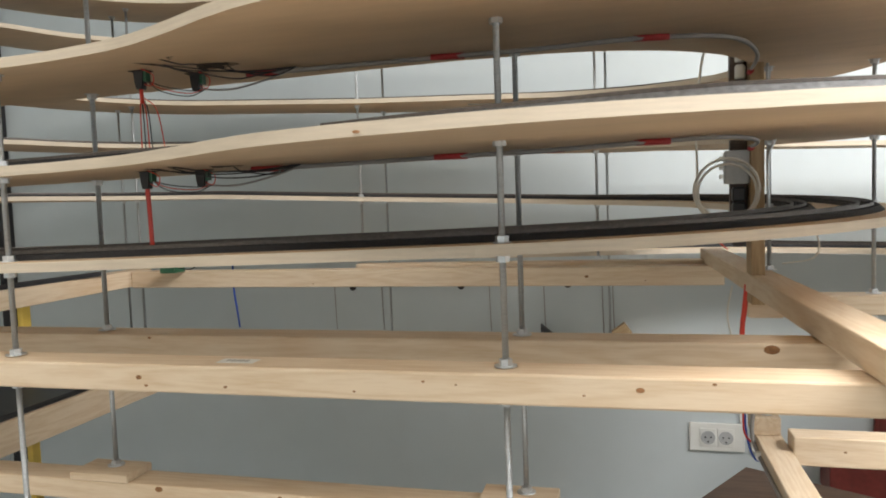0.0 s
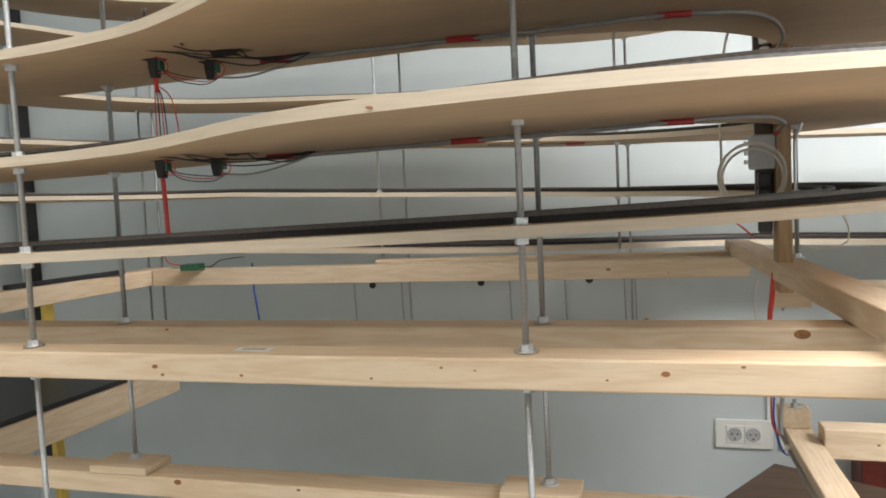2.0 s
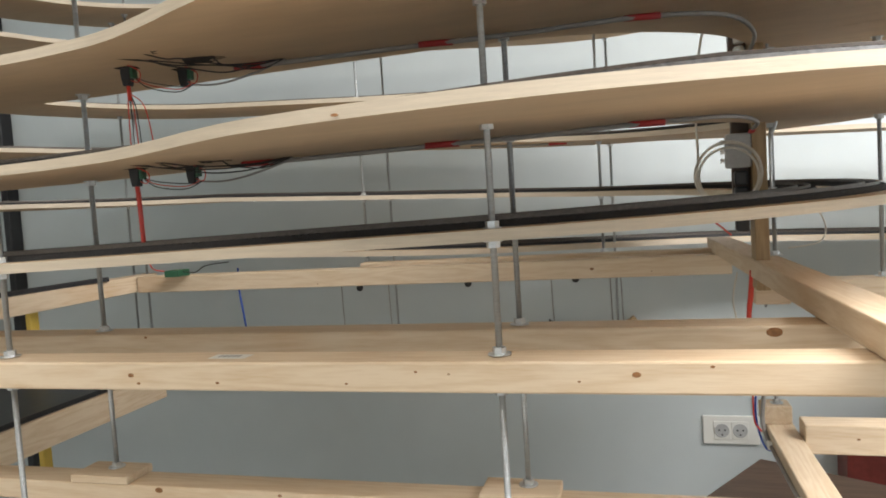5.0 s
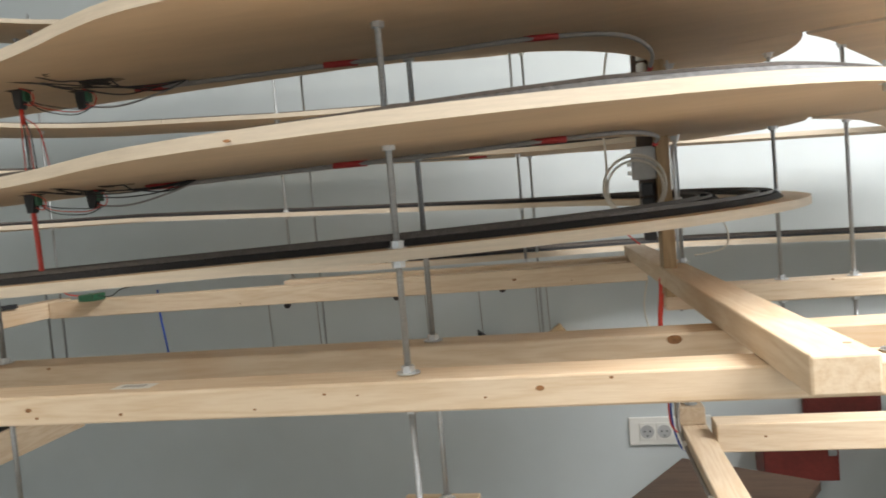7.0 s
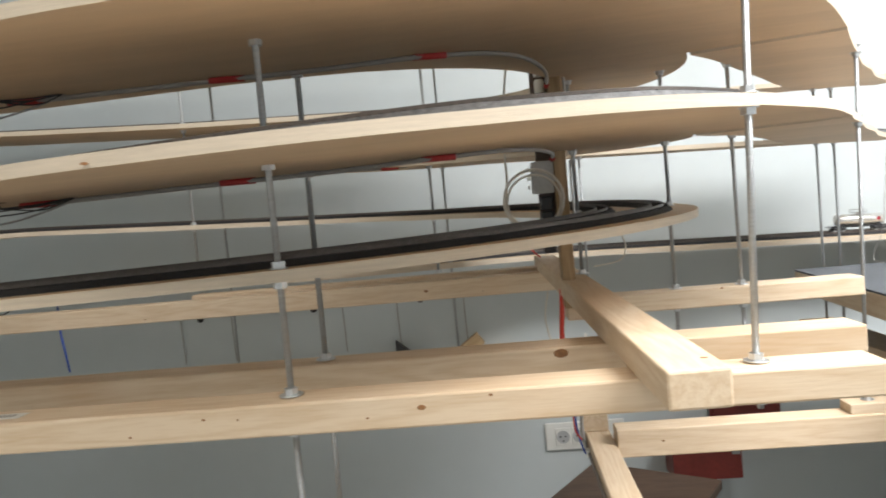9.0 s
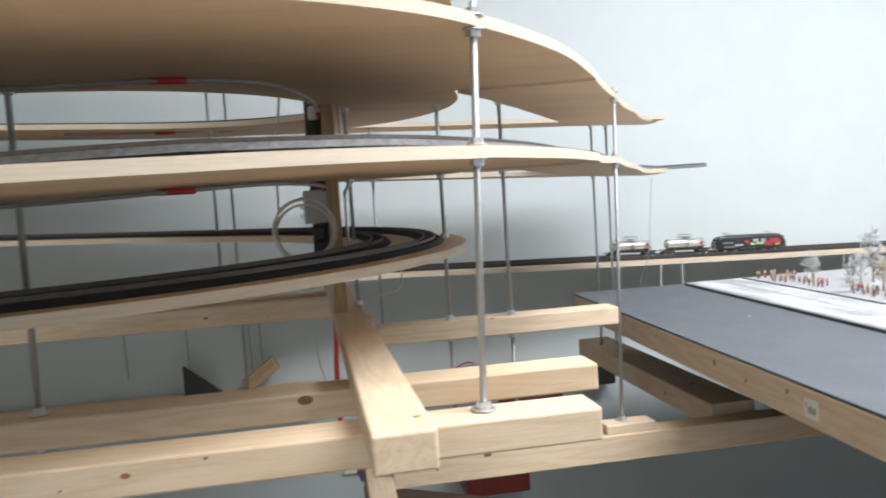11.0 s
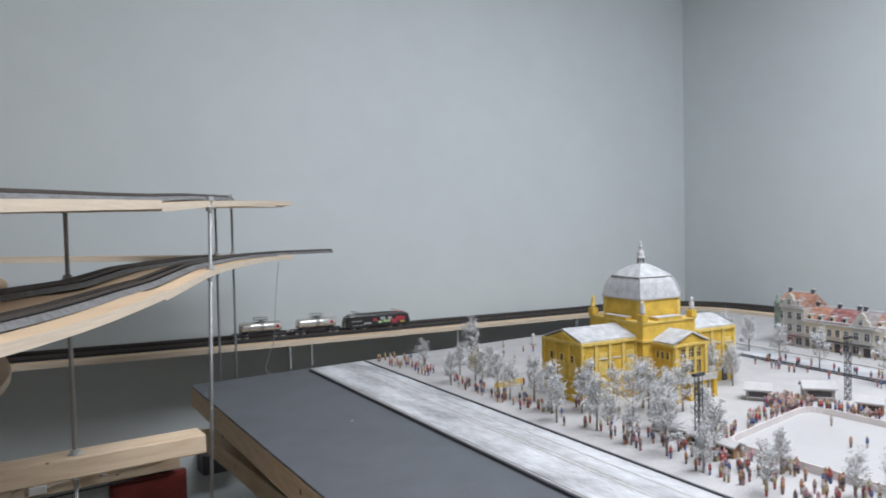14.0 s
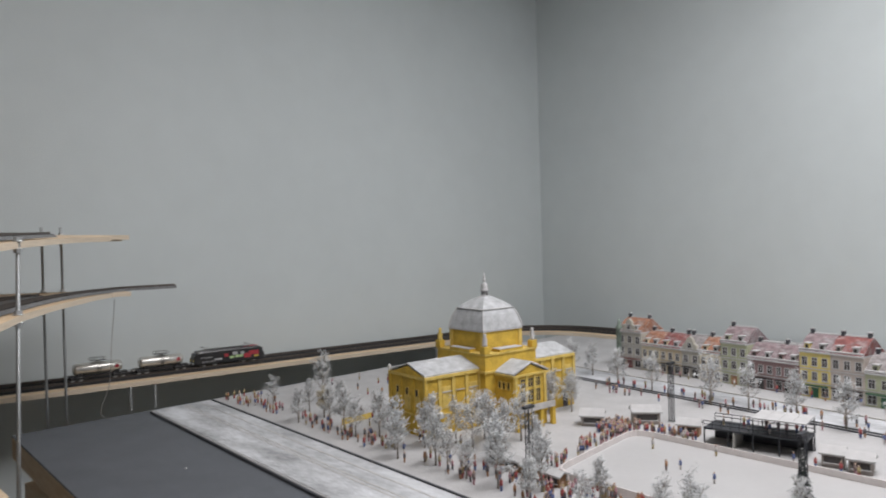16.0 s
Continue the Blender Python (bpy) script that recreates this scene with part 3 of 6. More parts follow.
for za in (0.115, 0.262, 0.395, 0.52):
    bm = bmesh.new(); tube(bm, [(0.0165, 0.0, za + 0.105), (0.0165, 0.0, za + 0.02), (0.0165, 0.002, za)], 0.0022, 6)
    rd = part("steel_rod", bm, M_ZINC, post, "bent steel rod beside the upright")
    bm = bmesh.new(); tube(bm, [(0.0165, 0.0, za + 0.104), (0.022, -0.002, za + 0.112), (0.026, -0.004, za + 0.126), (0.026, -0.004, za + 0.14)], 0.0022, 6)
    part("hook", bm, M_ZINC, rd)
    bm = bmesh.new(); box(bm, 0.009, 0.029, -0.009, 0.001, za + 0.1402, za + 0.1475); bevelled(bm, 0.001, 1)
    part("red_tie", bm, M_REDWIRE, rd, "red insulating tape")
for zb in (0.085, 0.128, 0.15, 0.24, 0.30, 0.42, 0.50, 0.60):
    bm = bmesh.new(); box(bm, -0.033, -0.015, -0.012, 0.0035, zb, zb + 0.020)
    bevelled(bm, 0.002, 1)
    part("relay", bm, M_BLACKP, post, "small black relay")


def cable(name, pts, mat, label, r=0.0018, group="cables"):
    bm = bmesh.new(); tube(bm, pts, r)
    return one(name, bm, mat, label, "cable", group)


def ring_points(cx, cy, cz, r, n=14, turns=1.0, drift=0.0):
    return [(cx + r * math.cos(2 * math.pi * turns * i / n), cy + drift * i / n, cz + r * math.sin(2 * math.pi * turns * i / n)) for i in range(n + 1)]


for k, (rr, dz) in enumerate(((0.044, 0.0), (0.039, -0.002), (0.042, 0.003))):
    cable("coiled_cable", [(0.341 + rr * math.cos(a), 1.296 - 0.004 * k, 1.201 + dz + rr * math.sin(a)) for a in [2 * math.pi * i / 18 for i in range(19)]], M_PALECABLE, "loop of pale cable hanging beside the post", 0.0018)
cable("hanging_cable", [(0.306, 1.345, 1.350), (0.304, 1.342, 1.30), (0.3045, 1.325, 1.235), (0.300, 1.298, 1.195), (0.312, 1.294, 1.166)], M_PALECABLE, "pale cable running down into the coil", 0.0018)
cable("arched_cable", [(0.352, 1.34, 1.425), (0.335, 1.345, 1.425), (0.318, 1.35, 1.405), (0.309, 1.36, 1.345)], M_PALECABLE, "pale cable arching off the post", 0.0019)
cable("hanging_cable", [(0.47, 1.41, 1.155), (0.485, 1.40, 1.12), (0.475, 1.39, 1.095), (0.43, 1.38, 1.088)], M_PALECABLE, "thin pale cable looping under the deck", 0.0013)
cable("hanging_cable", [(0.352, 1.33, 1.06), (0.345, 1.33, 1.02), (0.352, 1.335, 0.98), (0.36, 1.34, 0.955)], M_PALECABLE, "thin pale cable drooping beside the post", 0.0013)
cable("red_lead", [(0.20, 1.30, 1.148), (0.30, 1.31, 1.145), (0.345, 1.32, 1.115)], M_REDWIRE, "red lead running to the post", 0.0012)
cable("red_conduit", [(0.3745, 1.345, 1.06), (0.373, 1.36, 1.02), (0.371, 1.37, 0.985), (0.371, 1.37, 0.90)], M_REDWIRE, "red sleeve hanging below the post", 0.004)
cable("frame_cable", [(0.40, 1.45, 0.85), (0.398, 1.46, 0.80), (0.403, 1.44, 0.775), (0.4035, 1.30, 0.772), (0.4035, 1.10, 0.774), (0.4035, 0.85, 0.776)], M_GREYCABLE, "grey cable clipped along the cross beam", 0.0035)
cable("frame_cable", [(0.392, 1.47, 0.86), (0.390, 1.475, 0.81), (0.398, 1.48, 0.765), (0.41, 1.48, 0.745), (0.425, 1.48, 0.76)], M_BLUE, "dark blue wire loop under the frame corner", 0.0018)
cable("frame_cable", [(0.385, 1.46, 0.86), (0.387, 1.47, 0.80), (0.398, 1.47, 0.78)], M_REDWIRE, "red wire at the frame corner", 0.0016)
for yy in (1.42, 1.20, 0.98):
    bm = bmesh.new(); box(bm, 0.3985, 0.4048, yy - 0.004, yy + 0.004, 0.768, 0.781)
    one("cable_clip", bm, M_WHITEP, "white plastic cable clip on the beam", "clip", "cable clips")

# wiring under the second and third turns


def routed_hole(x, y, z, lx, ly, seed, label):
    """A flat ragged patch on the underside: near-black for a hole's inner shade, splintered edges."""
    rn = random.Random(seed)
    t = thing("routed_hole", label, "cut-out", "routed holes", at=(x, y, z))
    for nm, mat, k, dz in (("splinters", M_SPLINTER, 1.0, 0.0004), ("recess", M_NEARBLACK, 0.78, 0.0010)):
        bm = bmesh.new()
        ring = []
        for i in range(22):
            a = 2 * math.pi * i / 22
            w = k * rn.uniform(0.66, 1.18)
            ring.append((lx * w * math.cos(a), ly * w * math.sin(a)))
        up = [bm.verts.new((p, q, -0.0001)) for p, q in ring]
        dn = [bm.verts.new((p * 0.9, q * 0.9, -dz)) for p, q in ring]
        for i in range(22):
            bm.faces.new((up[i], up[(i + 1) % 22], dn[(i + 1) % 22], dn[i]))
        bm.faces.new(up)
        bm.faces.new(dn[::-1])
        part(nm, bm, mat, t)
    return t


# near-black that paints the shade inside the holes; also colours the plug plates
M_NEARBLACK = material("near_black_ply", (0.035, 0.028, 0.022), 0.9, 0, 160, 0.5, 0.9, 700)
M_SPLINTER = material("splintered_ply", (0.26, 0.19, 0.125), 0.85, 0, 260, 0.55, 0.9, 900)
for lev in (1, 2):
    zz = lambda x: height(lev * LAP + x - CX) - THICK if x < 0.3 else branch_height(lev, x, 0.9) - THICK
    for k, (x, y) in enumerate(((-0.258, 0.842), (-0.232, 0.900))):
        routed_hole(x, y, zz(x), 0.037, 0.024, 3 + k + lev, "ragged dark cut-out in the plywood underside")
    plugs = ((-0.303, 0.888), (-0.262, 0.930))
    for k, (x, y) in enumerate(plugs):
        sock = thing("deck_connector", "small black plug hanging under the plywood deck", "connector", "deck connectors", at=(x, y, zz(x)))
        # thin near-black plate above the plug
        bm = bmesh.new(); box(bm, -0.011, 0.011, -0.008, 0.008, -0.0016, -0.0002)
        bevelled(bm, 0.0006, 1)
        part("scorched_plate", bm, M_NEARBLACK, sock)
        bm = bmesh.new(); hull_pts = [(-0.0062, -0.0017), (0.0062, -0.0017), (0.0048, -0.012), (0.0036, -0.0205), (-0.0036, -0.0205), (-0.0048, -0.012)]
        fa, fb = [bm.verts.new((p, -0.0045, q)) for p, q in hull_pts], [bm.verts.new((p, 0.0045, q)) for p, q in hull_pts]
        for i in range(6):
            bm.faces.new((fa[i], fa[(i + 1) % 6], fb[(i + 1) % 6], fb[i]))
        bm.faces.new(fa)
        bm.faces.new(fb[::-1])
        bevelled(bm, 0.0006, 1)
        plug = part("plug", bm, M_BLACKP, sock)
        bm = bmesh.new(); box(bm, 0.0064, 0.0094, -0.004, 0.004, -0.013, -0.002)
        part("terminal_block", bm, M_GREEN, plug)
    end = (-0.155, 0.944)
    rn = random.Random(40 + lev)
    for k in range(5):
        a = (-0.285 + 0.012 * k, 0.846 + 0.012 * (k % 3), zz(-0.25) - 0.001) if k < 4 else (-0.245 + 0.01 * k, 0.90, zz(-0.22) - 0.001)
        sag = (0.003, 0.006, 0.010, 0.004, 0.007)[k]
        pts = [a]
        for u in (0.12, 0.3, 0.55, 0.8):
            pts.append((a[0] + (end[0] - a[0]) * u, a[1] + (end[1] - a[1]) * u + rn.uniform(-0.008, 0.008), zz(-0.2) - 0.002 - sag * (4 * u * (1 - u)) - rn.uniform(0, 0.003)))
        pts.append((end[0] + 0.002 * k, end[1], zz(end[0]) - 0.0015))
        cable("deck_wire", pts, M_BLACKP, "thin black wire sagging under the deck", 0.0008, "deck wires")
    p1, p2 = [(x, y, zz(x)) for x, y in plugs]
    for k in range(3):
        cable("deck_wire", [(p1[0] + 0.006, p1[1], p1[2] - 0.010), (p1[0] + 0.016, p1[1] + 0.012, p1[2] - 0.016 - 0.003 * k), (p2[0] - 0.006, p2[1] - 0.006, p2[2] - 0.020 - 0.003 * k), (p2[0] + 0.004 + 0.004 * k, p2[1], p2[2] - 0.018)],
              M_REDWIRE if k == 1 else M_BLACKP, "thin slack wire between two plugs", 0.0006, "deck wires")
    for k, (x, y, z) in enumerate((p1, p2)):
        cable("deck_wire", [(x + 0.004, y, z - 0.015), (x + 0.016, y - 0.004, z - 0.018), (x + 0.020, y - 0.006, z - 0.008), (x + 0.010, y - 0.012, z - 0.001)], M_REDWIRE, "thin red wire looping into a plug", 0.0006, "deck wires")
    cable("deck_wire", [(p2[0] + 0.004, p2[1], p2[2] - 0.018), (p2[0] + 0.04, p2[1] + 0.006, zz(-0.2) - 0.021), (p2[0] + 0.085, p2[1] + 0.01, zz(-0.2) - 0.012), (end[0] + 0.01, end[1] + 0.002, zz(end[0]) - 0.002)], M_GREYCABLE, "grey wire hanging low under the deck", 0.0011, "deck wires")
    # the grey bundle with red tape that runs to the post
    pts = [(-0.21, 0.948, zz(-0.2) - 0.004), (-0.10, 0.955, zz(-0.1) - 0.004), (0.02, 0.965, zz(0) - 0.0035), (0.12, 0.972, zz(0.1) - 0.004), (0.23, 0.99, zz(0.23) - 0.0035), (0.315, 1.04, zz(0.3) - 0.0035), (0.36, 1.16, zz(0.3) - 0.002), (0.374, 1.31, zz(0.3) - 0.001)]
    cable("taped_cable", pts, M_GREYCABLE, "grey cable taped under the deck", 0.0026)
    for i, (xa, ya) in enumerate(((-0.19, 0.949), (0.02, 0.965), (0.23, 0.99), (0.372, 1.29))):
        bm = bmesh.new()
        z = zz(min(xa, 0.3)) - 0.0035
        dy = 0.006 if i < 3 else 0.0
        tube(bm, [(xa - 0.018 * (i < 3), ya - dy / 2 - 0.012 * (i == 3), z), (xa + 0.018 * (i < 3), ya + dy / 2 + 0.008 * (i == 3), z)], 0.0036, 8)
        one("tape_wrap", bm, M_REDP, "red tape wrapped round the cable bundle", "tape", "tape wraps")
    # feeders dropping to the deck below
    zd = height((lev - 1) * LAP - 0.27) + 0.008
    if lev == 1:
        cable("feeder_wire", [(p1[0], p1[1], p1[2] - 0.019), (p1[0] + 0.001, p1[1], (p1[2] + zd) / 2), (p1[0] + 0.002, p1[1], zd - 0.002)], M_REDWIRE, "thick red feeder sleeve dropping to the track below", 0.0027, "feeder wires")
    else:
        cable("feeder_wire", [(p1[0], p1[1], p1[2] - 0.019), (p1[0] + 0.0005, p1[1], p1[2] - 0.036)], M_REDWIRE, "short red sleeve under the plug", 0.0024, "feeder wires")
        for k, dx in enumerate((-0.004, -0.0015, 0.001, 0.003, 0.011)):
            cable("feeder_wire", [(p1[0] + dx * 0.3, p1[1], p1[2] - 0.030), (p1[0] + dx * 1.4, p1[1] + 0.004, (p1[2] + zd) / 2), (p1[0] + dx * 2, p1[1] + 0.006, zd - 0.003)], M_REDWIRE if k % 2 == 0 else M_BLACKP,
                  "thin feeder wire dropping to the track below", 0.0007, "feeder wires")
    # tape and wires under the back straight
    for x in (0.05, 0.18, 0.32):
        bm = bmesh.new(); tube(bm, [(x - 0.02, 1.86, height(lev * LAP + s_at(min(x, CX), 1.9)) - 0.0155), (x + 0.02, 1.86, height(lev * LAP + s_at(min(x, CX), 1.9)) - 0.0155)], 0.004, 8)
        one("tape_wrap", bm, M_REDP, "red tape on the cable under the back straight", "tape", "tape wraps")
    cable("back_cable", [(x, 1.86, height(lev * LAP + s_at(min(x, CX), 1.9)) - 0.0145) for x in (-0.15, 0.0, 0.15, 0.3)], M_GREYCABLE, "grey cable under the back straight", 0.0022)
M_BROWNCABLE = material("brown_grey_cable", (0.13, 0.115, 0.10), 0.6, 0, 120, 0.3)
for k in range(5):
    f = 0.004 * k
    cable("wire_tangle", [(0.252 + f, 1.55, 1.604 - f * 0.4), (0.246 + f, 1.548, 1.582), (0.262, 1.545 + f, 1.572 + f * 0.3), (0.284, 1.55, 1.578 + f * 0.5), (0.306 - f, 1.552, 1.592)], M_BROWNCABLE, "brown-grey cable loop knotted inside the helix", 0.0036, "knotted cables")
for ex, ez in ((0.245, 1.545), (0.282, 1.532), (0.330, 1.525), (0.292, 1.520), (0.322, 1.536)):
    cable("wire_tangle", [(0.304, 1.55, 1.594), (0.286, 1.546, 1.574), ((0.27 + ex) / 2 + 0.006, 1.546, (1.572 + ez) / 2), (ex, 1.55, ez)], M_BROWNCABLE, "brown-grey cable end hanging from the knot", 0.0036, "knotted cables")
cable("hanging_thread", [(1.20, 1.99, 1.262), (1.19, 1.99, 1.16), (1.185, 2.0, 1.06), (1.17, 2.02, 0.99), (1.19, 1.96, 0.983)], M_GREYCABLE, "thin grey wire hanging from the branch deck", 0.0008)

# ---- wall fittings ----
sock = thing("wall_socket", "cream double wall socket with two round outlets", "wall socket", at=(0.443, WALL_Y, 0.498))
bm = bmesh.new(); box(bm, -0.075, 0.075, -0.010, -0.0002, -0.041, 0.041)
bevelled(bm, 0.003, 2)
part("cover_frame", bm, M_WHITEP, sock)
for dx in (-0.024, 0.024):
    bm = bmesh.new()
    box(bm, dx - 0.022, dx + 0.022, -0.0125, -0.0102, -0.026, 0.026)
    bevelled(bm, 0.001, 1)
    ins = part("outlet", bm, M_WHITEP, sock)
    bm = bmesh.new()
    lathe(bm, 0, 0, 0, [(0.0195, 0.0), (0.0195, 0.0012), (0.0165, 0.0012), (0.0165, 0.0004)], 20)
    bmesh.ops.transform(bm, matrix=pose(dx, -0.0126, 0, 90, 0, 0), verts=bm.verts)
    part("rim", bm, M_GREYP, ins)
    for hx, hz in ((-0.0075, 0.001), (0.0075, 0.001), (0, -0.012)):
        bm = bmesh.new()
        cyl(bm, 0, 0, 0, 0.0006, 0.0026, 10)
        bmesh.ops.transform(bm, matrix=pose(dx + hx, -0.0135, hz, 90, 0, 0), verts=bm.verts)
        part("pin_hole", bm, M_BLACKP, ins)
bm = bmesh.new(); box(bm, 0.535, 0.60, WALL_Y - 0.012, WALL_Y - 0.0002, 0.46, 0.54)
bevelled(bm, 0.003, 2)
one("wall_switch", bm, M_WHITEP, "cream blank cover plate beside the socket", "wall plate")
bm = bmesh.new(); box(bm, 0.505, 0.513, WALL_Y - 0.008, WALL_Y - 0.0002, 0.541, 0.80)
one("cable_duct", bm, M_WHITEP, "thin white cable duct on the wall", "cable duct")
for x, z in ((-0.651, 0.934), (-0.295, 0.937), (0.031, 0.941)):
    bm = bmesh.new()
    lathe(bm, 0, 0, 0, [(0.011, 0), (0.011, 0.003), (0.006, 0.003), (0.006, 0.001)], 14)
    bmesh.ops.transform(bm, matrix=pose(x, WALL_Y - 0.0002, z, 90, 0, 0), verts=bm.verts)
    one("wall_plug", bm, M_BLACKP, "small black ring plug in the back wall", "wall plug", "wall plugs")
for x, z0, z1 in ((-0.71, 0.80, 0.93), (-0.55, 0.80, 0.92), (-0.205, 0.80, 0.925), (-0.04, 0.80, 0.93), (0.13, 0.78, 0.945), (0.16, 0.80, 0.93)):
    cable("wall_lead", [(x, WALL_Y - 0.012, z1 + 0.05), (x + 0.002, WALL_Y - 0.012, (z0 + z1) / 2), (x + 0.004, WALL_Y - 0.012, z0)], M_GREYCABLE if int(x * 100) % 3 else M_BLACKP, "thin lead hanging down the back wall", 0.0016, "wall leads")
cable("blue_lead", [(-0.808, 1.90, 1.05), (-0.808, 1.90, 0.985), (-0.802, 1.90, 0.935), (-0.796, 1.90, 0.885)], M_BLUE, "blue lead hanging behind the back beam", 0.0028)
bm = bmesh.new()
v = [bm.verts.new(p) for p in ((-0.045, 2.285, 0.832), (-0.045, 2.285, 0.7452), (0.062, 2.285, 0.7452), (-0.045, 2.303, 0.832), (-0.045, 2.303, 0.7452), (0.062, 2.303, 0.7452))]
for f in ((0, 1, 2), (5, 4, 3), (0, 3, 4, 1), (1, 4, 5, 2), (2, 5, 3, 0)):
    bm.faces.new([v[i] for i in f])
one("metal_wedge", bm, M_BLACKP, "black triangular bracket standing behind the beams", "bracket")
bm = bmesh.new(); box(bm, -1.985, -1.955, 2.30, 2.352, 0.3, 2.3); bevelled(bm, 0.003, 1)
one("corner_post", bm, M_BLACKP, "black upright profile in the corner of the room", "post")
M_YELLOWP = material("yellow_plastic", (0.75, 0.52, 0.10), 0.5, 0, 30, 0.06)
bm = bmesh.new(); box(bm, -1.414, -1.396, 1.80, 1.83, 0.0, 0.972); bevelled(bm, 0.002, 1)
one("yellow_leg", bm, M_YELLOWP, "yellow painted leg at the end of the frame", "leg")
bm = bmesh.new(); box(bm, -1.75, -1.012, 1.25, 1.81, 0.7905, 0.802); bevelled(bm, 0.002, 1)
one("dark_panel", bm, M_BLACKP, "near-black panel lying across the low side beams", "panel")
bm = bmesh.new(); box(bm, -0.885, -0.845, 1.70, 1.744, 1.0505, 1.066); bevelled(bm, 0.001, 1)
one("circuit_module", bm, M_GREEN, "small green circuit module on the back beam", "circuit module")
cable("module_wire", [(-0.85, 1.72, 1.062), (-0.80, 1.70, 1.06), (-0.77, 1.70, 1.075), (-0.72, 1.72, 1.08)], M_BLACKP, "thin dark wires of the circuit module", 0.0014)
cable("module_wire", [(-0.88, 1.72, 1.062), (-0.91, 1.70, 1.07), (-0.94, 1.72, 1.085)], M_REDWIRE, "thin red wires of the circuit module", 0.0014)
bm = bmesh.new()
n = 14
edge = [(0.013 * math.sin(math.pi * (i / n - 0.5)), -0.010 * math.cos(math.pi * (i / n - 0.5))) for i in range(n + 1)] + [(0.013, 0.29), (-0.013, 0.29)]
a = [bm.verts.new((x, y, 0)) for x, y in edge]
b = [bm.verts.new((x * 0.88, y, 0.009)) for x, y in edge]
for i in range(len(edge)):
    bm.faces.new((a[i], a[(i + 1) % len(edge)], b[(i + 1) % len(edge)], b[i]))
bm.faces.new(a[::-1])
bm.faces.new(b)
stub = one("track_bed_stub", bm, M_BED, "black track bed end lying on the side beam", "track bed")
stub.matrix_world = pose(-1.032, 1.355, 1.0524, 0, 0, -5)
bm = bmesh.new(); box(bm, 0.385, 0.437, 1.405, 1.45, 1.0, 1.0495); bevelled(bm, 0.002, 1)
one("corner_block", bm, M_PINE_X, "short pine block under the cross beam", "timber block")
# paper sticker with unreadable print on the front beam
sticker = thing("paper_sticker", "white paper sticker with unreadable print on pine", "sticker", at=(-0.172, 0.835, 1.0492))
bm = bmesh.new(); box(bm, -0.02, 0.02, -0.009, 0.009, 0, 0.0003)
part("paper", bm, M_WHITEP, sticker)
for i in range(5):
    bm = bmesh.new(); box(bm, -0.012 + i * 0.005, -0.009 + i * 0.005, -0.004, 0.004, 0.0004, 0.0006)
    part("print_bar", bm, M_GREYCABLE, sticker)

# dark table and maroon chest under the frame
tab = thing("side_table", "low table with a dark stained wooden top", "table", at=(0, 0, 0))
M = pose(0.514, 1.767, 0.55, 0, 0, -31)
bm = bmesh.new(); box(bm, -0.152, 0.152, -0.16, 0.16, -0.022, 0); bevelled(bm, 0.003, 2)
bmesh.ops.transform(bm, matrix=M, verts=bm.verts)
part("tabletop", bm, M_DARKWOOD, tab)
for sx in (-0.122, 0.122):
    for sy in (-0.12, 0.12):
        bm = bmesh.new(); box(bm, sx - 0.02, sx + 0.02, sy - 0.02, sy + 0.02, -0.55, -0.0222); bevelled(bm, 0.002, 1)
        bmesh.ops.transform(bm, matrix=M, verts=bm.verts)
        part("leg", bm, M_DARKWOOD, tab)
chest = thing("maroon_chest", "maroon lacquered wooden chest fixed to the wall", "chest", at=(0.808, 2.30, 0.378))
bm = bmesh.new(); box(bm, -0.095, 0.095, -0.05, 0.0518, 0, 0.105); bevelled(bm, 0.004, 2)
part("body", bm, M_MAROON, chest)
bm = bmesh.new(); box(bm, -0.098, 0.098, -0.053, 0.0518, 0.1052, 0.128); bevelled(bm, 0.003, 2)
part("lid", bm, M_MAROON, chest)
bm = bmesh.new(); box(bm, 0.066, 0.088, -0.0585, -0.0532, 0.072, 0.115); bevelled(bm, 0.001, 1)
part("latch", bm, M_THREAD, chest)
cup = thing("maroon_cupboard", "flat maroon lacquered cupboard fixed to the wall", "cupboard", at=(0.945, 2.352, 0.50))
bm = bmesh.new(); box(bm, -0.10, 0.10, -0.018, -0.0002, 0, 0.176); bevelled(bm, 0.003, 1)
part("body", bm, M_MAROON, cup)
bm = bmesh.new(); box(bm, -0.092, 0.092, -0.0222, -0.0182, 0.008, 0.168); bevelled(bm, 0.0015, 1)
part("door", bm, M_MAROON, cup)

# ---- wall ledge with its tracks ----


def ledge_centre(u):
    """Middle of the ledge by metres from x = -1.15: along the back, out to the wall, then round the far corner."""
    x = -1.15 + u
    if x < 2.70:
        k = max(0.0, min(1.0, (x + 0.3) / 0.9))
        k = k * k * (3 - 2 * k)
        return x, 1.91 + 0.315 * k
    w = x - 2.70
    R = 0.35
    if w < R * math.pi / 2:
        a = math.pi / 2 - w / R
        return 2.70 + R * math.cos(a), 1.875 + R * math.sin(a)
    return 3.05, 1.875 - (w - R * math.pi / 2)


def ledge_height(u):
    return float(np.interp(u - 1.15, (-0.8, 0.0, 0.85, 1.35, 1.95, 2.5, 3.3, 4.9), (1.095, 1.072, 1.046, 1.032, 1.018, 1.004, 0.997, 0.990)))


def ledge_side(u, off):
    a, b = ledge_centre(u - 0.01), ledge_centre(u + 0.01)
    d = math.hypot(b[0] - a[0], b[1] - a[1])
    c = ledge_centre(u)
    return c[0] - (b[1] - a[1]) / d * off, c[1] + (b[0] - a[0]) / d * off


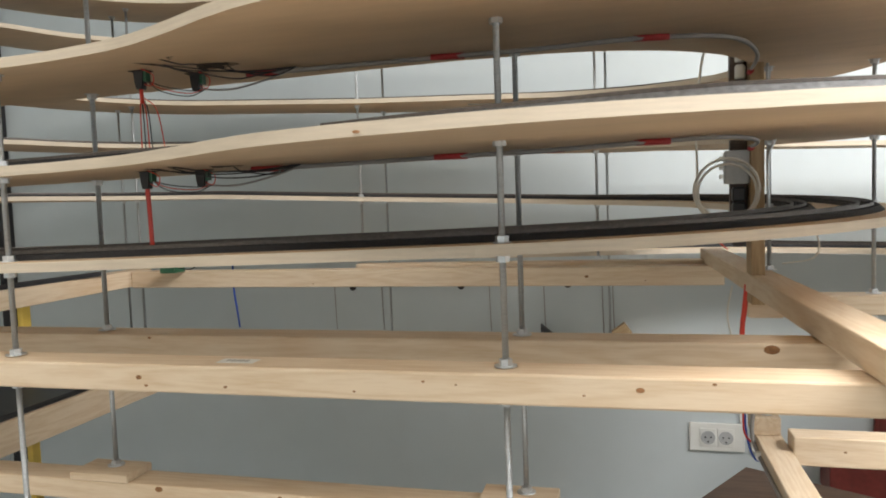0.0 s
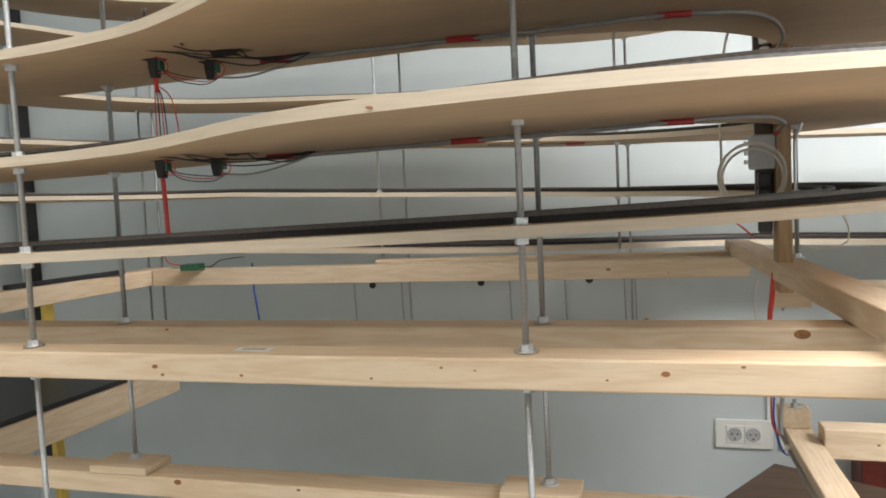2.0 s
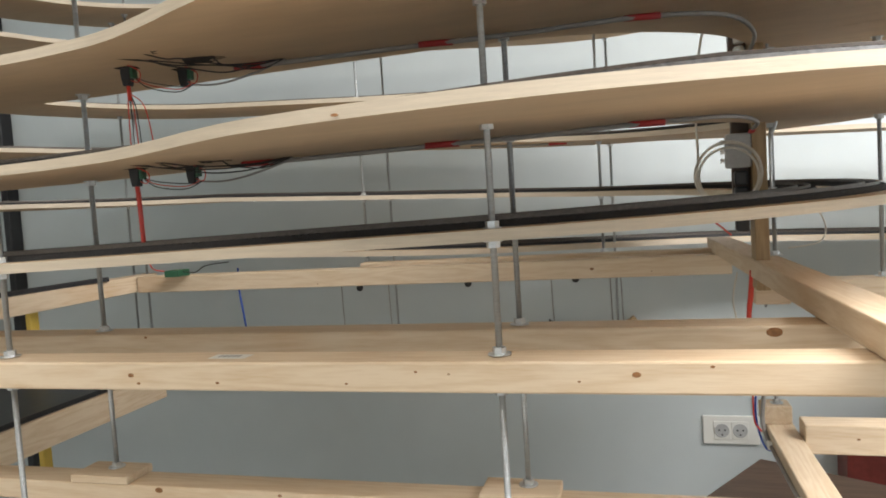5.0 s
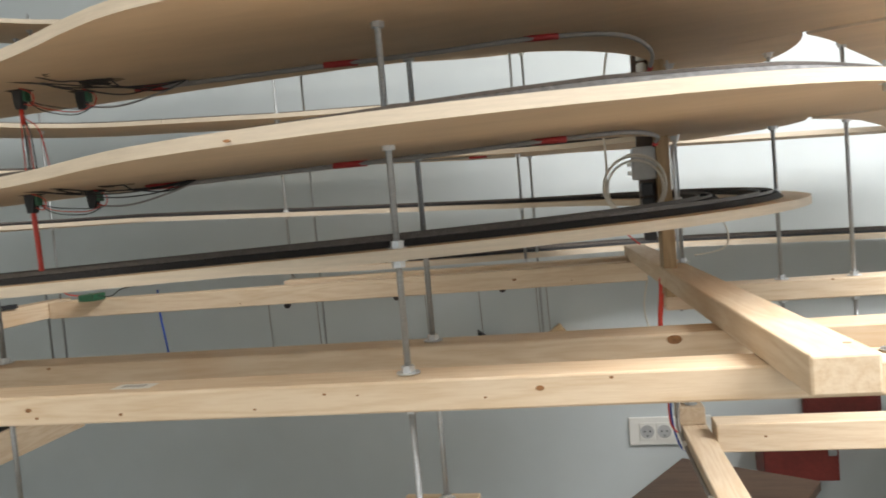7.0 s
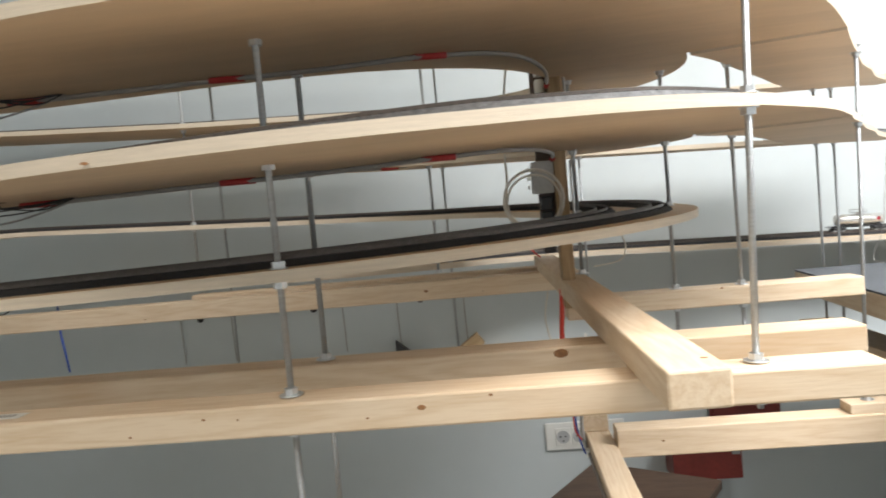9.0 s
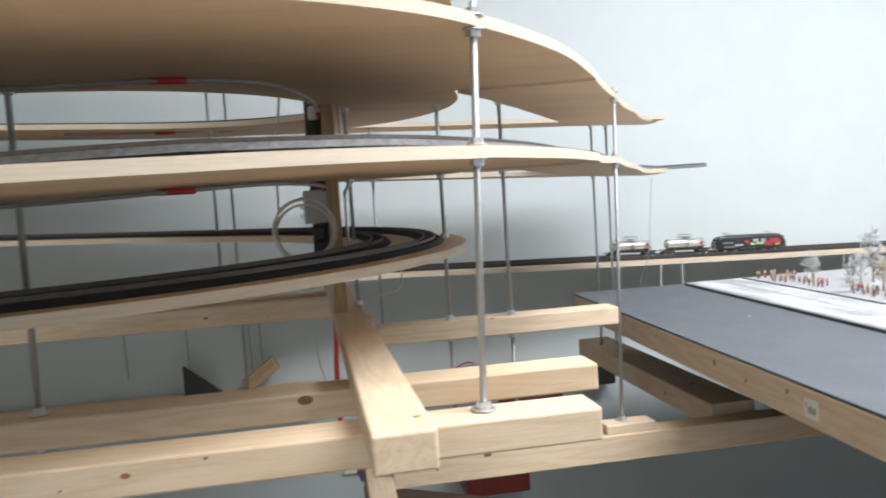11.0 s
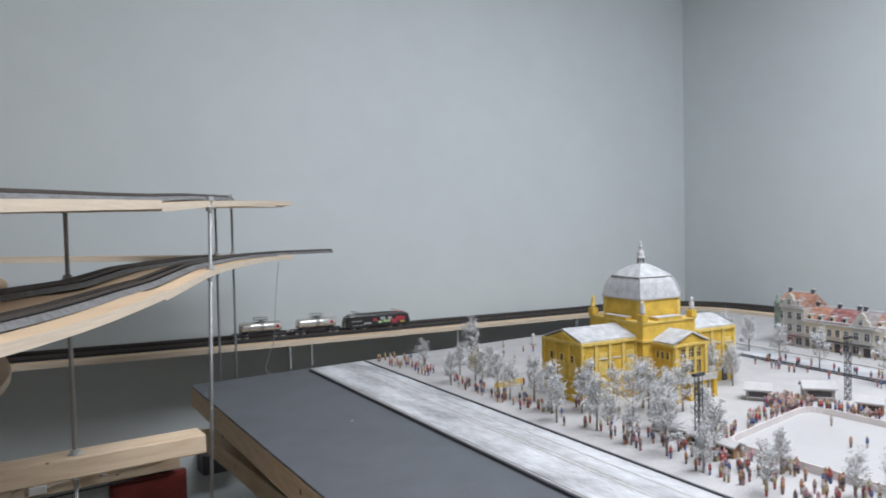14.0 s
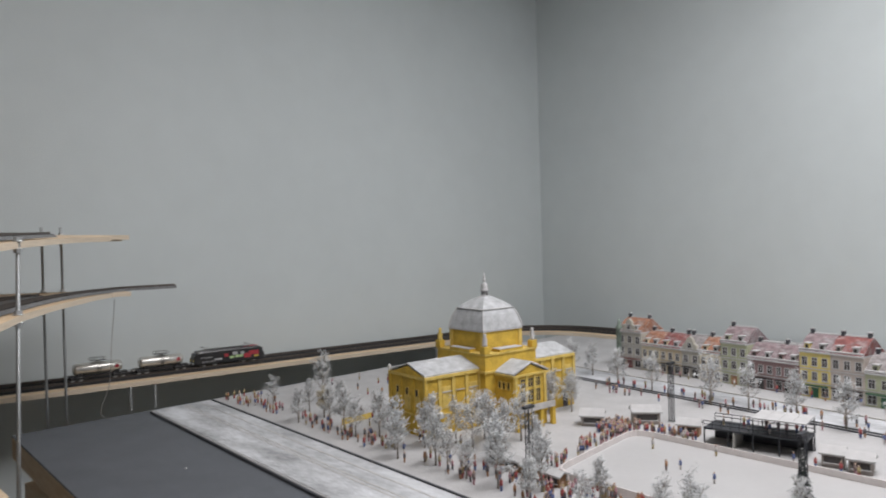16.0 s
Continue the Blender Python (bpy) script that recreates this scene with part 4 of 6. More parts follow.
us = [0.35 + 5.05 * i / 140 for i in range(141)]
ledge = thing("wall_ledge", "pale plywood ledge carrying two tracks along the wall", "track deck")
bm = bmesh.new()
deck_strip(bm, [ledge_side(u, -0.095) for u in us], [ledge_side(u, 0.095) for u in us], [ledge_height(u) for u in us], 0.012)
part("plywood_strip", bm, [M_PLY, M_PLY_EDGE], ledge)
for off in (-0.035, 0.042):
    P = [ledge_side(u, off) for u in us]
    build_track((P, [ledge_height(u) for u in us]), "dark-bedded model track along the wall ledge", M_BED, True, "ledge tracks")
for x in (1.283, 1.347, 1.852, 2.38):
    u = x + 1.15
    br = thing("ledge_bracket", "grey steel bracket holding the ledge to the wall", "bracket", "ledge brackets", at=(x, 2.135, ledge_height(u) - 0.0122))
    bm = bmesh.new(); box(bm, -0.0032, 0.0032, -0.003, 0.003, -0.062, -0.0002); bevelled(bm, 0.001, 1)
    part("upright", bm, M_THREAD, br)
    bm = bmesh.new(); box(bm, -0.0032, 0.0032, 0.0032, 0.217, -0.006, -0.0002)
    part("arm", bm, M_THREAD, br)
for x, y, levs in ((0.487, 1.965, (1, 2)), (1.057, 2.026, (1, 2)), (1.098, 2.028, (1, 2))):
    z0 = ledge_height(x + 1.15) - 0.15 if x < 0.6 else 0.8362
    nuts = []
    for lev in levs:
        zt = branch_height(lev, 1.2, 2.0)
        zt0 = height(lev * LAP + math.pi * R_MID)
        zt = zt0 + 0.002 + (zt - zt0) * x / 1.22
        nuts += [(zt, True), (zt - THICK, False)]
    threaded_rod(x, y, z0, nuts[-2][0] + 0.02, nuts)

# ---- train on the ledge ----
M_LOCO = material("black_loco_paint", (0.012, 0.012, 0.014), 0.3, 0, 40, 0.3, coat=0.3)
M_LOCORED = material("red_loco_paint", (0.33, 0.03, 0.045), 0.3, 0, 300, 0.55, coat=0.3)
M_LOCOGREEN = material("green_loco_patch", (0.35, 0.50, 0.25), 0.35, 0, 90, 0.5)
M_LOCOGREY = material("pale_grey_loco_print", (0.34, 0.35, 0.37), 0.35, 0, 400, 0.7)
M_LOCOYELLOW = material("yellow_loco_print", (0.55, 0.42, 0.08), 0.35, 0, 200, 0.4)
M_SILVER = material("silver_tank_paint", (0.62, 0.61, 0.58), 0.28, 0.75, 30, 0.08)
M_LENS = material("lamp_glass_yellow", (0.7, 0.55, 0.15), 0.2, 0, 30, 0.05)
M_DARKGLASS = material("dark_glass", (0.02, 0.024, 0.03), 0.08, 0, 30, 0.1)


def track_place(x, off=-0.035):
    u = x + 1.15
    a, b = ledge_side(u - 0.05, off), ledge_side(u + 0.05, off)
    za, zb = ledge_height(u - 0.05), ledge_height(u + 0.05)
    p = ledge_side(u, off)
    return pose(p[0], p[1], ledge_height(u) + 0.0104, 0, -math.degrees(math.atan2(zb - za, 0.1)), math.degrees(math.atan2(b[1] - a[1], b[0] - a[0])))


def wheelset(parent, x):
    w = part("wheelset", wheel_bm(x), M_THREAD, parent)
    return w


def wheel_bm(x):
    bm = bmesh.new()
    for y in (-0.0082, 0.0082):
        lathe(bm, 0, 0, 0, [(0.006, -0.0014), (0.0066, -0.0012), (0.006, 0.0), (0.006, 0.0014)] if y < 0 else [(0.006, -0.0014), (0.006, 0.0), (0.0066, 0.0012), (0.006, 0.0014)], 14)
        bmesh.ops.transform(bm, matrix=pose(0, 0, 0, 90, 0, 0) @ pose(0, 0, 0), verts=[v for v in bm.verts if not v.tag])
        for v in bm.verts:
            if not v.tag:
                v.co.y += y
                v.tag = True
    bmesh.ops.translate(bm, vec=(x, 0, 0.006), verts=bm.verts)
    return bm


def hull(bm, sections):
    """A body lofted through sections: (x, [(y, z), ...])."""
    rows = [[bm.verts.new((x, y, z)) for y, z in pts] for x, pts in sections]
    n = len(rows[0])
    for a, b in zip(rows, rows[1:]):
        for i in range(n):
            bm.faces.new((a[i], a[(i + 1) % n], b[(i + 1) % n], b[i]))
    bm.faces.new(rows[0])
    bm.faces.new(rows[-1][::-1])


def loco():
    t = thing("electric_locomotive", "black model electric locomotive with red and green patches", "model locomotive")

    def sec(w, top, low=0.008):
        return [(-w, low), (-w, top * 0.62), (-w * 0.93, top * 0.86), (-w * 0.72, top), (w * 0.72, top), (w * 0.93, top * 0.86), (w, top * 0.62), (w, low)]
    bm = bmesh.new()
    hull(bm, [(-0.111, sec(0.0145, 0.026)), (-0.106, sec(0.016, 0.034)), (-0.097, sec(0.0165, 0.043)), (-0.085, sec(0.0165, 0.045)), (0.085, sec(0.0165, 0.045)),
              (0.097, sec(0.0165, 0.043)), (0.106, sec(0.016, 0.034)), (0.111, sec(0.0145, 0.026))])
    part("body", bm, M_LOCO, t)
    for x0, x1, z0, z1, m in ((0.058, 0.094, 0.020, 0.033, M_LOCORED), (0.040, 0.066, 0.013, 0.026, M_LOCORED), (0.030, 0.046, 0.024, 0.033, M_LOCOGREY), (0.014, 0.040, 0.017, 0.024, M_LOCOGREEN),
                              (0.004, 0.024, 0.025, 0.034, M_LOCOGREY), (-0.004, 0.012, 0.016, 0.0225, M_LOCOGREEN), (-0.022, -0.006, 0.022, 0.031, M_LOCORED), (-0.052, -0.026, 0.015, 0.020, M_LOCOGREY),
                              (-0.092, -0.058, 0.0245, 0.0265, M_LOCOGREY), (-0.088, -0.048, 0.0125, 0.0140, M_LOCOGREY), (0.074, 0.092, 0.0135, 0.018, M_LOCOYELLOW)):
        for sy in (-1, 1):
            bm = bmesh.new()
            k = 0.35 * (z1 - z0)
            fa = [bm.verts.new((x, sy * 0.01652, z)) for x, z in ((x0 + k, z0), (x1, z0), (x1 - k, z1), (x0, z1))]
            fb = [bm.verts.new((v.co.x, sy * 0.01682, v.co.z)) for v in fa]
            for q in range(4):
                bm.faces.new((fa[q], fa[(q + 1) % 4], fb[(q + 1) % 4], fb[q]))
            bm.faces.new(fa)
            bm.faces.new(fb[::-1])
            part("livery_panel", bm, m, t)
    bm = bmesh.new(); box(bm, -0.07, 0.07, -0.0118, 0.0118, 0.0450, 0.0468); bevelled(bm, 0.0006, 1)
    part("roof_panel", bm, M_BLACKP, t)
    bm = bmesh.new(); box(bm, 0.045, 0.09, -0.0119, 0.0119, 0.0451, 0.0464)
    part("roof_hatch", bm, M_LOCORED, t, "red roof hatch")
    for sx in (-1, 1):
        bm = bmesh.new(); hull(bm, [(sx * 0.1008, [(-0.012, 0.030), (-0.011, 0.0395), (0.011, 0.0395), (0.012, 0.030)]), (sx * 0.1075, [(-0.0122, 0.030), (-0.0112, 0.0385), (0.0112, 0.0385), (0.0122, 0.030)])])
        part("windscreen", bm, M_DARKGLASS, t)
        for sy in (-0.010, 0.010):
            bm = bmesh.new(); cyl(bm, 0, 0, 0, 0.0015, 0.0022, 10)
            bmesh.ops.transform(bm, matrix=pose(sx * 0.1105, sy, 0.0185, 0, sx * 90, 0), verts=bm.verts)
            part("headlight", bm, M_LENS, t)
            bm = bmesh.new(); cyl(bm, 0, 0, 0, 0.005, 0.0022, 10)
            bmesh.ops.transform(bm, matrix=pose(sx * 0.1095, sy, 0.0105, 0, sx * 90, 0), verts=bm.verts)
            part("buffer", bm, M_THREAD, t)
        bm = bmesh.new()
        X = sx * 0.068
        tube(bm, [(X - 0.013, 0, 0.047), (X + 0.010, 0, 0.0505)], 0.0007)
        tube(bm, [(X + 0.010, 0, 0.0505), (X - 0.012, 0, 0.0535)], 0.0007)
        tube(bm, [(X - 0.012, -0.014, 0.0532), (X - 0.012, 0.014, 0.0532)], 0.0010)
        tube(bm, [(X - 0.008, -0.014, 0.0532), (X - 0.008, 0.014, 0.0532)], 0.0010)
        part("pantograph", bm, M_THREAD, t)
        bm = bmesh.new(); box(bm, sx * 0.062 - 0.028, sx * 0.062 + 0.028, -0.0145, 0.0145, 0.004, 0.0105); bevelled(bm, 0.0012, 1)
        bog = part("bogie", bm, M_BLACKP, t)
        for dx in (-0.017, 0.017):
            wheelset(bog, sx * 0.062 + dx)
    return t


def tank_wagon(i):
    t = thing("tank_wagon", "silver model tank wagon on a black underframe", "model wagon", "tank wagons")
    bm = bmesh.new()
    prof = [(0.004, -0.060), (0.012, -0.0585), (0.0148, -0.054), (0.0150, 0.0), (0.0148, 0.054), (0.012, 0.0585), (0.004, 0.060)]
    lathe(bm, 0, 0, 0, prof, 20)
    bmesh.ops.transform(bm, matrix=pose(0, 0, 0.030, 0, 90, 0), verts=bm.verts)
    tk = part("tank", bm, M_SILVER, t)
    for sy in (-1, 1):
        bm = bmesh.new(); cyl(bm, 0, 0, 0, 0.0005, 0.0052, 14)
        bmesh.ops.transform(bm, matrix=pose(0.044, sy * 0.0148, 0.031, sy * -90, 0, 0), verts=bm.verts)
        part("emblem", bm, M_LOCORED, tk, "plain red round emblem")
    bm = bmesh.new(); cyl(bm, 0, 0, 0.0445, 0.0485, 0.005, 12)
    part("filler_dome", bm, M_SILVER, tk)
    bm = bmesh.new()
    box(bm, -0.018, 0.018, -0.008, 0.008, 0.0486, 0.0494)
    for x in (-0.018, 0.018):
        for y in (-0.008, 0.008):
            cyl(bm, x, y, 0.0494, 0.056, 0.0005, 5)
    for y in (-0.008, 0.008):
        tube(bm, [(-0.018, y, 0.056), (0.018, y, 0.056)], 0.0005, 5)
    part("walkway", bm, M_BLACKP, t)
    bm = bmesh.new()
    for x in (-0.003, 0.003):
        tube(bm, [(x, -0.0155, 0.015), (x, -0.0155, 0.040), (x, -0.009, 0.0488)], 0.0005, 5)
    for k in range(6):
        tube(bm, [(-0.003, -0.0155, 0.017 + k * 0.004), (0.003, -0.0155, 0.017 + k * 0.004)], 0.0004, 5)
    part("ladder", bm, M_BLACKP, t)
    bm = bmesh.new(); box(bm, -0.074, 0.074, -0.010, 0.010, 0.0105, 0.0150); bevelled(bm, 0.0008, 1)
    part("underframe", bm, M_BLACKP, t)
    for sx in (-1, 1):
        bm = bmesh.new(); box(bm, sx * 0.045 - 0.006, sx * 0.045 + 0.006, -0.012, 0.012, 0.0152, 0.021)
        part("saddle", bm, M_BLACKP, t)
        bm = bmesh.new(); box(bm, sx * 0.052 - 0.017, sx * 0.052 + 0.017, -0.0125, 0.0125, 0.004, 0.0102); bevelled(bm, 0.001, 1)
        bog = part("bogie", bm, M_BLACKP, t)
        for dx in (-0.0105, 0.0105):
            wheelset(bog, sx * 0.052 + dx)
        for sy in (-0.010, 0.010):
            bm = bmesh.new(); cyl(bm, 0, 0, 0, 0.006, 0.002, 10)
            bmesh.ops.transform(bm, matrix=pose(sx * 0.0735, sy, 0.0125, 0, sx * 90, 0), verts=bm.verts)
            part("buffer", bm, M_THREAD, t)
    return t


TRAIN_X = 1.70
L = loco()
L.matrix_world = track_place(TRAIN_X - 0.1135)
for i in range(2):
    w = tank_wagon(i)
    w.matrix_world = track_place(TRAIN_X - 0.227 - 0.087 - i * 0.166)

# ---- town board ----
BOARD_Z = 0.98
BOARD_TURN = -3.1                              # the board's edge leans from the room's axes


def board_x(y):
    """The free edge of the grey board."""
    return 0.980 + (y - 2.007) * 0.0542


bm = bmesh.new()
plan = ((board_x(-0.9), -0.9), (WALL_X1 - 0.003, -0.9), (WALL_X1 - 0.003, 2.007), (board_x(2.007), 2.007))
lo = [bm.verts.new((x, y, BOARD_Z - 0.004)) for x, y in plan]
hi = [bm.verts.new((x, y, BOARD_Z)) for x, y in plan]
for i in range(4):
    bm.faces.new((lo[i], lo[(i + 1) % 4], hi[(i + 1) % 4], hi[i]))
bm.faces.new(lo[::-1])
bm.faces.new(hi)
bevelled(bm, 0.0008, 1)
structure("town_board", bm, M_TABLE, "grey painted board carrying the winter town", "board")
bxm = board_x(0.5535) + 0.0178
beam("board_beam", bxm - 0.0185, bxm + 0.0185, -0.9, 2.005, BOARD_Z - 0.050, BOARD_Z - 0.0042, "y", "pine beam under the edge of the grey board",
          [("side", 1.26, 0.958, 0.004), ("side", 1.17, 0.952, 0.0025), ("side", 1.07, 0.962, 0.003), ("side", 1.48, 0.962, 0.002)], BOARD_TURN)
beam("board_end_beam", board_x(2.0) + 0.043, 1.75, 1.962, 2.003, BOARD_Z - 0.050, BOARD_Z - 0.0042, "x", "pine beam under the end of the grey board")
beam("board_rail", 1.03, 1.115, 1.4385, 2.13, 0.790, 0.836, "y", "pine rail low under the town board", [("side", 1.62, 0.812, 0.004), ("side", 1.85, 0.818, 0.003), ("top", 1.07, 1.58, 0.004), ("top", 1.09, 1.80, 0.003)])
st = thing("price_sticker", "white paper sticker with unreadable print on the beam", "sticker", at=(board_x(1.02) - 0.0012, 1.02, 0.953))
st.rotation_euler = (0, 0, radians(BOARD_TURN))
bm = bmesh.new(); box(bm, -0.0004, 0, -0.014, 0.014, -0.012, 0.012)
part("paper", bm, M_WHITEP, st)
for k, (y0, z0, z1) in enumerate(((-0.009, -0.006, 0.003), (-0.005, -0.006, 0.001), (-0.001, -0.006, 0.004), (0.003, -0.006, 0.002), (0.008, 0.001, 0.006))):
    bm = bmesh.new(); box(bm, -0.0007, -0.0005, y0, y0 + 0.0028, z0, z1)
    part("print_bar", bm, M_GREYCABLE, st)
bm = bmesh.new(); box(bm, 1.08, 1.20, 2.295, 2.352, 0.655, 0.715); bevelled(bm, 0.004, 1)
one("black_adapter", bm, M_BLACKP, "black power adapter fixed to the wall", "power adapter")
bm = bmesh.new(); box(bm, 0.655, 0.695, 2.286, 2.2998, 0.700, 0.722); bevelled(bm, 0.002, 1)
one("terminal_strip", bm, M_WHITEP, "white screw terminal strip on the wall batten", "terminal strip")
cable("white_lead", [(0.695, 2.29, 0.712), (0.74, 2.28, 0.728), (0.79, 2.275, 0.735), (0.83, 2.27, 0.722)], M_PALECABLE, "pale loose lead end beside the terminal strip", 0.0028)
cable("board_cable", [(1.04, 1.75, 0.955), (1.03, 1.62, 0.930), (1.035, 1.50, 0.925), (1.02, 1.42, 0.91)], M_BLACKP, "black cable sagging under the town board", 0.004)
cable("batten_wire", [(0.46, 2.29, 0.718), (0.60, 2.285, 0.733), (0.68, 2.27, 0.748), (0.75, 2.28, 0.768), (0.80, 2.28, 0.738), (0.98, 2.285, 0.733)], M_REDP, "loose reddish wires along the wall batten", 0.0025)
cable("batten_wire", [(0.62, 2.285, 0.718), (0.70, 2.275, 0.753), (0.78, 2.27, 0.758), (0.82, 2.28, 0.718)], M_GREYCABLE, "loose grey wires along the wall batten", 0.002)
cable("batten_wire", [(0.53, 2.30, 0.618), (0.57, 2.295, 0.663), (0.66, 2.295, 0.683), (0.9, 2.295, 0.689)], M_BLACKP, "black cable looping below the wall batten", 0.003)
bm = bmesh.new(); lathe(bm, 1.139, 1.483, BOARD_Z + 0.0001, [(0.0025, 0), (0.003, 0.001), (0.001, 0.002)], 8)
one("snow_crumb", bm, M_SNOW, "crumb of white model snow on the grey board", "crumb")

# ---- the winter town ----
GROUND = BOARD_Z + 0.006
TURN_TOWN = -4.5


def town_pose(x, y, turn=0.0, z=GROUND):
    return pose(x, y, z, 0, 0, TURN_TOWN + turn)


M_YELLOW = material("ochre_yellow_plaster", (0.56, 0.37, 0.05), 0.75, 0, 38, 0.24, 0.3, 600)
M_YELLOWLIGHT = material("pale_yellow_trim", (0.60, 0.44, 0.115), 0.75, 0, 90, 0.22)
M_SNOWROOF = material("snow_dusted_roof", (0.44, 0.455, 0.47), 0.8, 0, 60, 0.25, 0.8, 500)
M_SNOWTRIM = material("snow_on_ledges", (0.46, 0.46, 0.465), 0.85, 0, 60, 0.08, 0.6, 500)
M_WINDOW = material("dark_window", (0.05, 0.045, 0.045), 0.25, 0, 40, 0.3)
M_STONE = material("grey_stone", (0.45, 0.44, 0.42), 0.8, 0, 60, 0.2)
M_BARK = material("pale_bark", (0.30, 0.27, 0.24), 0.8, 0, 120, 0.25)
M_FROST = material("frosted_twigs", (0.56, 0.575, 0.585), 0.85, 0, 160, 0.18)
M_FROSTTAN = material("tan_frosted_twigs", (0.50, 0.45, 0.34), 0.85, 0, 160, 0.25)
M_HUT = material("grey_hut_timber", (0.32, 0.29, 0.27), 0.75, 0, 60, 0.25)
M_HUTBROWN = material("brown_stall_timber", (0.30, 0.17, 0.09), 0.75, 0, 60, 0.25)
M_ICE = material("rink_ice", (0.43, 0.43, 0.435), 0.35, 0, 12, 0.04, 0.1, 200)
M_BARRIER = material("rink_barrier_plastic", (0.62, 0.58, 0.57), 0.6, 0, 40, 0.10)
M_STAGE = material("dark_stage_metal", (0.035, 0.038, 0.045), 0.5, 0.3, 60, 0.25)
M_KERB = material("dark_kerb_line", (0.06, 0.065, 0.075), 0.7, 0, 60, 0.2)

# ground: the snow board, its dark kerb strips and the slushy roads
def slab(name, pts, z0, z1, mat, label, category):
    bm = bmesh.new()
    lo = [bm.verts.new((x, y, z0)) for x, y in pts]
    hi = [bm.verts.new((x, y, z1)) for x, y in pts]
    n = len(pts)
    for i in range(n):
        bm.faces.new((lo[i], lo[(i + 1) % n], hi[(i + 1) % n], hi[i]))
    bm.faces.new(lo[::-1])
    bm.faces.new(hi)
    return structure(name, bm, mat, label, category)


def road_x(y, off):
    """Left edge of the town board and lines parallel to it."""
    return 1.272 + off + (y - 1.97) * 0.068


slab("snow_ground", [(road_x(-0.9, 0), -0.9), (3.26, -0.9), (3.26, 1.99), (road_x(1.975, 0), 1.975)], BOARD_Z + 0.0002, GROUND, M_SNOW, "white model snow over the whole town board", "ground")
slab("board_edge", [(road_x(-0.9, -0.004), -0.9), (road_x(-0.9, -0.0002), -0.9), (road_x(1.975, -0.0002), 1.975), (road_x(1.975, -0.004), 1.975)], BOARD_Z + 0.0002, GROUND - 0.001, M_KERB, "dark edge strip of the town board", "trim")
slab("road", [(road_x(-0.9, 0.004), -0.9), (road_x(-0.9, 0.150), -0.9), (road_x(1.97, 0.150), 1.97), (road_x(1.97, 0.004), 1.97)], GROUND + 0.0002, GROUND + 0.001, M_ROADSNOW, "grey slush road with wheel marks", "road")
for k, off in enumerate((0.074, 0.084, 0.118)):
    slab("wheel_mark", [(road_x(-0.9, off), -0.9), (road_x(-0.9, off + 0.0025), -0.9), (road_x(1.96, off + 0.0025), 1.96), (road_x(1.96, off), 1.96)], GROUND + 0.0012, GROUND + 0.0015, M_STONE, "grey wheel mark in the slush", "wheel mark")
slab("kerb", [(road_x(-0.9, 0.152), -0.9), (road_x(-0.9, 0.156), -0.9), (road_x(1.97, 0.156), 1.97), (road_x(1.97, 0.152), 1.97)], GROUND + 0.0002, GROUND + 0.003, M_KERB, "dark kerb along the pavement", "kerb")


def far_x(y, off):
    """Kerb in front of the terrace of houses and lines parallel to it."""
    return 2.215 + off + (y - 1.316) * 0.148


slab("far_road", [(far_x(-0.6, 0.02), -0.6), (far_x(-0.6, 0.13), -0.6), (far_x(1.9, 0.13), 1.9), (far_x(1.9, 0.02), 1.9)], GROUND + 0.0002, GROUND + 0.001, M_ROADSNOW, "grey slush street before the houses", "road")
for off in (0.0, 0.018, 0.135):
    slab("kerb", [(far_x(-0.6, off), -0.6), (far_x(-0.6, off + 0.003), -0.6), (far_x(1.9, off + 0.003), 1.9), (far_x(1.9, off), 1.9)], GROUND + 0.0002, GROUND + 0.003, M_KERB if off < 0.1 else M_STONE, "kerb along the far street", "kerb")


def block(name, x0, x1, y0, y1, z0, z1, mat, parent, label="", r=0.0):
    bm = bmesh.new(); box(bm, x0, x1, y0, y1, z0, z1)
    if r:
        bevelled(bm, r, 1)
    return part(name, bm, mat, parent, label)


def gable(name, x0, x1, y0, y1, z, h, axis, mat, parent, over=0.003, th=0.003):
    """A pitched roof of two thick slabs with the ridge along the axis."""
    bm = bmesh.new()
    if axis == "x":
        ym = (y0 + y1) / 2
        prof = [(y0 - over, z), (ym, z + h), (y1 + over, z), (y1 + over, z + th), (ym, z + h + th), (y0 - over, z + th)]
        a = [bm.verts.new((x0 - over, p, q)) for p, q in prof]
        b = [bm.verts.new((x1 + over, p, q)) for p, q in prof]
    else:
        xm = (x0 + x1) / 2
        prof = [(x0 - over, z), (xm, z + h), (x1 + over, z), (x1 + over, z + th), (xm, z + h + th), (x0 - over, z + th)]
        a = [bm.verts.new((p, y0 - over, q)) for p, q in prof]
        b = [bm.verts.new((p, y1 + over, q)) for p, q in prof]
    for i in range(6):
        bm.faces.new((a[i], a[(i + 1) % 6], b[(i + 1) % 6], b[i]))
    for r in (a, b):
        bm.faces.new((r[0], r[1], r[4], r[5]))
        bm.faces.new((r[1], r[2], r[3], r[4]))
    return part(name, bm, mat, parent)


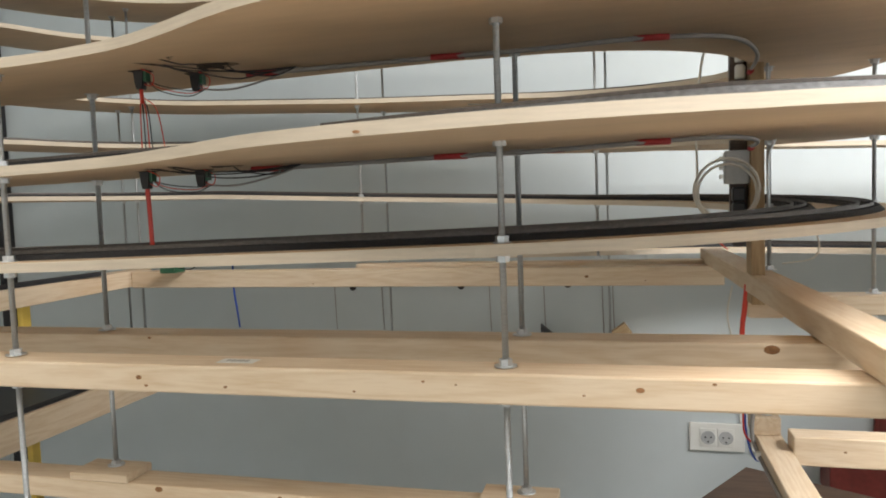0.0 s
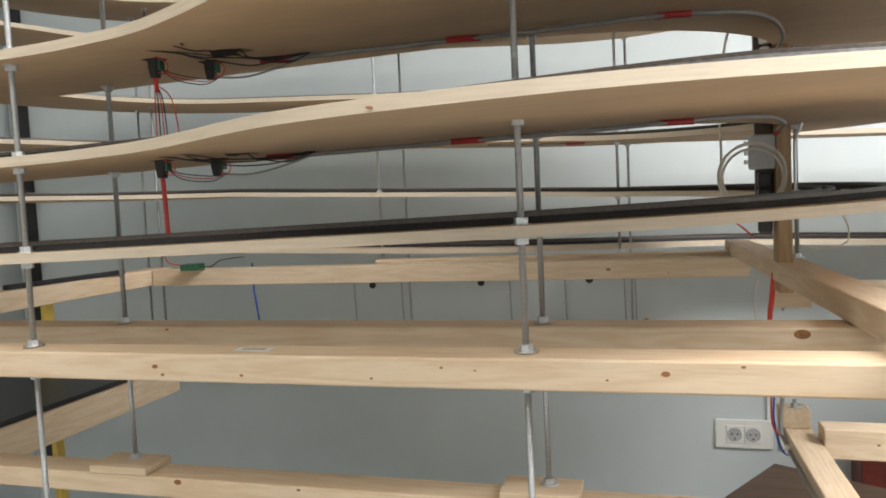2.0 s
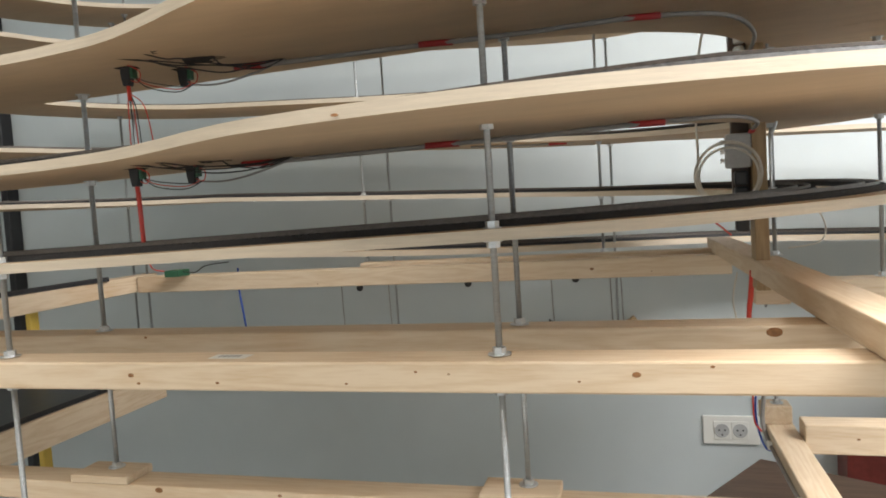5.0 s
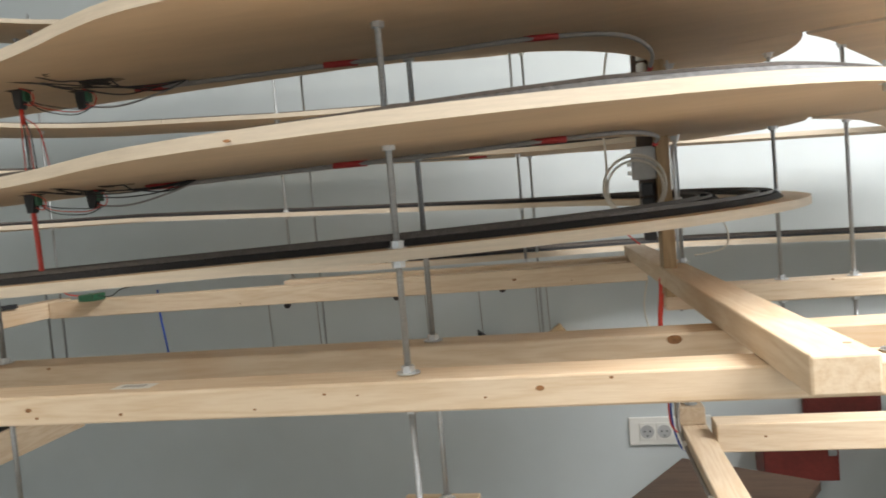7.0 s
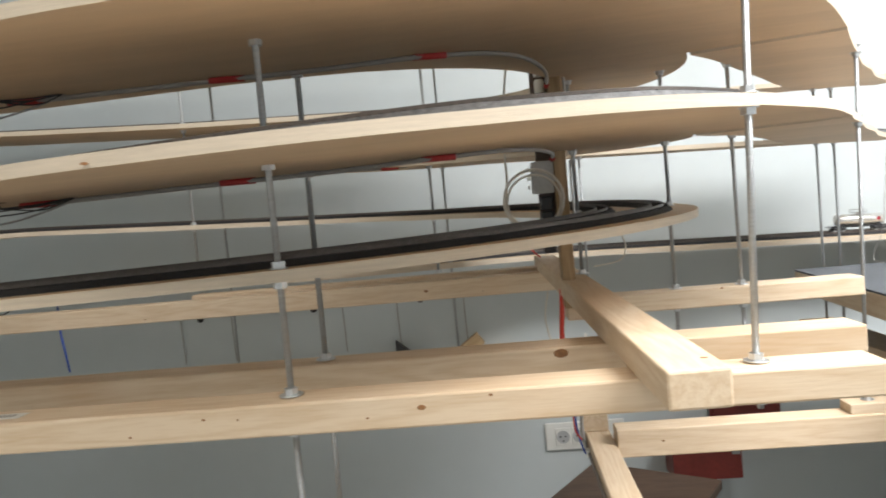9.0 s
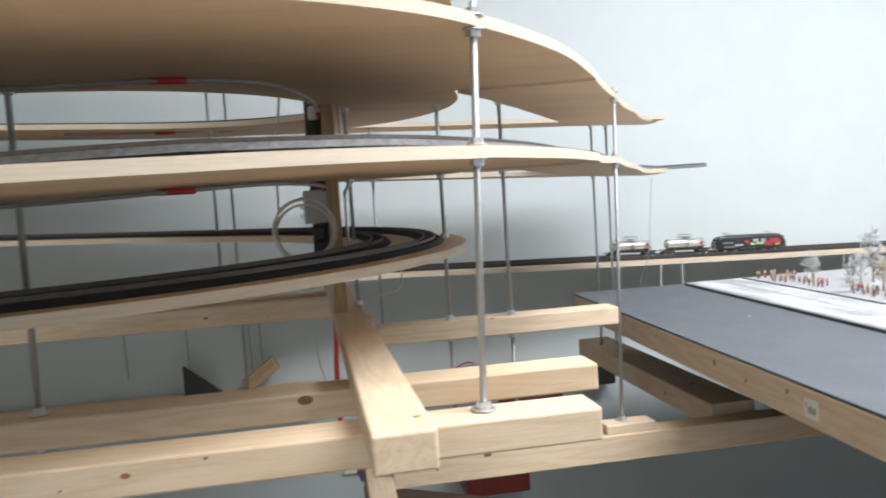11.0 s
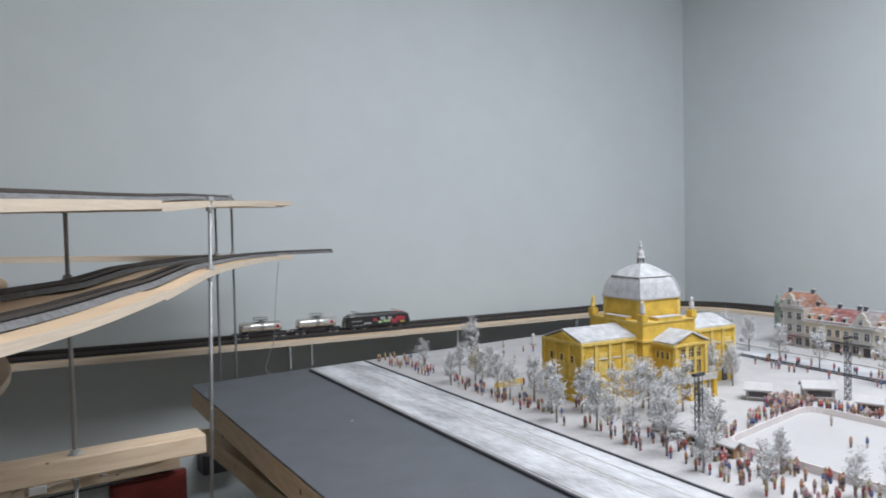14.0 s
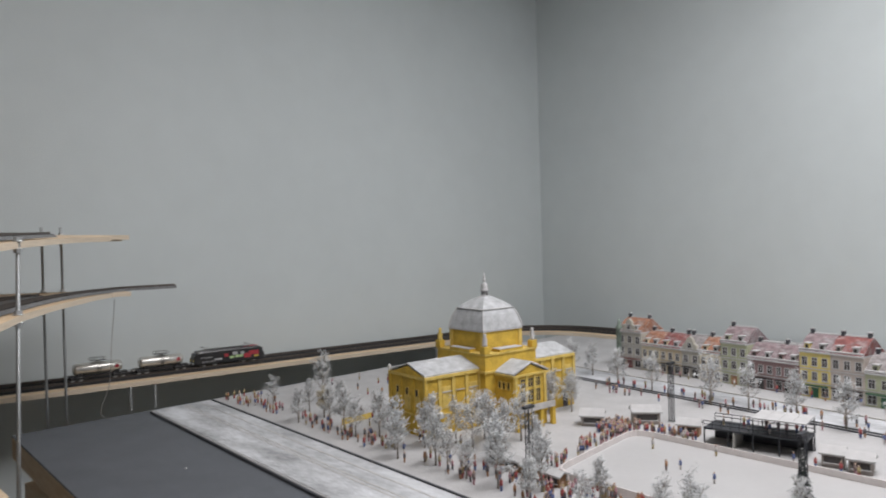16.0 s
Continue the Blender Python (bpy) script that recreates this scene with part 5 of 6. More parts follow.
def pediment(x0, x1, y0, y1, z, h, axis, mat, parent):
    bm = bmesh.new()
    if axis == "x":
        a = [bm.verts.new(p) for p in ((x0, y0, z), (x0, y1, z), (x0, (y0 + y1) / 2, z + h))]
        b = [bm.verts.new(p) for p in ((x1, y0, z), (x1, y1, z), (x1, (y0 + y1) / 2, z + h))]
    else:
        a = [bm.verts.new(p) for p in ((x0, y0, z), (x1, y0, z), ((x0 + x1) / 2, y0, z + h))]
        b = [bm.verts.new(p) for p in ((x0, y1, z), (x1, y1, z), ((x0 + x1) / 2, y1, z + h))]
    bm.faces.new(a)
    bm.faces.new(b)
    for i in range(3):
        bm.faces.new((a[i], a[(i + 1) % 3], b[(i + 1) % 3], b[i]))
    return part("pediment", bm, mat, parent)


def window_front(parent, x, z, w, h, y, trim=M_YELLOWLIGHT, arch=False):
    """A window on a wall that faces -y: frame, recessed dark pane and sill."""
    t = 0.0014
    bm = bmesh.new()
    for a in ((x - w / 2 - t, x - w / 2, z, z + h), (x + w / 2, x + w / 2 + t, z, z + h), (x - w / 2 - t, x + w / 2 + t, z + h, z + h + t)):
        box(bm, a[0], a[1], y - 0.0016, y - 0.0001, a[2], a[3])
    box(bm, x - w / 2 - t * 1.6, x + w / 2 + t * 1.6, y - 0.0026, y - 0.0001, z - t * 1.2, z)
    wn = part("window", bm, trim, parent)
    bm = bmesh.new(); box(bm, x - w / 2, x + w / 2, y - 0.0006, y - 0.0001, z, z + h)
    if h > 0.010:
        for f in box(bm, x - 0.0005, x + 0.0005, y - 0.0012, y - 0.0007, z, z + h) + box(bm, x - w / 2, x + w / 2, y - 0.0011, y - 0.0007, z + h * 0.62, z + h * 0.62 + 0.0009):
            f.material_index = 1
    part("pane", bm, [M_WINDOW, trim], wn)
    return wn


def window_side(parent, y, z, w, h, x, trim=M_YELLOWLIGHT):
    """A window on a wall that faces -x."""
    t = 0.0014
    bm = bmesh.new()
    for a in ((y - w / 2 - t, y - w / 2, z, z + h), (y + w / 2, y + w / 2 + t, z, z + h), (y - w / 2 - t, y + w / 2 + t, z + h, z + h + t), (y - w / 2 - t * 1.6, y + w / 2 + t * 1.6, z - t * 1.2, z)):
        box(bm, x - 0.0018, x - 0.0001, a[0], a[1], a[2], a[3])
    wn = part("window", bm, trim, parent)
    bm = bmesh.new(); box(bm, x - 0.0006, x - 0.0001, y - w / 2, y + w / 2, z, z + h)
    part("pane", bm, M_WINDOW, wn)
    return wn


def yellow_hall():
    t = thing("exhibition_hall", "ochre yellow model hall with a snowy square dome", "model building")
    W, D, H = 0.218, 0.062, 0.116
    for sx, nm in ((-1, "west_wing"), (1, "east_wing")):
        a, b = sorted((sx * 0.075, sx * W))
        wing = block("wing", a, b, -D, D, 0, H, M_YELLOW, t, "", 0.0)
        block("cornice", a - 0.003, b + 0.003, -D - 0.004, D + 0.004, H + 0.0002, H + 0.006, M_YELLOWLIGHT, wing)
        block("string_course", a - 0.002 if sx < 0 else a, b + (0.002 if sx > 0 else 0), -D - 0.002, D + 0.002, 0.040, 0.043, M_YELLOWLIGHT, wing)
        gable("roof", a + 0.004, b - 0.004, -D + 0.004, D - 0.004, H + 0.0062, 0.020, "x", M_SNOWROOF, wing, 0.004, 0.003)
        pediment(sx * (W - 0.004), sx * (W + 0.0018), -D * 0.8, D * 0.8, H + 0.0062, 0.017, "x", M_YELLOW, wing)
        for k in range(4):
            x = a + (b - a) * (k + 0.5) / 4
            if abs(x) > 0.085:
                block("panel", x - 0.011, x + 0.011, -D - 0.0012, -D - 0.0001, 0.053, 0.098, M_YELLOWLIGHT if k % 2 else M_YELLOW, wing)
                block("ledge", x - 0.012, x + 0.012, -D - 0.003, -D - 0.0013, 0.086, 0.088, M_SNOWTRIM, wing)
        for k in range(5):
            x = a + (b - a) * k / 4
            block("pilaster", x - 0.004, x + 0.004, -D - 0.003, -D - 0.0001, 0.0432, H, M_YELLOWLIGHT, wing)
        for yy in (-D, -D * 0.36, D * 0.36, D):
            if sx < 0:
                block("pilaster", -W - 0.003, -W - 0.0001, yy - 0.004, yy + 0.004, 0.0432, H, M_YELLOW, wing)
        bm = bmesh.new()
        lathe(bm, sx * (W - 0.03), -D - 0.0035, 0.0, [(0.008, 0), (0.008, 0.001)], 14)
        bmesh.ops.transform(bm, matrix=Matrix.Translation((sx * (W - 0.03), -D - 0.0003, 0.024)) @ pose(0, 0, 0, 90, 0, 0) @ Matrix.Translation((-sx * (W - 0.03), D + 0.0035, 0)), verts=bm.verts)
        part("arch_head", bm, M_WINDOW, wing)
        block("doorway", sx * (W - 0.03) - 0.008, sx * (W - 0.03) + 0.008, -D - 0.0014, -D - 0.0001, 0.0, 0.024, M_WINDOW, wing)
        block("doorway_surround", sx * (W - 0.03) - 0.014, sx * (W - 0.03) + 0.014, -D - 0.004, -D - 0.0031, 0.036, 0.040, M_SNOWTRIM, wing)
        if sx < 0:
            for yy in (-0.034, 0.0, 0.034):
                window_side(wing, yy, 0.080, 0.009, 0.014, -W)
                block("bay", -W - 0.0012, -W - 0.0001, yy - 0.011, yy + 0.011, 0.05, 0.078, M_YELLOWLIGHT, wing)
    core = block("central_block", -0.0748, 0.0748, -0.082, 0.082, 0, 0.150, M_YELLOW, t)
    block("cornice", -0.078, 0.078, -0.085, 0.085, 0.113, 0.118, M_YELLOWLIGHT, core)
    block("coping", -0.076, 0.076, -0.084, 0.084, 0.1502, 0.154, M_YELLOWLIGHT, core)
    drum = block("drum", -0.056, 0.056, -0.056, 0.056, 0.1542, 0.196, M_YELLOW, t)
    block("drum_cornice", -0.059, 0.059, -0.059, 0.059, 0.1962, 0.200, M_SNOWTRIM, drum)
    for sx in (-0.07, 0.07):
        for sy in (-0.077, 0.077):
            ped = block("pedestal", sx - 0.008, sx + 0.008, sy - 0.008, sy + 0.008, 0.1542, 0.170, M_YELLOW, t, "", 0.001)
            bm = bmesh.new(); lathe(bm, sx, sy, 0.1702, [(0.0065, 0), (0.005, 0.004), (0.0055, 0.014), (0.003, 0.020), (0.0042, 0.023), (0.002, 0.027)], 10)
            part("finial", bm, M_YELLOWLIGHT if sy > 0 else M_SNOWTRIM, ped)
    # four-sided mansard dome: bulging skirt, then a flatter cap
    bm = bmesh.new()
    prof = [(0.0585, 0.2002), (0.0570, 0.207), (0.0545, 0.218), (0.0505, 0.230), (0.0445, 0.241), (0.0455, 0.243), (0.038, 0.250), (0.027, 0.2585), (0.012, 0.268)]
    rows = [[bm.verts.new((cx * r, cy * r, z)) for cx, cy in ((-1, -1), (-0.33, -1), (0.33, -1), (1, -1), (1, -0.33), (1, 0.33), (1, 1), (0.33, 1), (-0.33, 1), (-1, 1), (-1, 0.33), (-1, -0.33))] for r, z in prof]
    for a, b in zip(rows, rows[1:]):
        for i in range(12):
            bm.faces.new((a[i], a[(i + 1) % 12], b[(i + 1) % 12], b[i]))
    bm.faces.new(rows[0][::-1])
    bm.faces.new(rows[-1])
    dome = part("dome", bm, M_SNOWROOF, t, "grey square dome dusted with snow")
    for cx, cy in ((-1, -1), (1, -1), (1, 1), (-1, 1)):
        bm = bmesh.new(); tube(bm, [(cx * r, cy * r, z) for r, z in prof[:5]], 0.002, 6)
        part("snow_ridge", bm, M_SNOWTRIM, dome)
    for cx, cy in ((-1, -1), (1, -1), (1, 1), (-1, 1)):
        bm = bmesh.new(); tube(bm, [(cx * 0.0455, cy * 0.0455, 0.243), (-cy * 0.0455, cx * 0.0455, 0.243)], 0.0015, 6)
        part("snow_band", bm, M_SNOWTRIM, dome)
    bm = bmesh.new()
    lathe(bm, 0, 0, 0.267, [(0.0115, 0), (0.0115, 0.003), (0.0068, 0.003), (0.0068, 0.012), (0.0092, 0.013), (0.0092, 0.016), (0.0076, 0.017), (0.0082, 0.022), (0.0066, 0.028), (0.0028, 0.032), (0.0020, 0.035), (0.0044, 0.037), (0.0044, 0.039), (0.0016, 0.041), (0.0032, 0.044), (0.0030, 0.046), (0.0008, 0.049), (0.0005, 0.056)], 14)
    lan = part("lantern", bm, M_SNOWTRIM, t, "white lantern with a slender spire")
    for k in range(8):
        a = 2 * math.pi * k / 8
        bm = bmesh.new(); box(bm, -0.0012, 0.0012, -0.0004, 0.0004, 0, 0.009, pose(0.0071 * math.cos(a), 0.0071 * math.sin(a), 0.270, 0, 0, 90 + math.degrees(a)))
        part("opening", bm, M_WINDOW, lan)
    for sx in (-1, 1):
        for sy in (-1, 1):
            block("drum_pilaster", sx * 0.0525 - 0.005, sx * 0.0525 + 0.005, sy * 0.0525 - 0.005, sy * 0.0525 + 0.005, 0.1542, 0.1960, M_YELLOWLIGHT, drum)
    for a, b, c, d in ((-0.034, 0.034, -0.0835, -0.060), (-0.0765, -0.060, -0.034, 0.034)):
        block("attic", a, b, c, d, 0.1542, 0.160, M_YELLOW, core)
        block("attic_snow", a - 0.0005, b + 0.0005, c - 0.0005, d + 0.0005, 0.1602, 0.1613, M_SNOWTRIM, core)
    # portico facing the square
    px, py0, py1 = 0.048, -0.138, -0.0822
    port = block("portico", -px, px, py0, py1, 0, 0.108, M_YELLOW, t)
    block("cornice", -px - 0.004, px + 0.004, py0 - 0.004, py1, 0.1082, 0.113, M_YELLOWLIGHT, port)
    gable("roof", -px + 0.002, px - 0.002, py0 + 0.004, py1 - 0.004, 0.1132, 0.022, "y", M_SNOWROOF, port, 0.004, 0.003)
    pediment(-px * 0.86, px * 0.86, py0 - 0.0015, py0 + 0.003, 0.1132, 0.019, "y", M_YELLOW, port)
    bm = bmesh.new()
    for sx in (-1, 1):
        tube(bm, [(sx * (px + 0.003), py0 - 0.003, 0.1145), (0, py0 - 0.003, 0.1365)], 0.0024, 6)
    part("snow_rake", bm, M_SNOWTRIM, port)
    for x in (-0.022, 0.0, 0.022):
        window_front(port, x, 0.084, 0.013 if x else 0.017, 0.018, py0)
        window_front(port, x, 0.052, 0.013 if x else 0.017, 0.026, py0)
    for x in (-0.042, -0.0115, 0.0115, 0.042):
        block("pilaster", x - 0.0035, x + 0.0035, py0 - 0.003, py0 - 0.0001, 0.043, 0.108, M_YELLOWLIGHT, port)
    for y in (-0.124, -0.110, -0.097):
        window_side(port, y, 0.082, 0.0065, 0.014, -px)
    bal = block("balcony", -px - 0.006, px + 0.006, py0 - 0.020, py0 - 0.0032, 0.038, 0.042, M_STONE, port)
    block("balustrade", -px - 0.006, px + 0.006, py0 - 0.020, py0 - 0.018, 0.0422, 0.051, M_STONE, bal)
    for x in (-px - 0.003, px + 0.003, -0.016, 0.016):
        block("balcony_pier", x - 0.0045, x + 0.0045, py0 - 0.019, py0 - 0.010, 0, 0.0378, M_YELLOW, port)
    block("entrance", -0.010, 0.010, py0 - 0.0008, py0 - 0.0001, 0, 0.032, M_WINDOW, port)
    return t


hall = yellow_hall()
hall.matrix_world = town_pose(1.767, 1.317, -1.5)

# ---- terrace of town houses ----


M_VERDIGRIS = material("verdigris_copper", (0.20, 0.25, 0.21), 0.7, 0, 120, 0.35)


def house(width, floors, wall, roof, cols=3, shop=None, gabled=False, turret=False, depth=0.10, storey=0.034, trim=M_SNOWTRIM, chimneys=1):
    """Front faces -y; base centre at the origin."""
    t = thing("town_house", "", "model house", "terrace of houses")
    H = storey * floors + 0.004
    body = block("wall", -width / 2, width / 2, 0, depth, 0, H, wall, t)
    w = width / (cols * 2 + 0.4)
    for f in range(floors):
        for c in range(cols):
            x = -width / 2 + width * (c + 0.5) / cols
            if f == 0:
                if c == cols // 2:
                    d = block("door", x - w * 0.7, x + w * 0.7, -0.0014, -0.0001, 0.001, 0.024, shop or M_HUTBROWN, t)
                    block("lintel", x - w * 0.9, x + w * 0.9, -0.003, -0.0015, 0.0242, 0.026, trim, d)
                else:
                    window_front(t, x, 0.006, w * 1.35, 0.019, 0, trim)
            else:
                window_front(t, x, storey * f + 0.008, w, storey * 0.55, 0, trim)
        if f:
            block("string_course", -width / 2, width / 2, -0.0022, -0.0001, storey * f - 0.001, storey * f + 0.001, trim, t)
    if shop:
        block("awning", -width / 2 + 0.004, width / 2 - 0.004, -0.010, -0.003, 0.0285, 0.0305, shop, t)
    block("cornice", -width / 2, width / 2, -0.005, depth + 0.003, H + 0.0002, H + 0.004, trim, t)
    rz = H + 0.0042
    rh = 0.036
    bm = bmesh.new()
    prof = [(-0.004, rz), (0.030, rz + rh * 0.80), (depth * 0.47, rz + rh), (depth * 0.53, rz + rh), (depth + 0.003, rz)]
    a = [bm.verts.new((-width / 2, p, q)) for p, q in prof]
    b = [bm.verts.new((width / 2, p, q)) for p, q in prof]
    for i in range(5):
        bm.faces.new((a[i], a[(i + 1) % 5], b[(i + 1) % 5], b[i]))
    bm.faces.new(a[::-1])
    bm.faces.new(b)
    rf = part("roof", bm, roof, t)
    bm = bmesh.new()
    pts = [(-width / 2 + width * i / 10, -0.001 + 0.003 * noise.noise(Vector((i * 1.7, width * 50, 0))), rz + 0.004) for i in range(11)]
    tube(bm, pts, 0.0025, 5)
    part("snow_strip", bm, M_SNOWTRIM, rf)
    for c in range(max(1, cols - 1)):
        x = -width / 2 + width * (c + 0.5) / max(1, cols - 1)
        bm = bmesh.new(); box(bm, x - 0.006, x + 0.006, 0.001, 0.022, rz + 0.004, rz + 0.017)
        dm = part("dormer", bm, M_SNOWTRIM if c % 2 else wall, rf)
        bm = bmesh.new(); box(bm, x - 0.0075, x + 0.0075, -0.001, 0.022, rz + 0.0172, rz + 0.0192)
        part("dormer_roof", bm, M_SNOWTRIM, rf)
        bm = bmesh.new(); box(bm, x - 0.0038, x + 0.0038, 0.0002, 0.0009, rz + 0.006, rz + 0.0145)
        part("dormer_pane", bm, M_WINDOW, rf)
    for k in range(chimneys):
        x = -width / 2 + 0.008 + k * (width - 0.016)
        bm = bmesh.new(); box(bm, x - 0.004, x + 0.004, depth * 0.46, depth * 0.46 + 0.008, rz + rh * 0.6, rz + rh + 0.011)
        ch = part("chimney", bm, M_KERB, t)
        bm = bmesh.new(); box(bm, x - 0.0046, x + 0.0046, depth * 0.46 - 0.0006, depth * 0.46 + 0.0086, rz + rh + 0.0112, rz + rh + 0.0135)
        part("chimney_cap", bm, M_SNOWTRIM, ch)
    bm = bmesh.new()
    tube(bm, [(-width / 2 + width * i / 8, depth * 0.5, rz + rh + 0.0012 + 0.0012 * noise.noise(Vector((i * 2.3, width * 70, 3)))) for i in range(9)], 0.0024, 5)
    part("ridge_snow", bm, M_SNOWTRIM, rf)
    for sx in (-1, 1):
        bm = bmesh.new(); box(bm, sx * width / 2 - 0.0016, sx * width / 2 + 0.0002 * sx, -0.0045, depth * 0.5, rz, rz + 0.0008)
        for v in bm.verts:
            if v.co.y > 0:
                v.co.z += rh
        part("party_wall_coping", bm, trim, rf)
    if gabled:
        bm = bmesh.new()
        g = [(-0.024, H + 0.0045), (0.024, H + 0.0045), (0.022, H + 0.018), (0.012, H + 0.024), (0.010, H + 0.034), (0, H + 0.042), (-0.010, H + 0.034), (-0.012, H + 0.024), (-0.022, H + 0.018)]
        fa = [bm.verts.new((x, -0.003, z)) for x, z in g]
        fb = [bm.verts.new((x, 0.006, z)) for x, z in g]
        bm.faces.new(fa)
        bm.faces.new(fb[::-1])
        for i in range(len(g)):
            bm.faces.new((fa[i], fa[(i + 1) % len(g)], fb[(i + 1) % len(g)], fb[i]))
        gb = part("shaped_gable", bm, wall, t)
        window_front(gb, 0, H + 0.010, 0.010, 0.014, -0.003, trim)
    if turret:
        bm = bmesh.new()
        lathe(bm, -width / 2 + 0.004, 0.0, H * 0.35, [(0.006, 0), (0.009, 0.006), (0.009, H * 0.72), (0.0105, H * 0.73), (0.0095, H * 0.80), (0.005, H * 0.86), (0.006, H * 0.90), (0.001, H * 1.02)], 12)
        part("corner_turret", bm, M_VERDIGRIS, t, "green copper turret")
    return t


def paint(name, rgb):
    return material(name, rgb, 0.7, 0, 60, 0.10, 0.15, 600)


W_GREY, W_CREAM, W_TAN = paint("grey_plaster", (0.42, 0.40, 0.35)), paint("cream_plaster", (0.62, 0.54, 0.38)), paint("tan_plaster", (0.55, 0.46, 0.32))
W_GREEN, W_PLUM, W_YELLOW, W_ROSE = paint("sage_plaster", (0.40, 0.42, 0.29)), paint("plum_plaster", (0.26, 0.17, 0.17)), paint("lemon_plaster", (0.66, 0.55, 0.20)), paint("rose_grey_plaster", (0.48, 0.42, 0.38))
def snowy_roof(name, rgb, most=0.42):
    """Tiles with drifts of snow lying in patches."""
    m = material(name, rgb, 0.8, 0, 90, 0.4, 0.6, 700)
    nt = m.node_tree
    b = nt.nodes["Principled BSDF"]
    tiles = b.inputs["Base Color"].links[0].from_socket
    tc = nt.nodes.new("ShaderNodeTexCoord")
    n = nt.nodes.new("ShaderNodeTexNoise")
    n.inputs["Scale"].default_value, n.inputs["Detail"].default_value = 55, 6
    nt.links.new(tc.outputs["Object"], n.inputs["Vector"])
    mr = nt.nodes.new("ShaderNodeMapRange")
    mr.inputs[1].default_value, mr.inputs[2].default_value, mr.inputs[4].default_value = 0.46, 0.66, most
    nt.links.new(n.outputs[0], mr.inputs[0])
    mix = nt.nodes.new("ShaderNodeMix")
    mix.data_type = "RGBA"
    nt.links.new(mr.outputs[0], mix.inputs["Factor"])
    nt.links.new(tiles, mix.inputs["A"])
    mix.inputs["B"].default_value = (0.46, 0.46, 0.465, 1)
    nt.links.new(mix.outputs["Result"], b.inputs["Base Color"])
    return m


R_RED, R_ORANGE, R_GREY, R_MAUVE = (snowy_roof(n, c) for n, c in (("red_tile_roof", (0.21, 0.075, 0.07)), ("orange_tile_roof", (0.31, 0.15, 0.095)), ("grey_tile_roof", (0.24, 0.22, 0.22)), ("mauve_slate_roof", (0.22, 0.165, 0.175))))
TERRACE = [
    (0.105, 3, W_GREY, R_ORANGE, 3, R_RED, True, True, 2, "grey plastered model corner house with a turret"),
    (0.075, 2, W_CREAM, R_ORANGE, 3, M_WINDOW, False, False, 1, "cream model house with an orange tiled roof"),
    (0.085, 2, W_TAN, R_RED, 3, M_WINDOW, False, False, 2, "tan model house with a red tiled roof"),
    (0.070, 2, W_GREY, R_GREY, 2, M_WINDOW, True, False, 1, "grey model house with a shaped gable"),
    (0.075, 2, W_CREAM, R_ORANGE, 3, None, False, False, 2, "cream model house with an orange roof and chimneys"),
    (0.090, 3, W_GREEN, R_MAUVE, 3, None, False, False, 1, "tall sage green model house with a brown door"),
    (0.085, 2, W_PLUM, R_MAUVE, 3, M_WINDOW, False, False, 1, "plum brown model house with a mauve roof"),
    (0.075, 2, W_PLUM, R_MAUVE, 3, M_WINDOW, False, False, 1, "plum brown model house with dark shop windows"),
    (0.085, 3, W_YELLOW, R_MAUVE, 3, M_GREEN, False, False, 1, "lemon yellow model house over a green shop front"),
    (0.090, 3, W_ROSE, R_RED, 3, M_WINDOW, False, False, 2, "rose grey model house with a red roof"),
    (0.100, 2, W_GREEN, R_GREY, 3, M_GREEN, False, False, 1, "green grey model house with a slate roof"),
    (0.085, 3, W_CREAM, R_RED, 3, None, False, False, 1, "cream model house with a brown front door"),
    (0.090, 2, W_TAN, R_ORANGE, 3, M_WINDOW, False, False, 2, "tan model house with two chimneys"),
    (0.080, 3, W_GREY, R_GREY, 3, None, True, False, 1, "grey model house with a curved gable front"),
    (0.095, 2, W_ROSE, R_RED, 3, M_WINDOW, False, False, 1, "rose model house with dark shop windows"),
    (0.085, 3, W_YELLOW, R_ORANGE, 3, None, False, False, 1, "yellow model house at the end of the terrace"),
]
hx, hy = 2.475, 1.445
ang = math.degrees(math.atan2(-0.73, -0.105))
dx, dy = math.cos(math.radians(ang)), math.sin(math.radians(ang))
run = 0.022
for w_, fl, wl, rf_, co, sh, ga, tu, cn, lab in TERRACE:
    w_ *= 0.835
    h = house(w_, fl, wl, rf_, co, sh, ga, tu, chimneys=cn)
    tagged(h, lab)
    c = run + w_ / 2
    h.matrix_world = pose(hx + dx * c, hy + dy * c, GROUND, 0, 0, ang)
    run += w_ + 0.001

# ---- trees ----


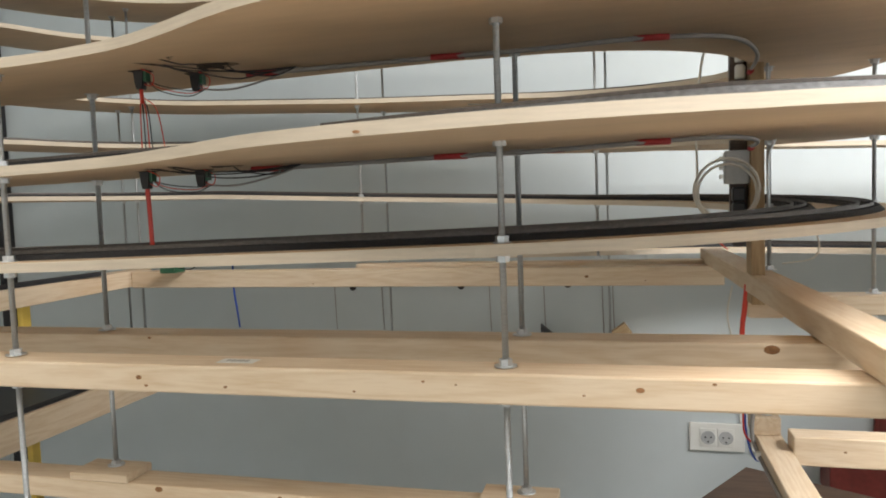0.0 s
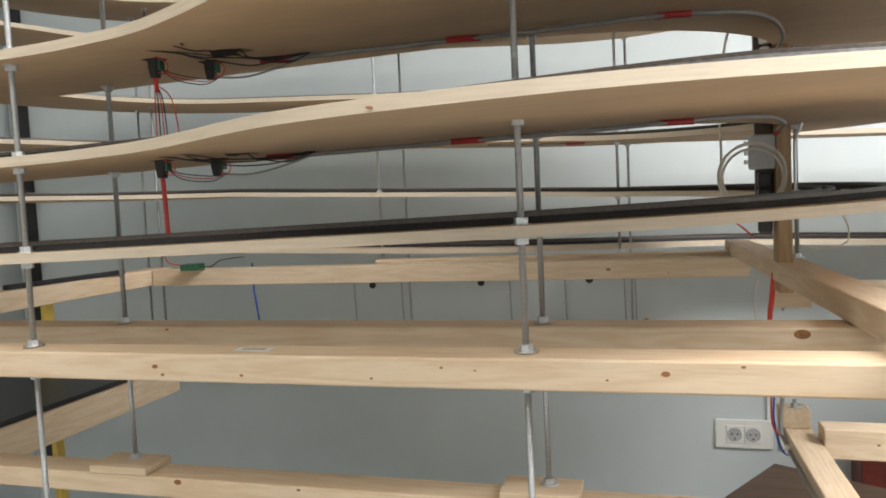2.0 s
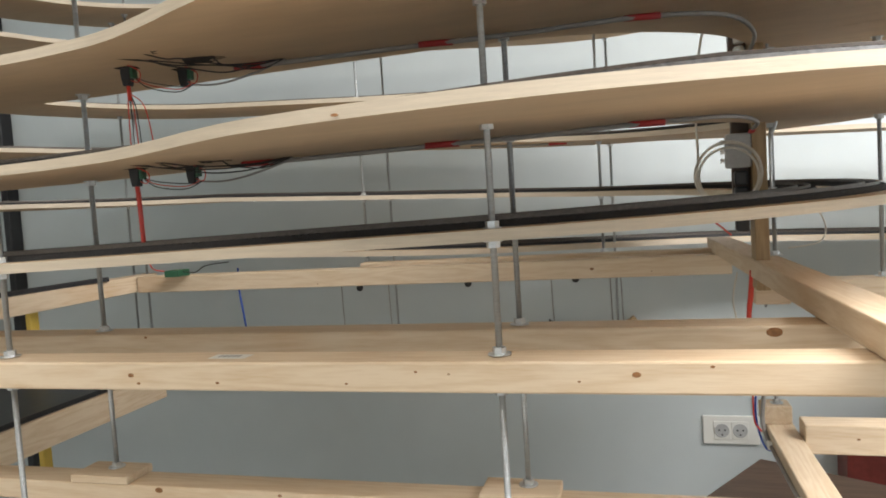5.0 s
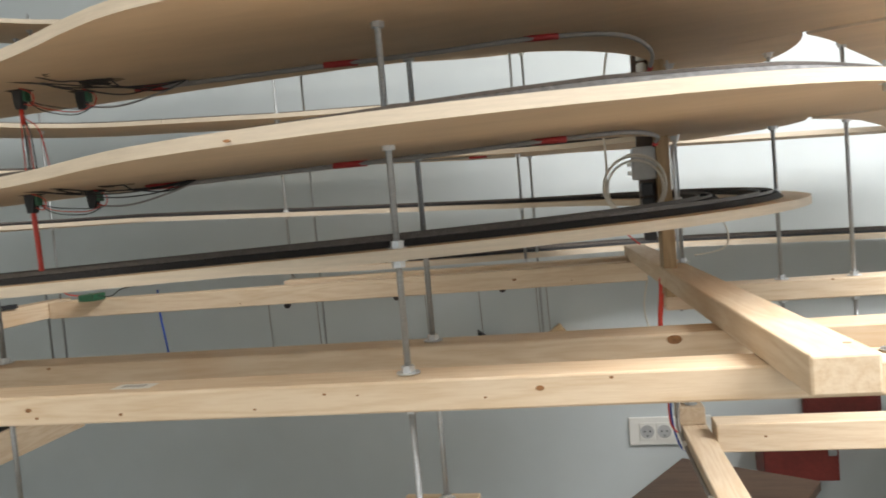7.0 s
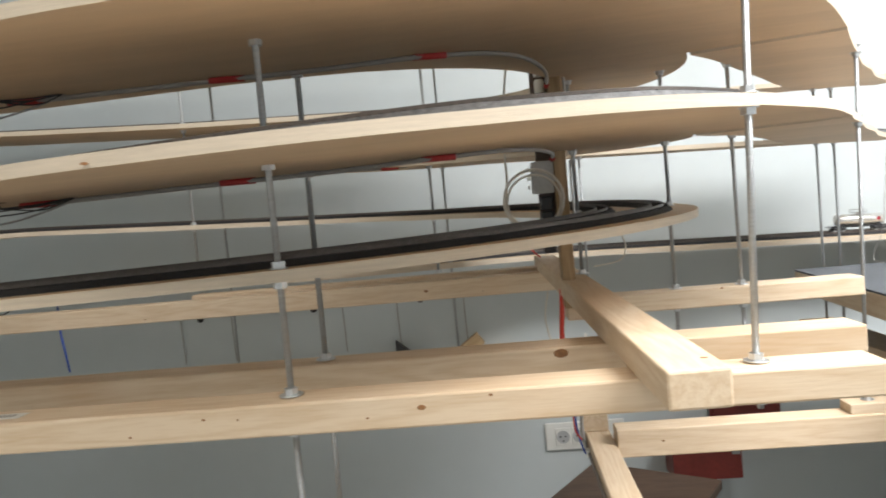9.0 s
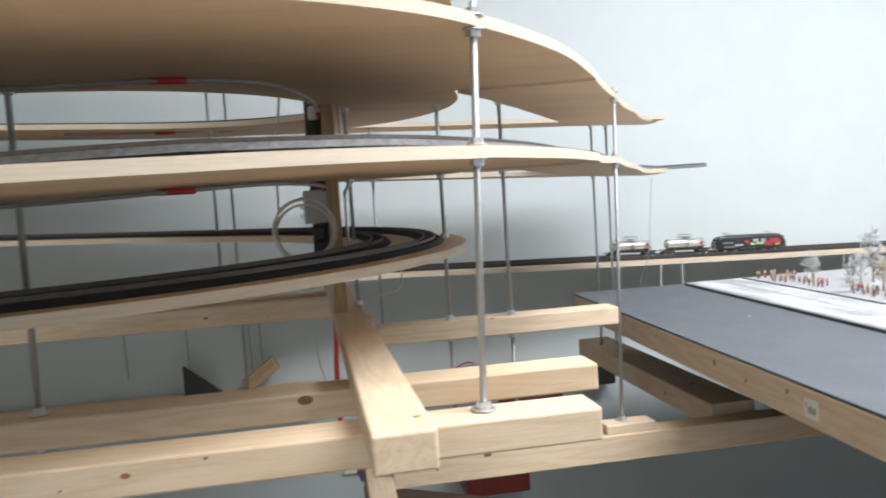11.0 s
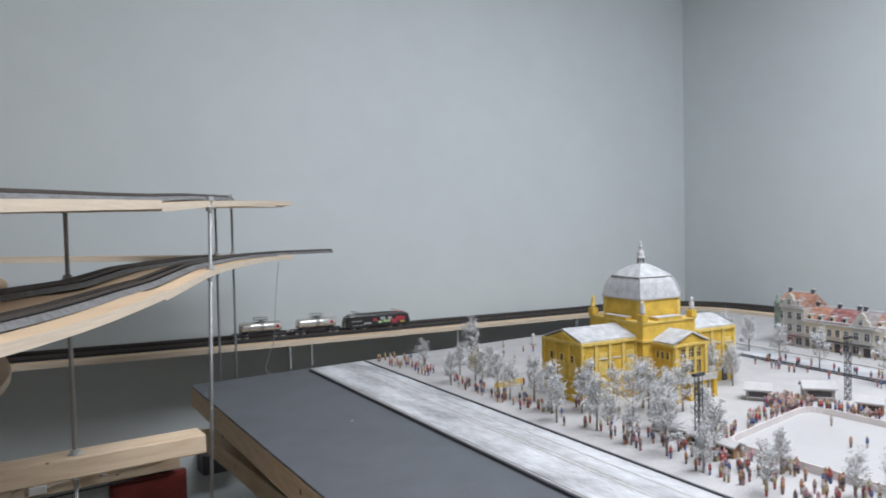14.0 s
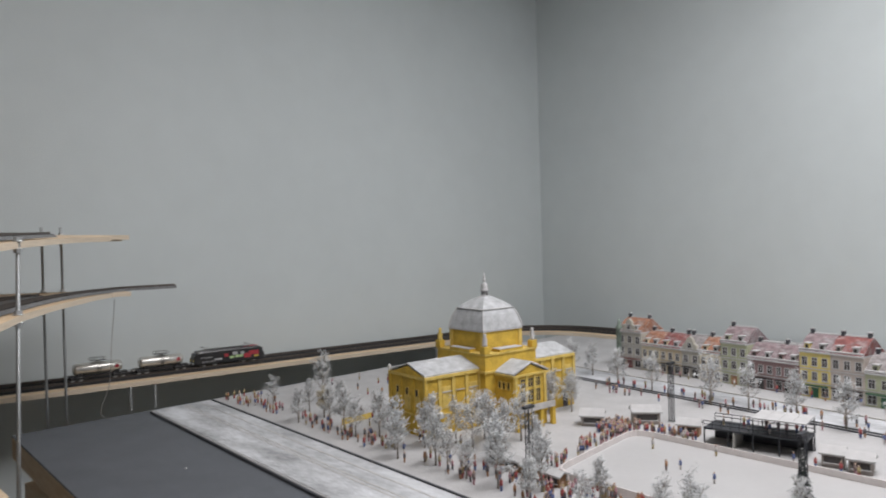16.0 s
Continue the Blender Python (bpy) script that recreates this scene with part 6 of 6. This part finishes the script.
def tree(seed, h, spread, mat, narrow=False):
    rnd = random.Random(seed)
    t = thing("frosted_tree", "frost-white leafless model tree in the snow", "model tree", "frosted trees")
    bm = bmesh.new()
    cyl(bm, 0, 0, 0, h * 0.55, 0.0022, 7, 0.0012)
    tips = []
    for k in range(17):
        z = h * (0.22 + 0.52 * k / 17)
        a = k * 2.4 + rnd.uniform(-0.4, 0.4)
        L = spread * 0.86 * (0.5 + 0.6 * rnd.random()) * (1.0 - 0.5 * k / 17)
        up = h * (0.12 + 0.16 * rnd.random())
        e = (L * math.cos(a), L * math.sin(a), z + up)
        tube(bm, [(0, 0, z), (e[0] * 0.55, e[1] * 0.55, z + up * 0.4), e], 0.0006, 4)
        tips += [e, (e[0] * 0.6, e[1] * 0.6, z + up * 0.55), (e[0] * 0.8, e[1] * 0.8, z + up * 0.75)]
        b = a + rnd.choice((-0.8, 0.8))
        g = (e[0] * 0.5 + L * 0.55 * math.cos(b), e[1] * 0.5 + L * 0.55 * math.sin(b), z + up * (0.6 + 0.6 * rnd.random()))
        tube(bm, [(e[0] * 0.5, e[1] * 0.5, z + up * 0.36), g], 0.0004, 4)
        tips.append(g)
    tips += [(0, 0, h * 0.9), (0, 0, h * 0.78), (spread * 0.15, 0, h * 0.99)]
    part("trunk", bm, M_BARK, t)
    verts, faces = [], []
    for e in tips:
        lump = rnd.uniform(0.3, 1.5)
        for _ in range(int(10 * lump)):
            c = Vector(e) + Vector((rnd.gauss(0, 1), rnd.gauss(0, 1), rnd.gauss(0, 0.8))) * spread * 0.13 * (0.6 + 0.4 * lump)
            d = (Vector((rnd.gauss(0, 1), rnd.gauss(0, 1), rnd.gauss(0.35, 0.8))).normalized() + Vector((c.x, c.y, 0.01)).normalized() * 0.6).normalized()
            L, w = rnd.uniform(0.004, 0.013), rnd.uniform(0.0004, 0.0011)
            s = d.cross(Vector((rnd.gauss(0, 1), rnd.gauss(0, 1), rnd.gauss(0, 1)))).normalized()
            q = d.cross(s)
            i = len(verts)
            verts += [c - d * L * 0.5, c + s * w, c - s * w * 0.5 + q * w, c - s * w * 0.5 - q * w, c + d * L * 0.5]
            faces += [(i, i + 2, i + 1), (i, i + 3, i + 2), (i, i + 1, i + 3), (i + 4, i + 1, i + 2), (i + 4, i + 2, i + 3), (i + 4, i + 3, i + 1)]
    me = bpy.data.meshes.new("crown")
    me.from_pydata([tuple(v) for v in verts], [], faces)
    me.materials.append(mat)
    cr = new("crown", me)
    cr.parent = t
    return t


protos = [tree(1, 0.118, 0.030, M_FROST), tree(2, 0.095, 0.026, M_FROST), tree(3, 0.075, 0.024, M_FROSTTAN), tree(4, 0.105, 0.034, M_FROST)]
tagged(protos[2], "frosted tan leafless model tree in the snow")
TREES = [(0, 1.60, 1.72, 1.12), (2, 1.51, 1.585, 0.95), (1, 1.565, 1.60, 0.8), (1, 1.475, 1.46, 0.95), (1, 1.49, 1.36, 1.0), (1, 1.455, 1.27, 1.05), (1, 1.52, 1.235, 1.05), (3, 1.60, 1.16, 1.0),
         (3, 1.655, 1.125, 1.0), (1, 1.62, 1.19, 1.0), (0, 1.475, 1.03, 0.95), (1, 1.44, 1.14, 1.0), (1, 1.56, 1.01, 0.9), (1, 1.86, 1.215, 1.0), (3, 1.90, 1.235, 0.9), (1, 1.93, 1.26, 1.0), (1, 1.96, 1.30, 1.1),
         (0, 2.26, 1.44, 0.95), (1, 2.30, 1.40, 1.0), (1, 2.21, 1.26, 1.05), (0, 2.20, 1.155, 0.9), (3, 2.165, 0.985, 1.15), (0, 2.17, 0.90, 0.95), (1, 2.15, 0.79, 1.1), (1, 2.13, 0.69, 1.1), (0, 2.12, 0.60, 0.9),
         (1, 1.485, 0.83, 0.7), (3, 1.47, 0.72, 0.65), (3, 1.60, 0.585, 0.6), (1, 1.46, 0.92, 1.0), (0, 1.44, 0.66, 0.8), (1, 1.425, 0.98, 1.0), (1, 1.42, 1.22, 0.9), (3, 1.545, 1.15, 1.05), (1, 1.59, 1.11, 1.0), (1, 1.50, 1.235, 0.9), (1, 1.445, 1.59, 0.8), (1, 1.48, 1.52, 0.9), (3, 1.46, 1.40, 0.8), (0, 1.43, 1.10, 0.75), (3, 1.425, 1.05, 0.7), (1, 1.53, 1.08, 0.8), (0, 1.56, 1.21, 0.8), (1, 1.52, 1.66, 0.8), (3, 1.50, 1.79, 0.7), (1, 1.405, 0.90, 0.75), (3, 1.40, 0.80, 0.7), (1, 1.95, 1.22, 0.9), (0, 1.91, 1.19, 0.8), (1, 2.00, 1.27, 0.85)]
rnd = random.Random(5)
used = set()
for k, x, y, s in TREES:
    m = pose(x, y, GROUND, 0, 0, rnd.uniform(0, 360)) @ Matrix.Scale(s, 4)
    if k not in used:
        used.add(k)
        protos[k].matrix_world = m
    else:
        c = copy_thing(protos[k], m)
        c.scale = (s, s, s)

# ---- skating rink with its barrier, huts and stage ----


def rink_line():
    """Rounded outline of the ice."""
    cs = ((1.530, 0.952), (1.836, 0.985), (1.798, 0.20), (1.500, 0.25))
    res = []
    R = 0.045
    for i, c in enumerate(cs):
        p, q = Vector(cs[i - 1]), Vector(cs[(i + 1) % 4])
        c = Vector(c)
        a, b = (p - c).normalized(), (q - c).normalized()
        for k in range(7):
            u = k / 6
            res.append(tuple(c + a * R * (1 - u) ** 2 + b * R * u ** 2))
    return res


rk = rink_line()
slab("rink_ice", rk, GROUND + 0.0002, GROUND + 0.0018, M_ICE, "smooth white ice of the skating rink", "ice")
bar = thing("rink_barrier", "pale low barrier round the skating rink", "barrier")
n = len(rk)
for i in range(n):
    a, b = Vector(rk[i]), Vector(rk[(i + 1) % n])
    d = (b - a)
    segs = max(1, int(d.length / 0.05))
    for s in range(segs):
        p, q = a + d * s / segs, a + d * (s + 1) / segs
        m = pose((p.x + q.x) / 2, (p.y + q.y) / 2, GROUND + 0.0002, 0, 0, math.degrees(math.atan2(d.y, d.x)))
        bm = bmesh.new(); box(bm, -(q - p).length / 2, (q - p).length / 2, -0.0012, 0.0012, 0, 0.0125, m)
        part("barrier_panel", bm, M_BARRIER, bar)


def hut(w, d, h, mat, label, open_front=True, turn=0.0, x=0, y=0):
    t = thing("market_hut", label, "model hut", "market huts")
    block("wall", -w / 2, w / 2, 0, d, 0, h, mat, t)
    if open_front:
        op = block("counter_opening", -w * 0.38, w * 0.38, -0.0012, -0.0001, h * 0.42, h * 0.86, M_WINDOW, t)
        block("counter", -w * 0.42, w * 0.42, -0.004, -0.0013, h * 0.36, h * 0.41, M_SNOWTRIM, op)
    gable("roof", -w / 2, w / 2, 0, d, h + 0.0002, d * 0.34, "x", M_SNOWTRIM, t, 0.004, 0.003)
    pediment(-w / 2, -w / 2 + 0.002, 0.001, d - 0.001, h, d * 0.32, "x", mat, t)
    pediment(w / 2 - 0.002, w / 2, 0.001, d - 0.001, h, d * 0.32, "x", mat, t)
    t.matrix_world = pose(x, y, GROUND, 0, 0, turn)
    return t


hut(0.045, 0.035, 0.020, M_HUT, "small grey snow-roofed hut by the rink", True, -60, 1.832, 1.082)
hut(0.055, 0.035, 0.024, M_HUT, "grey timber stall with two arched openings", True, -50, 1.918, 1.005)
hut(0.040, 0.030, 0.020, M_HUTBROWN, "brown timber stall under snow", True, -72, 1.892, 0.900)
hut(0.033, 0.030, 0.021, M_HUT, "grey open-fronted kiosk under snow", True, -80, 1.868, 0.632)
hut(0.035, 0.030, 0.021, M_HUT, "grey kiosk with a snowy roof beside the ice", True, -80, 1.862, 0.588)
for k, (x, y) in enumerate(((1.512, 1.065), (1.505, 1.02), (1.498, 0.975), (1.490, 0.925))):
    hut(0.034, 0.020, 0.016, M_HUTBROWN, "brown market stall with a snow-covered roof", True, -94 + 4 * (k % 3), x, y)

st = thing("open_stage", "dark two-storey viewing stage with an awning", "model stage")
block("deck", 0, 0.205, 0, 0.075, 0.030, 0.033, M_STAGE, st)
block("back_panel", 0.004, 0.201, 0.068, 0.074, 0.001, 0.0298, M_STAGE, st)
for x in (0.001, 0.0505, 0.1015, 0.1525, 0.2035):
    for y in (0.001, 0.0735):
        bm = bmesh.new(); box(bm, x - 0.0013, x + 0.0013, y - 0.0013, y + 0.0013, 0, 0.0298)
        part("post", bm, M_STAGE, st)
        if x > 0.09:
            bm = bmesh.new(); box(bm, x - 0.001, x + 0.001, y - 0.001, y + 0.001, 0.0332, 0.0598)
            part("awning_post", bm, M_STAGE, st)
for y in (0.0, 0.0745):
    bm = bmesh.new()
    for z in (0.040, 0.046):
        tube(bm, [(0, y, z), (0.205, y, z)], 0.0007, 5)
    for k in range(12):
        cyl(bm, 0.205 * k / 11, y, 0.0332, 0.046, 0.0006, 5)
    part("railing", bm, M_STAGE, st)
block("partition", 0.06, 0.063, 0.002, 0.066, 0.001, 0.0298, M_STONE, st)
for k in range(4):
    block("awning_panel", 0.100 + k * 0.0262, 0.1255 + k * 0.0262, -0.003, 0.078, 0.060, 0.0625, M_SNOWTRIM, st)
st.matrix_world = pose(1.856, 0.850, GROUND, 0, 0, -82) @ Matrix.Diagonal((0.86, 0.9, 1.02, 1))


def mast(x, y, h):
    t = thing("lattice_mast", "dark lattice floodlight mast over the square", "lattice mast", "lattice masts", at=(x, y, GROUND))
    r = 0.0042
    for sx in (-1, 1):
        for sy in (-1, 1):
            bm = bmesh.new(); tube(bm, [(sx * r, sy * r, 0), (sx * r, sy * r, h)], 0.0008, 5)
            part("leg", bm, M_STAGE, t)
    bm = bmesh.new()
    k = 0
    z = 0.0
    while z + 0.009 < h:
        for a, b in (((-r, -r), (r, -r)), ((r, -r), (r, r)), ((r, r), (-r, r)), ((-r, r), (-r, -r))):
            if k % 2:
                a, b = b, a
            tube(bm, [(*a, z), (*b, z + 0.009)], 0.0005, 4)
        z += 0.009
        k += 1
    tagged(part("bracing", bm, M_STAGE, t), kind="stuff")
    bm = bmesh.new(); box(bm, -0.013, 0.013, -0.004, 0.004, h + 0.0002, h + 0.005); bevelled(bm, 0.0008, 1)
    part("lamp_head", bm, M_STAGE, t)


mast(1.972, 0.978, 0.122)
mast(1.498, 0.975, 0.115)
mast(1.650, 0.600, 0.105)

# ---- small plain figures ----
FIG_COLOURS = [(0.34, 0.07, 0.07), (0.10, 0.13, 0.27), (0.36, 0.19, 0.10), (0.10, 0.09, 0.10), (0.46, 0.43, 0.42), (0.38, 0.31, 0.17), (0.40, 0.22, 0.25), (0.20, 0.15, 0.14)]
M_SKINTONE = paint("bare_plastic", (0.42, 0.30, 0.24))
fig_meshes = []
for i, c in enumerate(FIG_COLOURS):
    m1 = paint("figure_paint", c)
    m2 = paint("figure_trousers", FIG_COLOURS[(i * 3 + 1) % 8])
    bm = bmesh.new()
    cyl(bm, 0, 0, 0, 0.0085, 0.0017, 6, 0.0022)
    for f in bm.faces:
        f.material_index = 1
    b0 = len(bm.faces)
    cyl(bm, 0, 0, 0.0085, 0.0155, 0.0025, 7, 0.0026)
    cyl(bm, 0, 0, 0.0155, 0.0172, 0.0026, 7, 0.0011)
    b1 = len(bm.faces)
    lathe(bm, 0, 0, 0.0168, [(0.0008, 0), (0.0015, 0.0010), (0.0015, 0.0022), (0.0007, 0.0032)], 7)
    bm.faces.ensure_lookup_table()
    for f in list(bm.faces)[b1:]:
        f.material_index = 2
    fig_meshes.append(mesh_of("figurine", bm, [m1, m2, M_SKINTONE]))


def figure(x, y):
    i = rnd.randrange(8)
    o = new("figurine", fig_meshes[i])
    s = rnd.uniform(0.9, 1.1)
    o.matrix_world = pose(x, y, GROUND + 0.0002, 0, 0, rnd.uniform(0, 360)) @ Matrix.Scale(s, 4)
    tagged(o, "tiny painted figurine standing in the snow", "figurine", "figurines")


def crowd(n, x0, x1, y0, y1, lean=0.0):
    for _ in range(n):
        y = rnd.uniform(y0, y1)
        figure(rnd.uniform(x0, x1) + lean * (y - y0), y)


def far_crowd(n, x0, x1, y0, y1, lean, label="tiny painted figurines strung along the far street"):
    """Figures too far off to pick apart, joined into one mesh."""
    bm = bmesh.new()
    for _ in range(n):
        y = rnd.uniform(y0, y1)
        i = rnd.randrange(8)
        b0 = len(bm.faces)
        v0 = len(bm.verts)
        bm.from_mesh(fig_meshes[i])
        bm.verts.ensure_lookup_table()
        bm.faces.ensure_lookup_table()
        m = pose(rnd.uniform(x0, x1) + lean * (y - y0), y, GROUND + 0.0012)
        for v in bm.verts[v0:]:
            v.co = m @ v.co
        for f in bm.faces[b0:]:
            f.material_index += 3 * i
    o = new("figurine_crowd", mesh_of("figurine_crowd", bm, [m for f in fig_meshes for m in f.materials]))
    tagged(o, label, "figurines", kind="stuff")


crowd(26, 1.445, 1.53, 1.80, 1.95)
crowd(10, 1.44, 1.50, 1.62, 1.80, 0.06)
crowd(56, 1.41, 1.465, 1.15, 1.62, 0.07)
crowd(96, 1.385, 1.46, 0.70, 1.15, 0.08)
crowd(14, 1.50, 1.58, 1.18, 1.55, 0.1)
far_crowd(78, 1.80, 1.885, 0.995, 1.06, 0.0, "tiny painted figurines crowding round the rink barrier")
far_crowd(26, 1.848, 1.885, 0.875, 0.985, 0.0, "tiny painted figurines crowding round the rink barrier")
far_crowd(14, 1.56, 1.66, 0.972, 0.992, 0.0, "tiny painted figurines crowding round the rink barrier")
far_crowd(34, 1.68, 1.81, 0.992, 1.020, 0.0, "tiny painted figurines crowding round the rink barrier")
crowd(60, 1.470, 1.512, 0.62, 0.94, 0.04)
far_crowd(44, 2.13, 2.19, 0.60, 1.30, 0.08)
far_crowd(26, 2.06, 2.09, 0.55, 1.30, 0.10)
far_crowd(16, 2.34, 2.36, 0.70, 1.40, 0.13)
crowd(8, 1.70, 1.95, 1.60, 1.90)
crowd(6, 1.84, 1.85, 0.56, 0.70)
for u, v in ((0.07, 0.05), (0.085, 0.03), (0.115, 0.05), (0.13, 0.02), (0.14, 0.05), (0.16, 0.03), (0.175, 0.05), (0.19, 0.02), (0.03, 0.04)):
    p = st.matrix_world @ Vector((u, v, 0))
    figure(p.x, p.y)
    scene.collection.objects[-1].location.z = GROUND + 0.0332
bm = bmesh.new(); lathe(bm, 1.93, 1.86, GROUND, [(0.008, 0), (0.008, 0.006), (0.005, 0.008), (0.004, 0.022), (0.0055, 0.028), (0.002, 0.036)], 12)
one("stone_statue", bm, M_STONE, "small grey stone statue on a pedestal", "statue")
bm = bmesh.new(); box(bm, 1.50, 1.58, 1.50, 1.503, GROUND, GROUND + 0.012)
one("garden_wall", bm, M_YELLOWLIGHT, "low ochre garden wall beside the hall", "garden wall")

# ---- skaters on the ice and a snow-laden conifer by the barrier ----
for x, y in ((1.673, 0.826), (1.691, 0.810), (1.663, 0.738), (1.768, 0.905), (1.80, 0.80)):
    figure(x, y)
    o = scene.collection.objects[-1]
    o.location.z = GROUND + 0.002
    tagged(o, "tiny painted skater figurine on the ice")


def conifer(x, y, h, r):
    rn = random.Random(12)
    t = thing("conifer", "dark green model fir laden with snow", "model tree", at=(x, y, GROUND))
    bm = bmesh.new(); cyl(bm, 0, 0, 0, h * 0.95, 0.003, 7, 0.0006)
    part("trunk", bm, M_BARK, t)
    for name, mat, lift in (("needles", M_FIR, 0.0), ("snow_load", M_SNOWTRIM, 0.0016)):
        vs, fs = [], []
        for k in range(170):
            u = rn.random() ** 0.8
            z = h * (0.12 + 0.86 * u)
            a = rn.uniform(0, 6.283)
            L = r * (1.02 - u) * rn.uniform(0.7, 1.1)
            w = 0.0016 + L * 0.22 * (0.8 if lift else 1.0)
            ca, sa = math.cos(a), math.sin(a)
            if lift:
                z += lift
                L *= 0.93
            i = len(vs)
            vs += [(0, 0, z + 0.002), (ca * L * 0.6 - sa * w, sa * L * 0.6 + ca * w, z - L * 0.20), (ca * L, sa * L, z - L * 0.42), (ca * L * 0.6 + sa * w, sa * L * 0.6 - ca * w, z - L * 0.20), (ca * L * 0.55, sa * L * 0.55, z - L * 0.04)]
            fs += [(i, i + 4, i + 1), (i + 1, i + 4, i + 2), (i + 2, i + 4, i + 3), (i + 3, i + 4, i), (i, i + 1, i + 2, i + 3)]
        me = bpy.data.meshes.new(name)
        me.from_pydata(vs, [], fs)
        me.materials.append(mat)
        o = new(name, me)
        o.parent = t


M_FIR = material("fir_needles", (0.035, 0.05, 0.04), 0.8, 0, 200, 0.3)
conifer(1.69, 0.615, 0.075, 0.017)
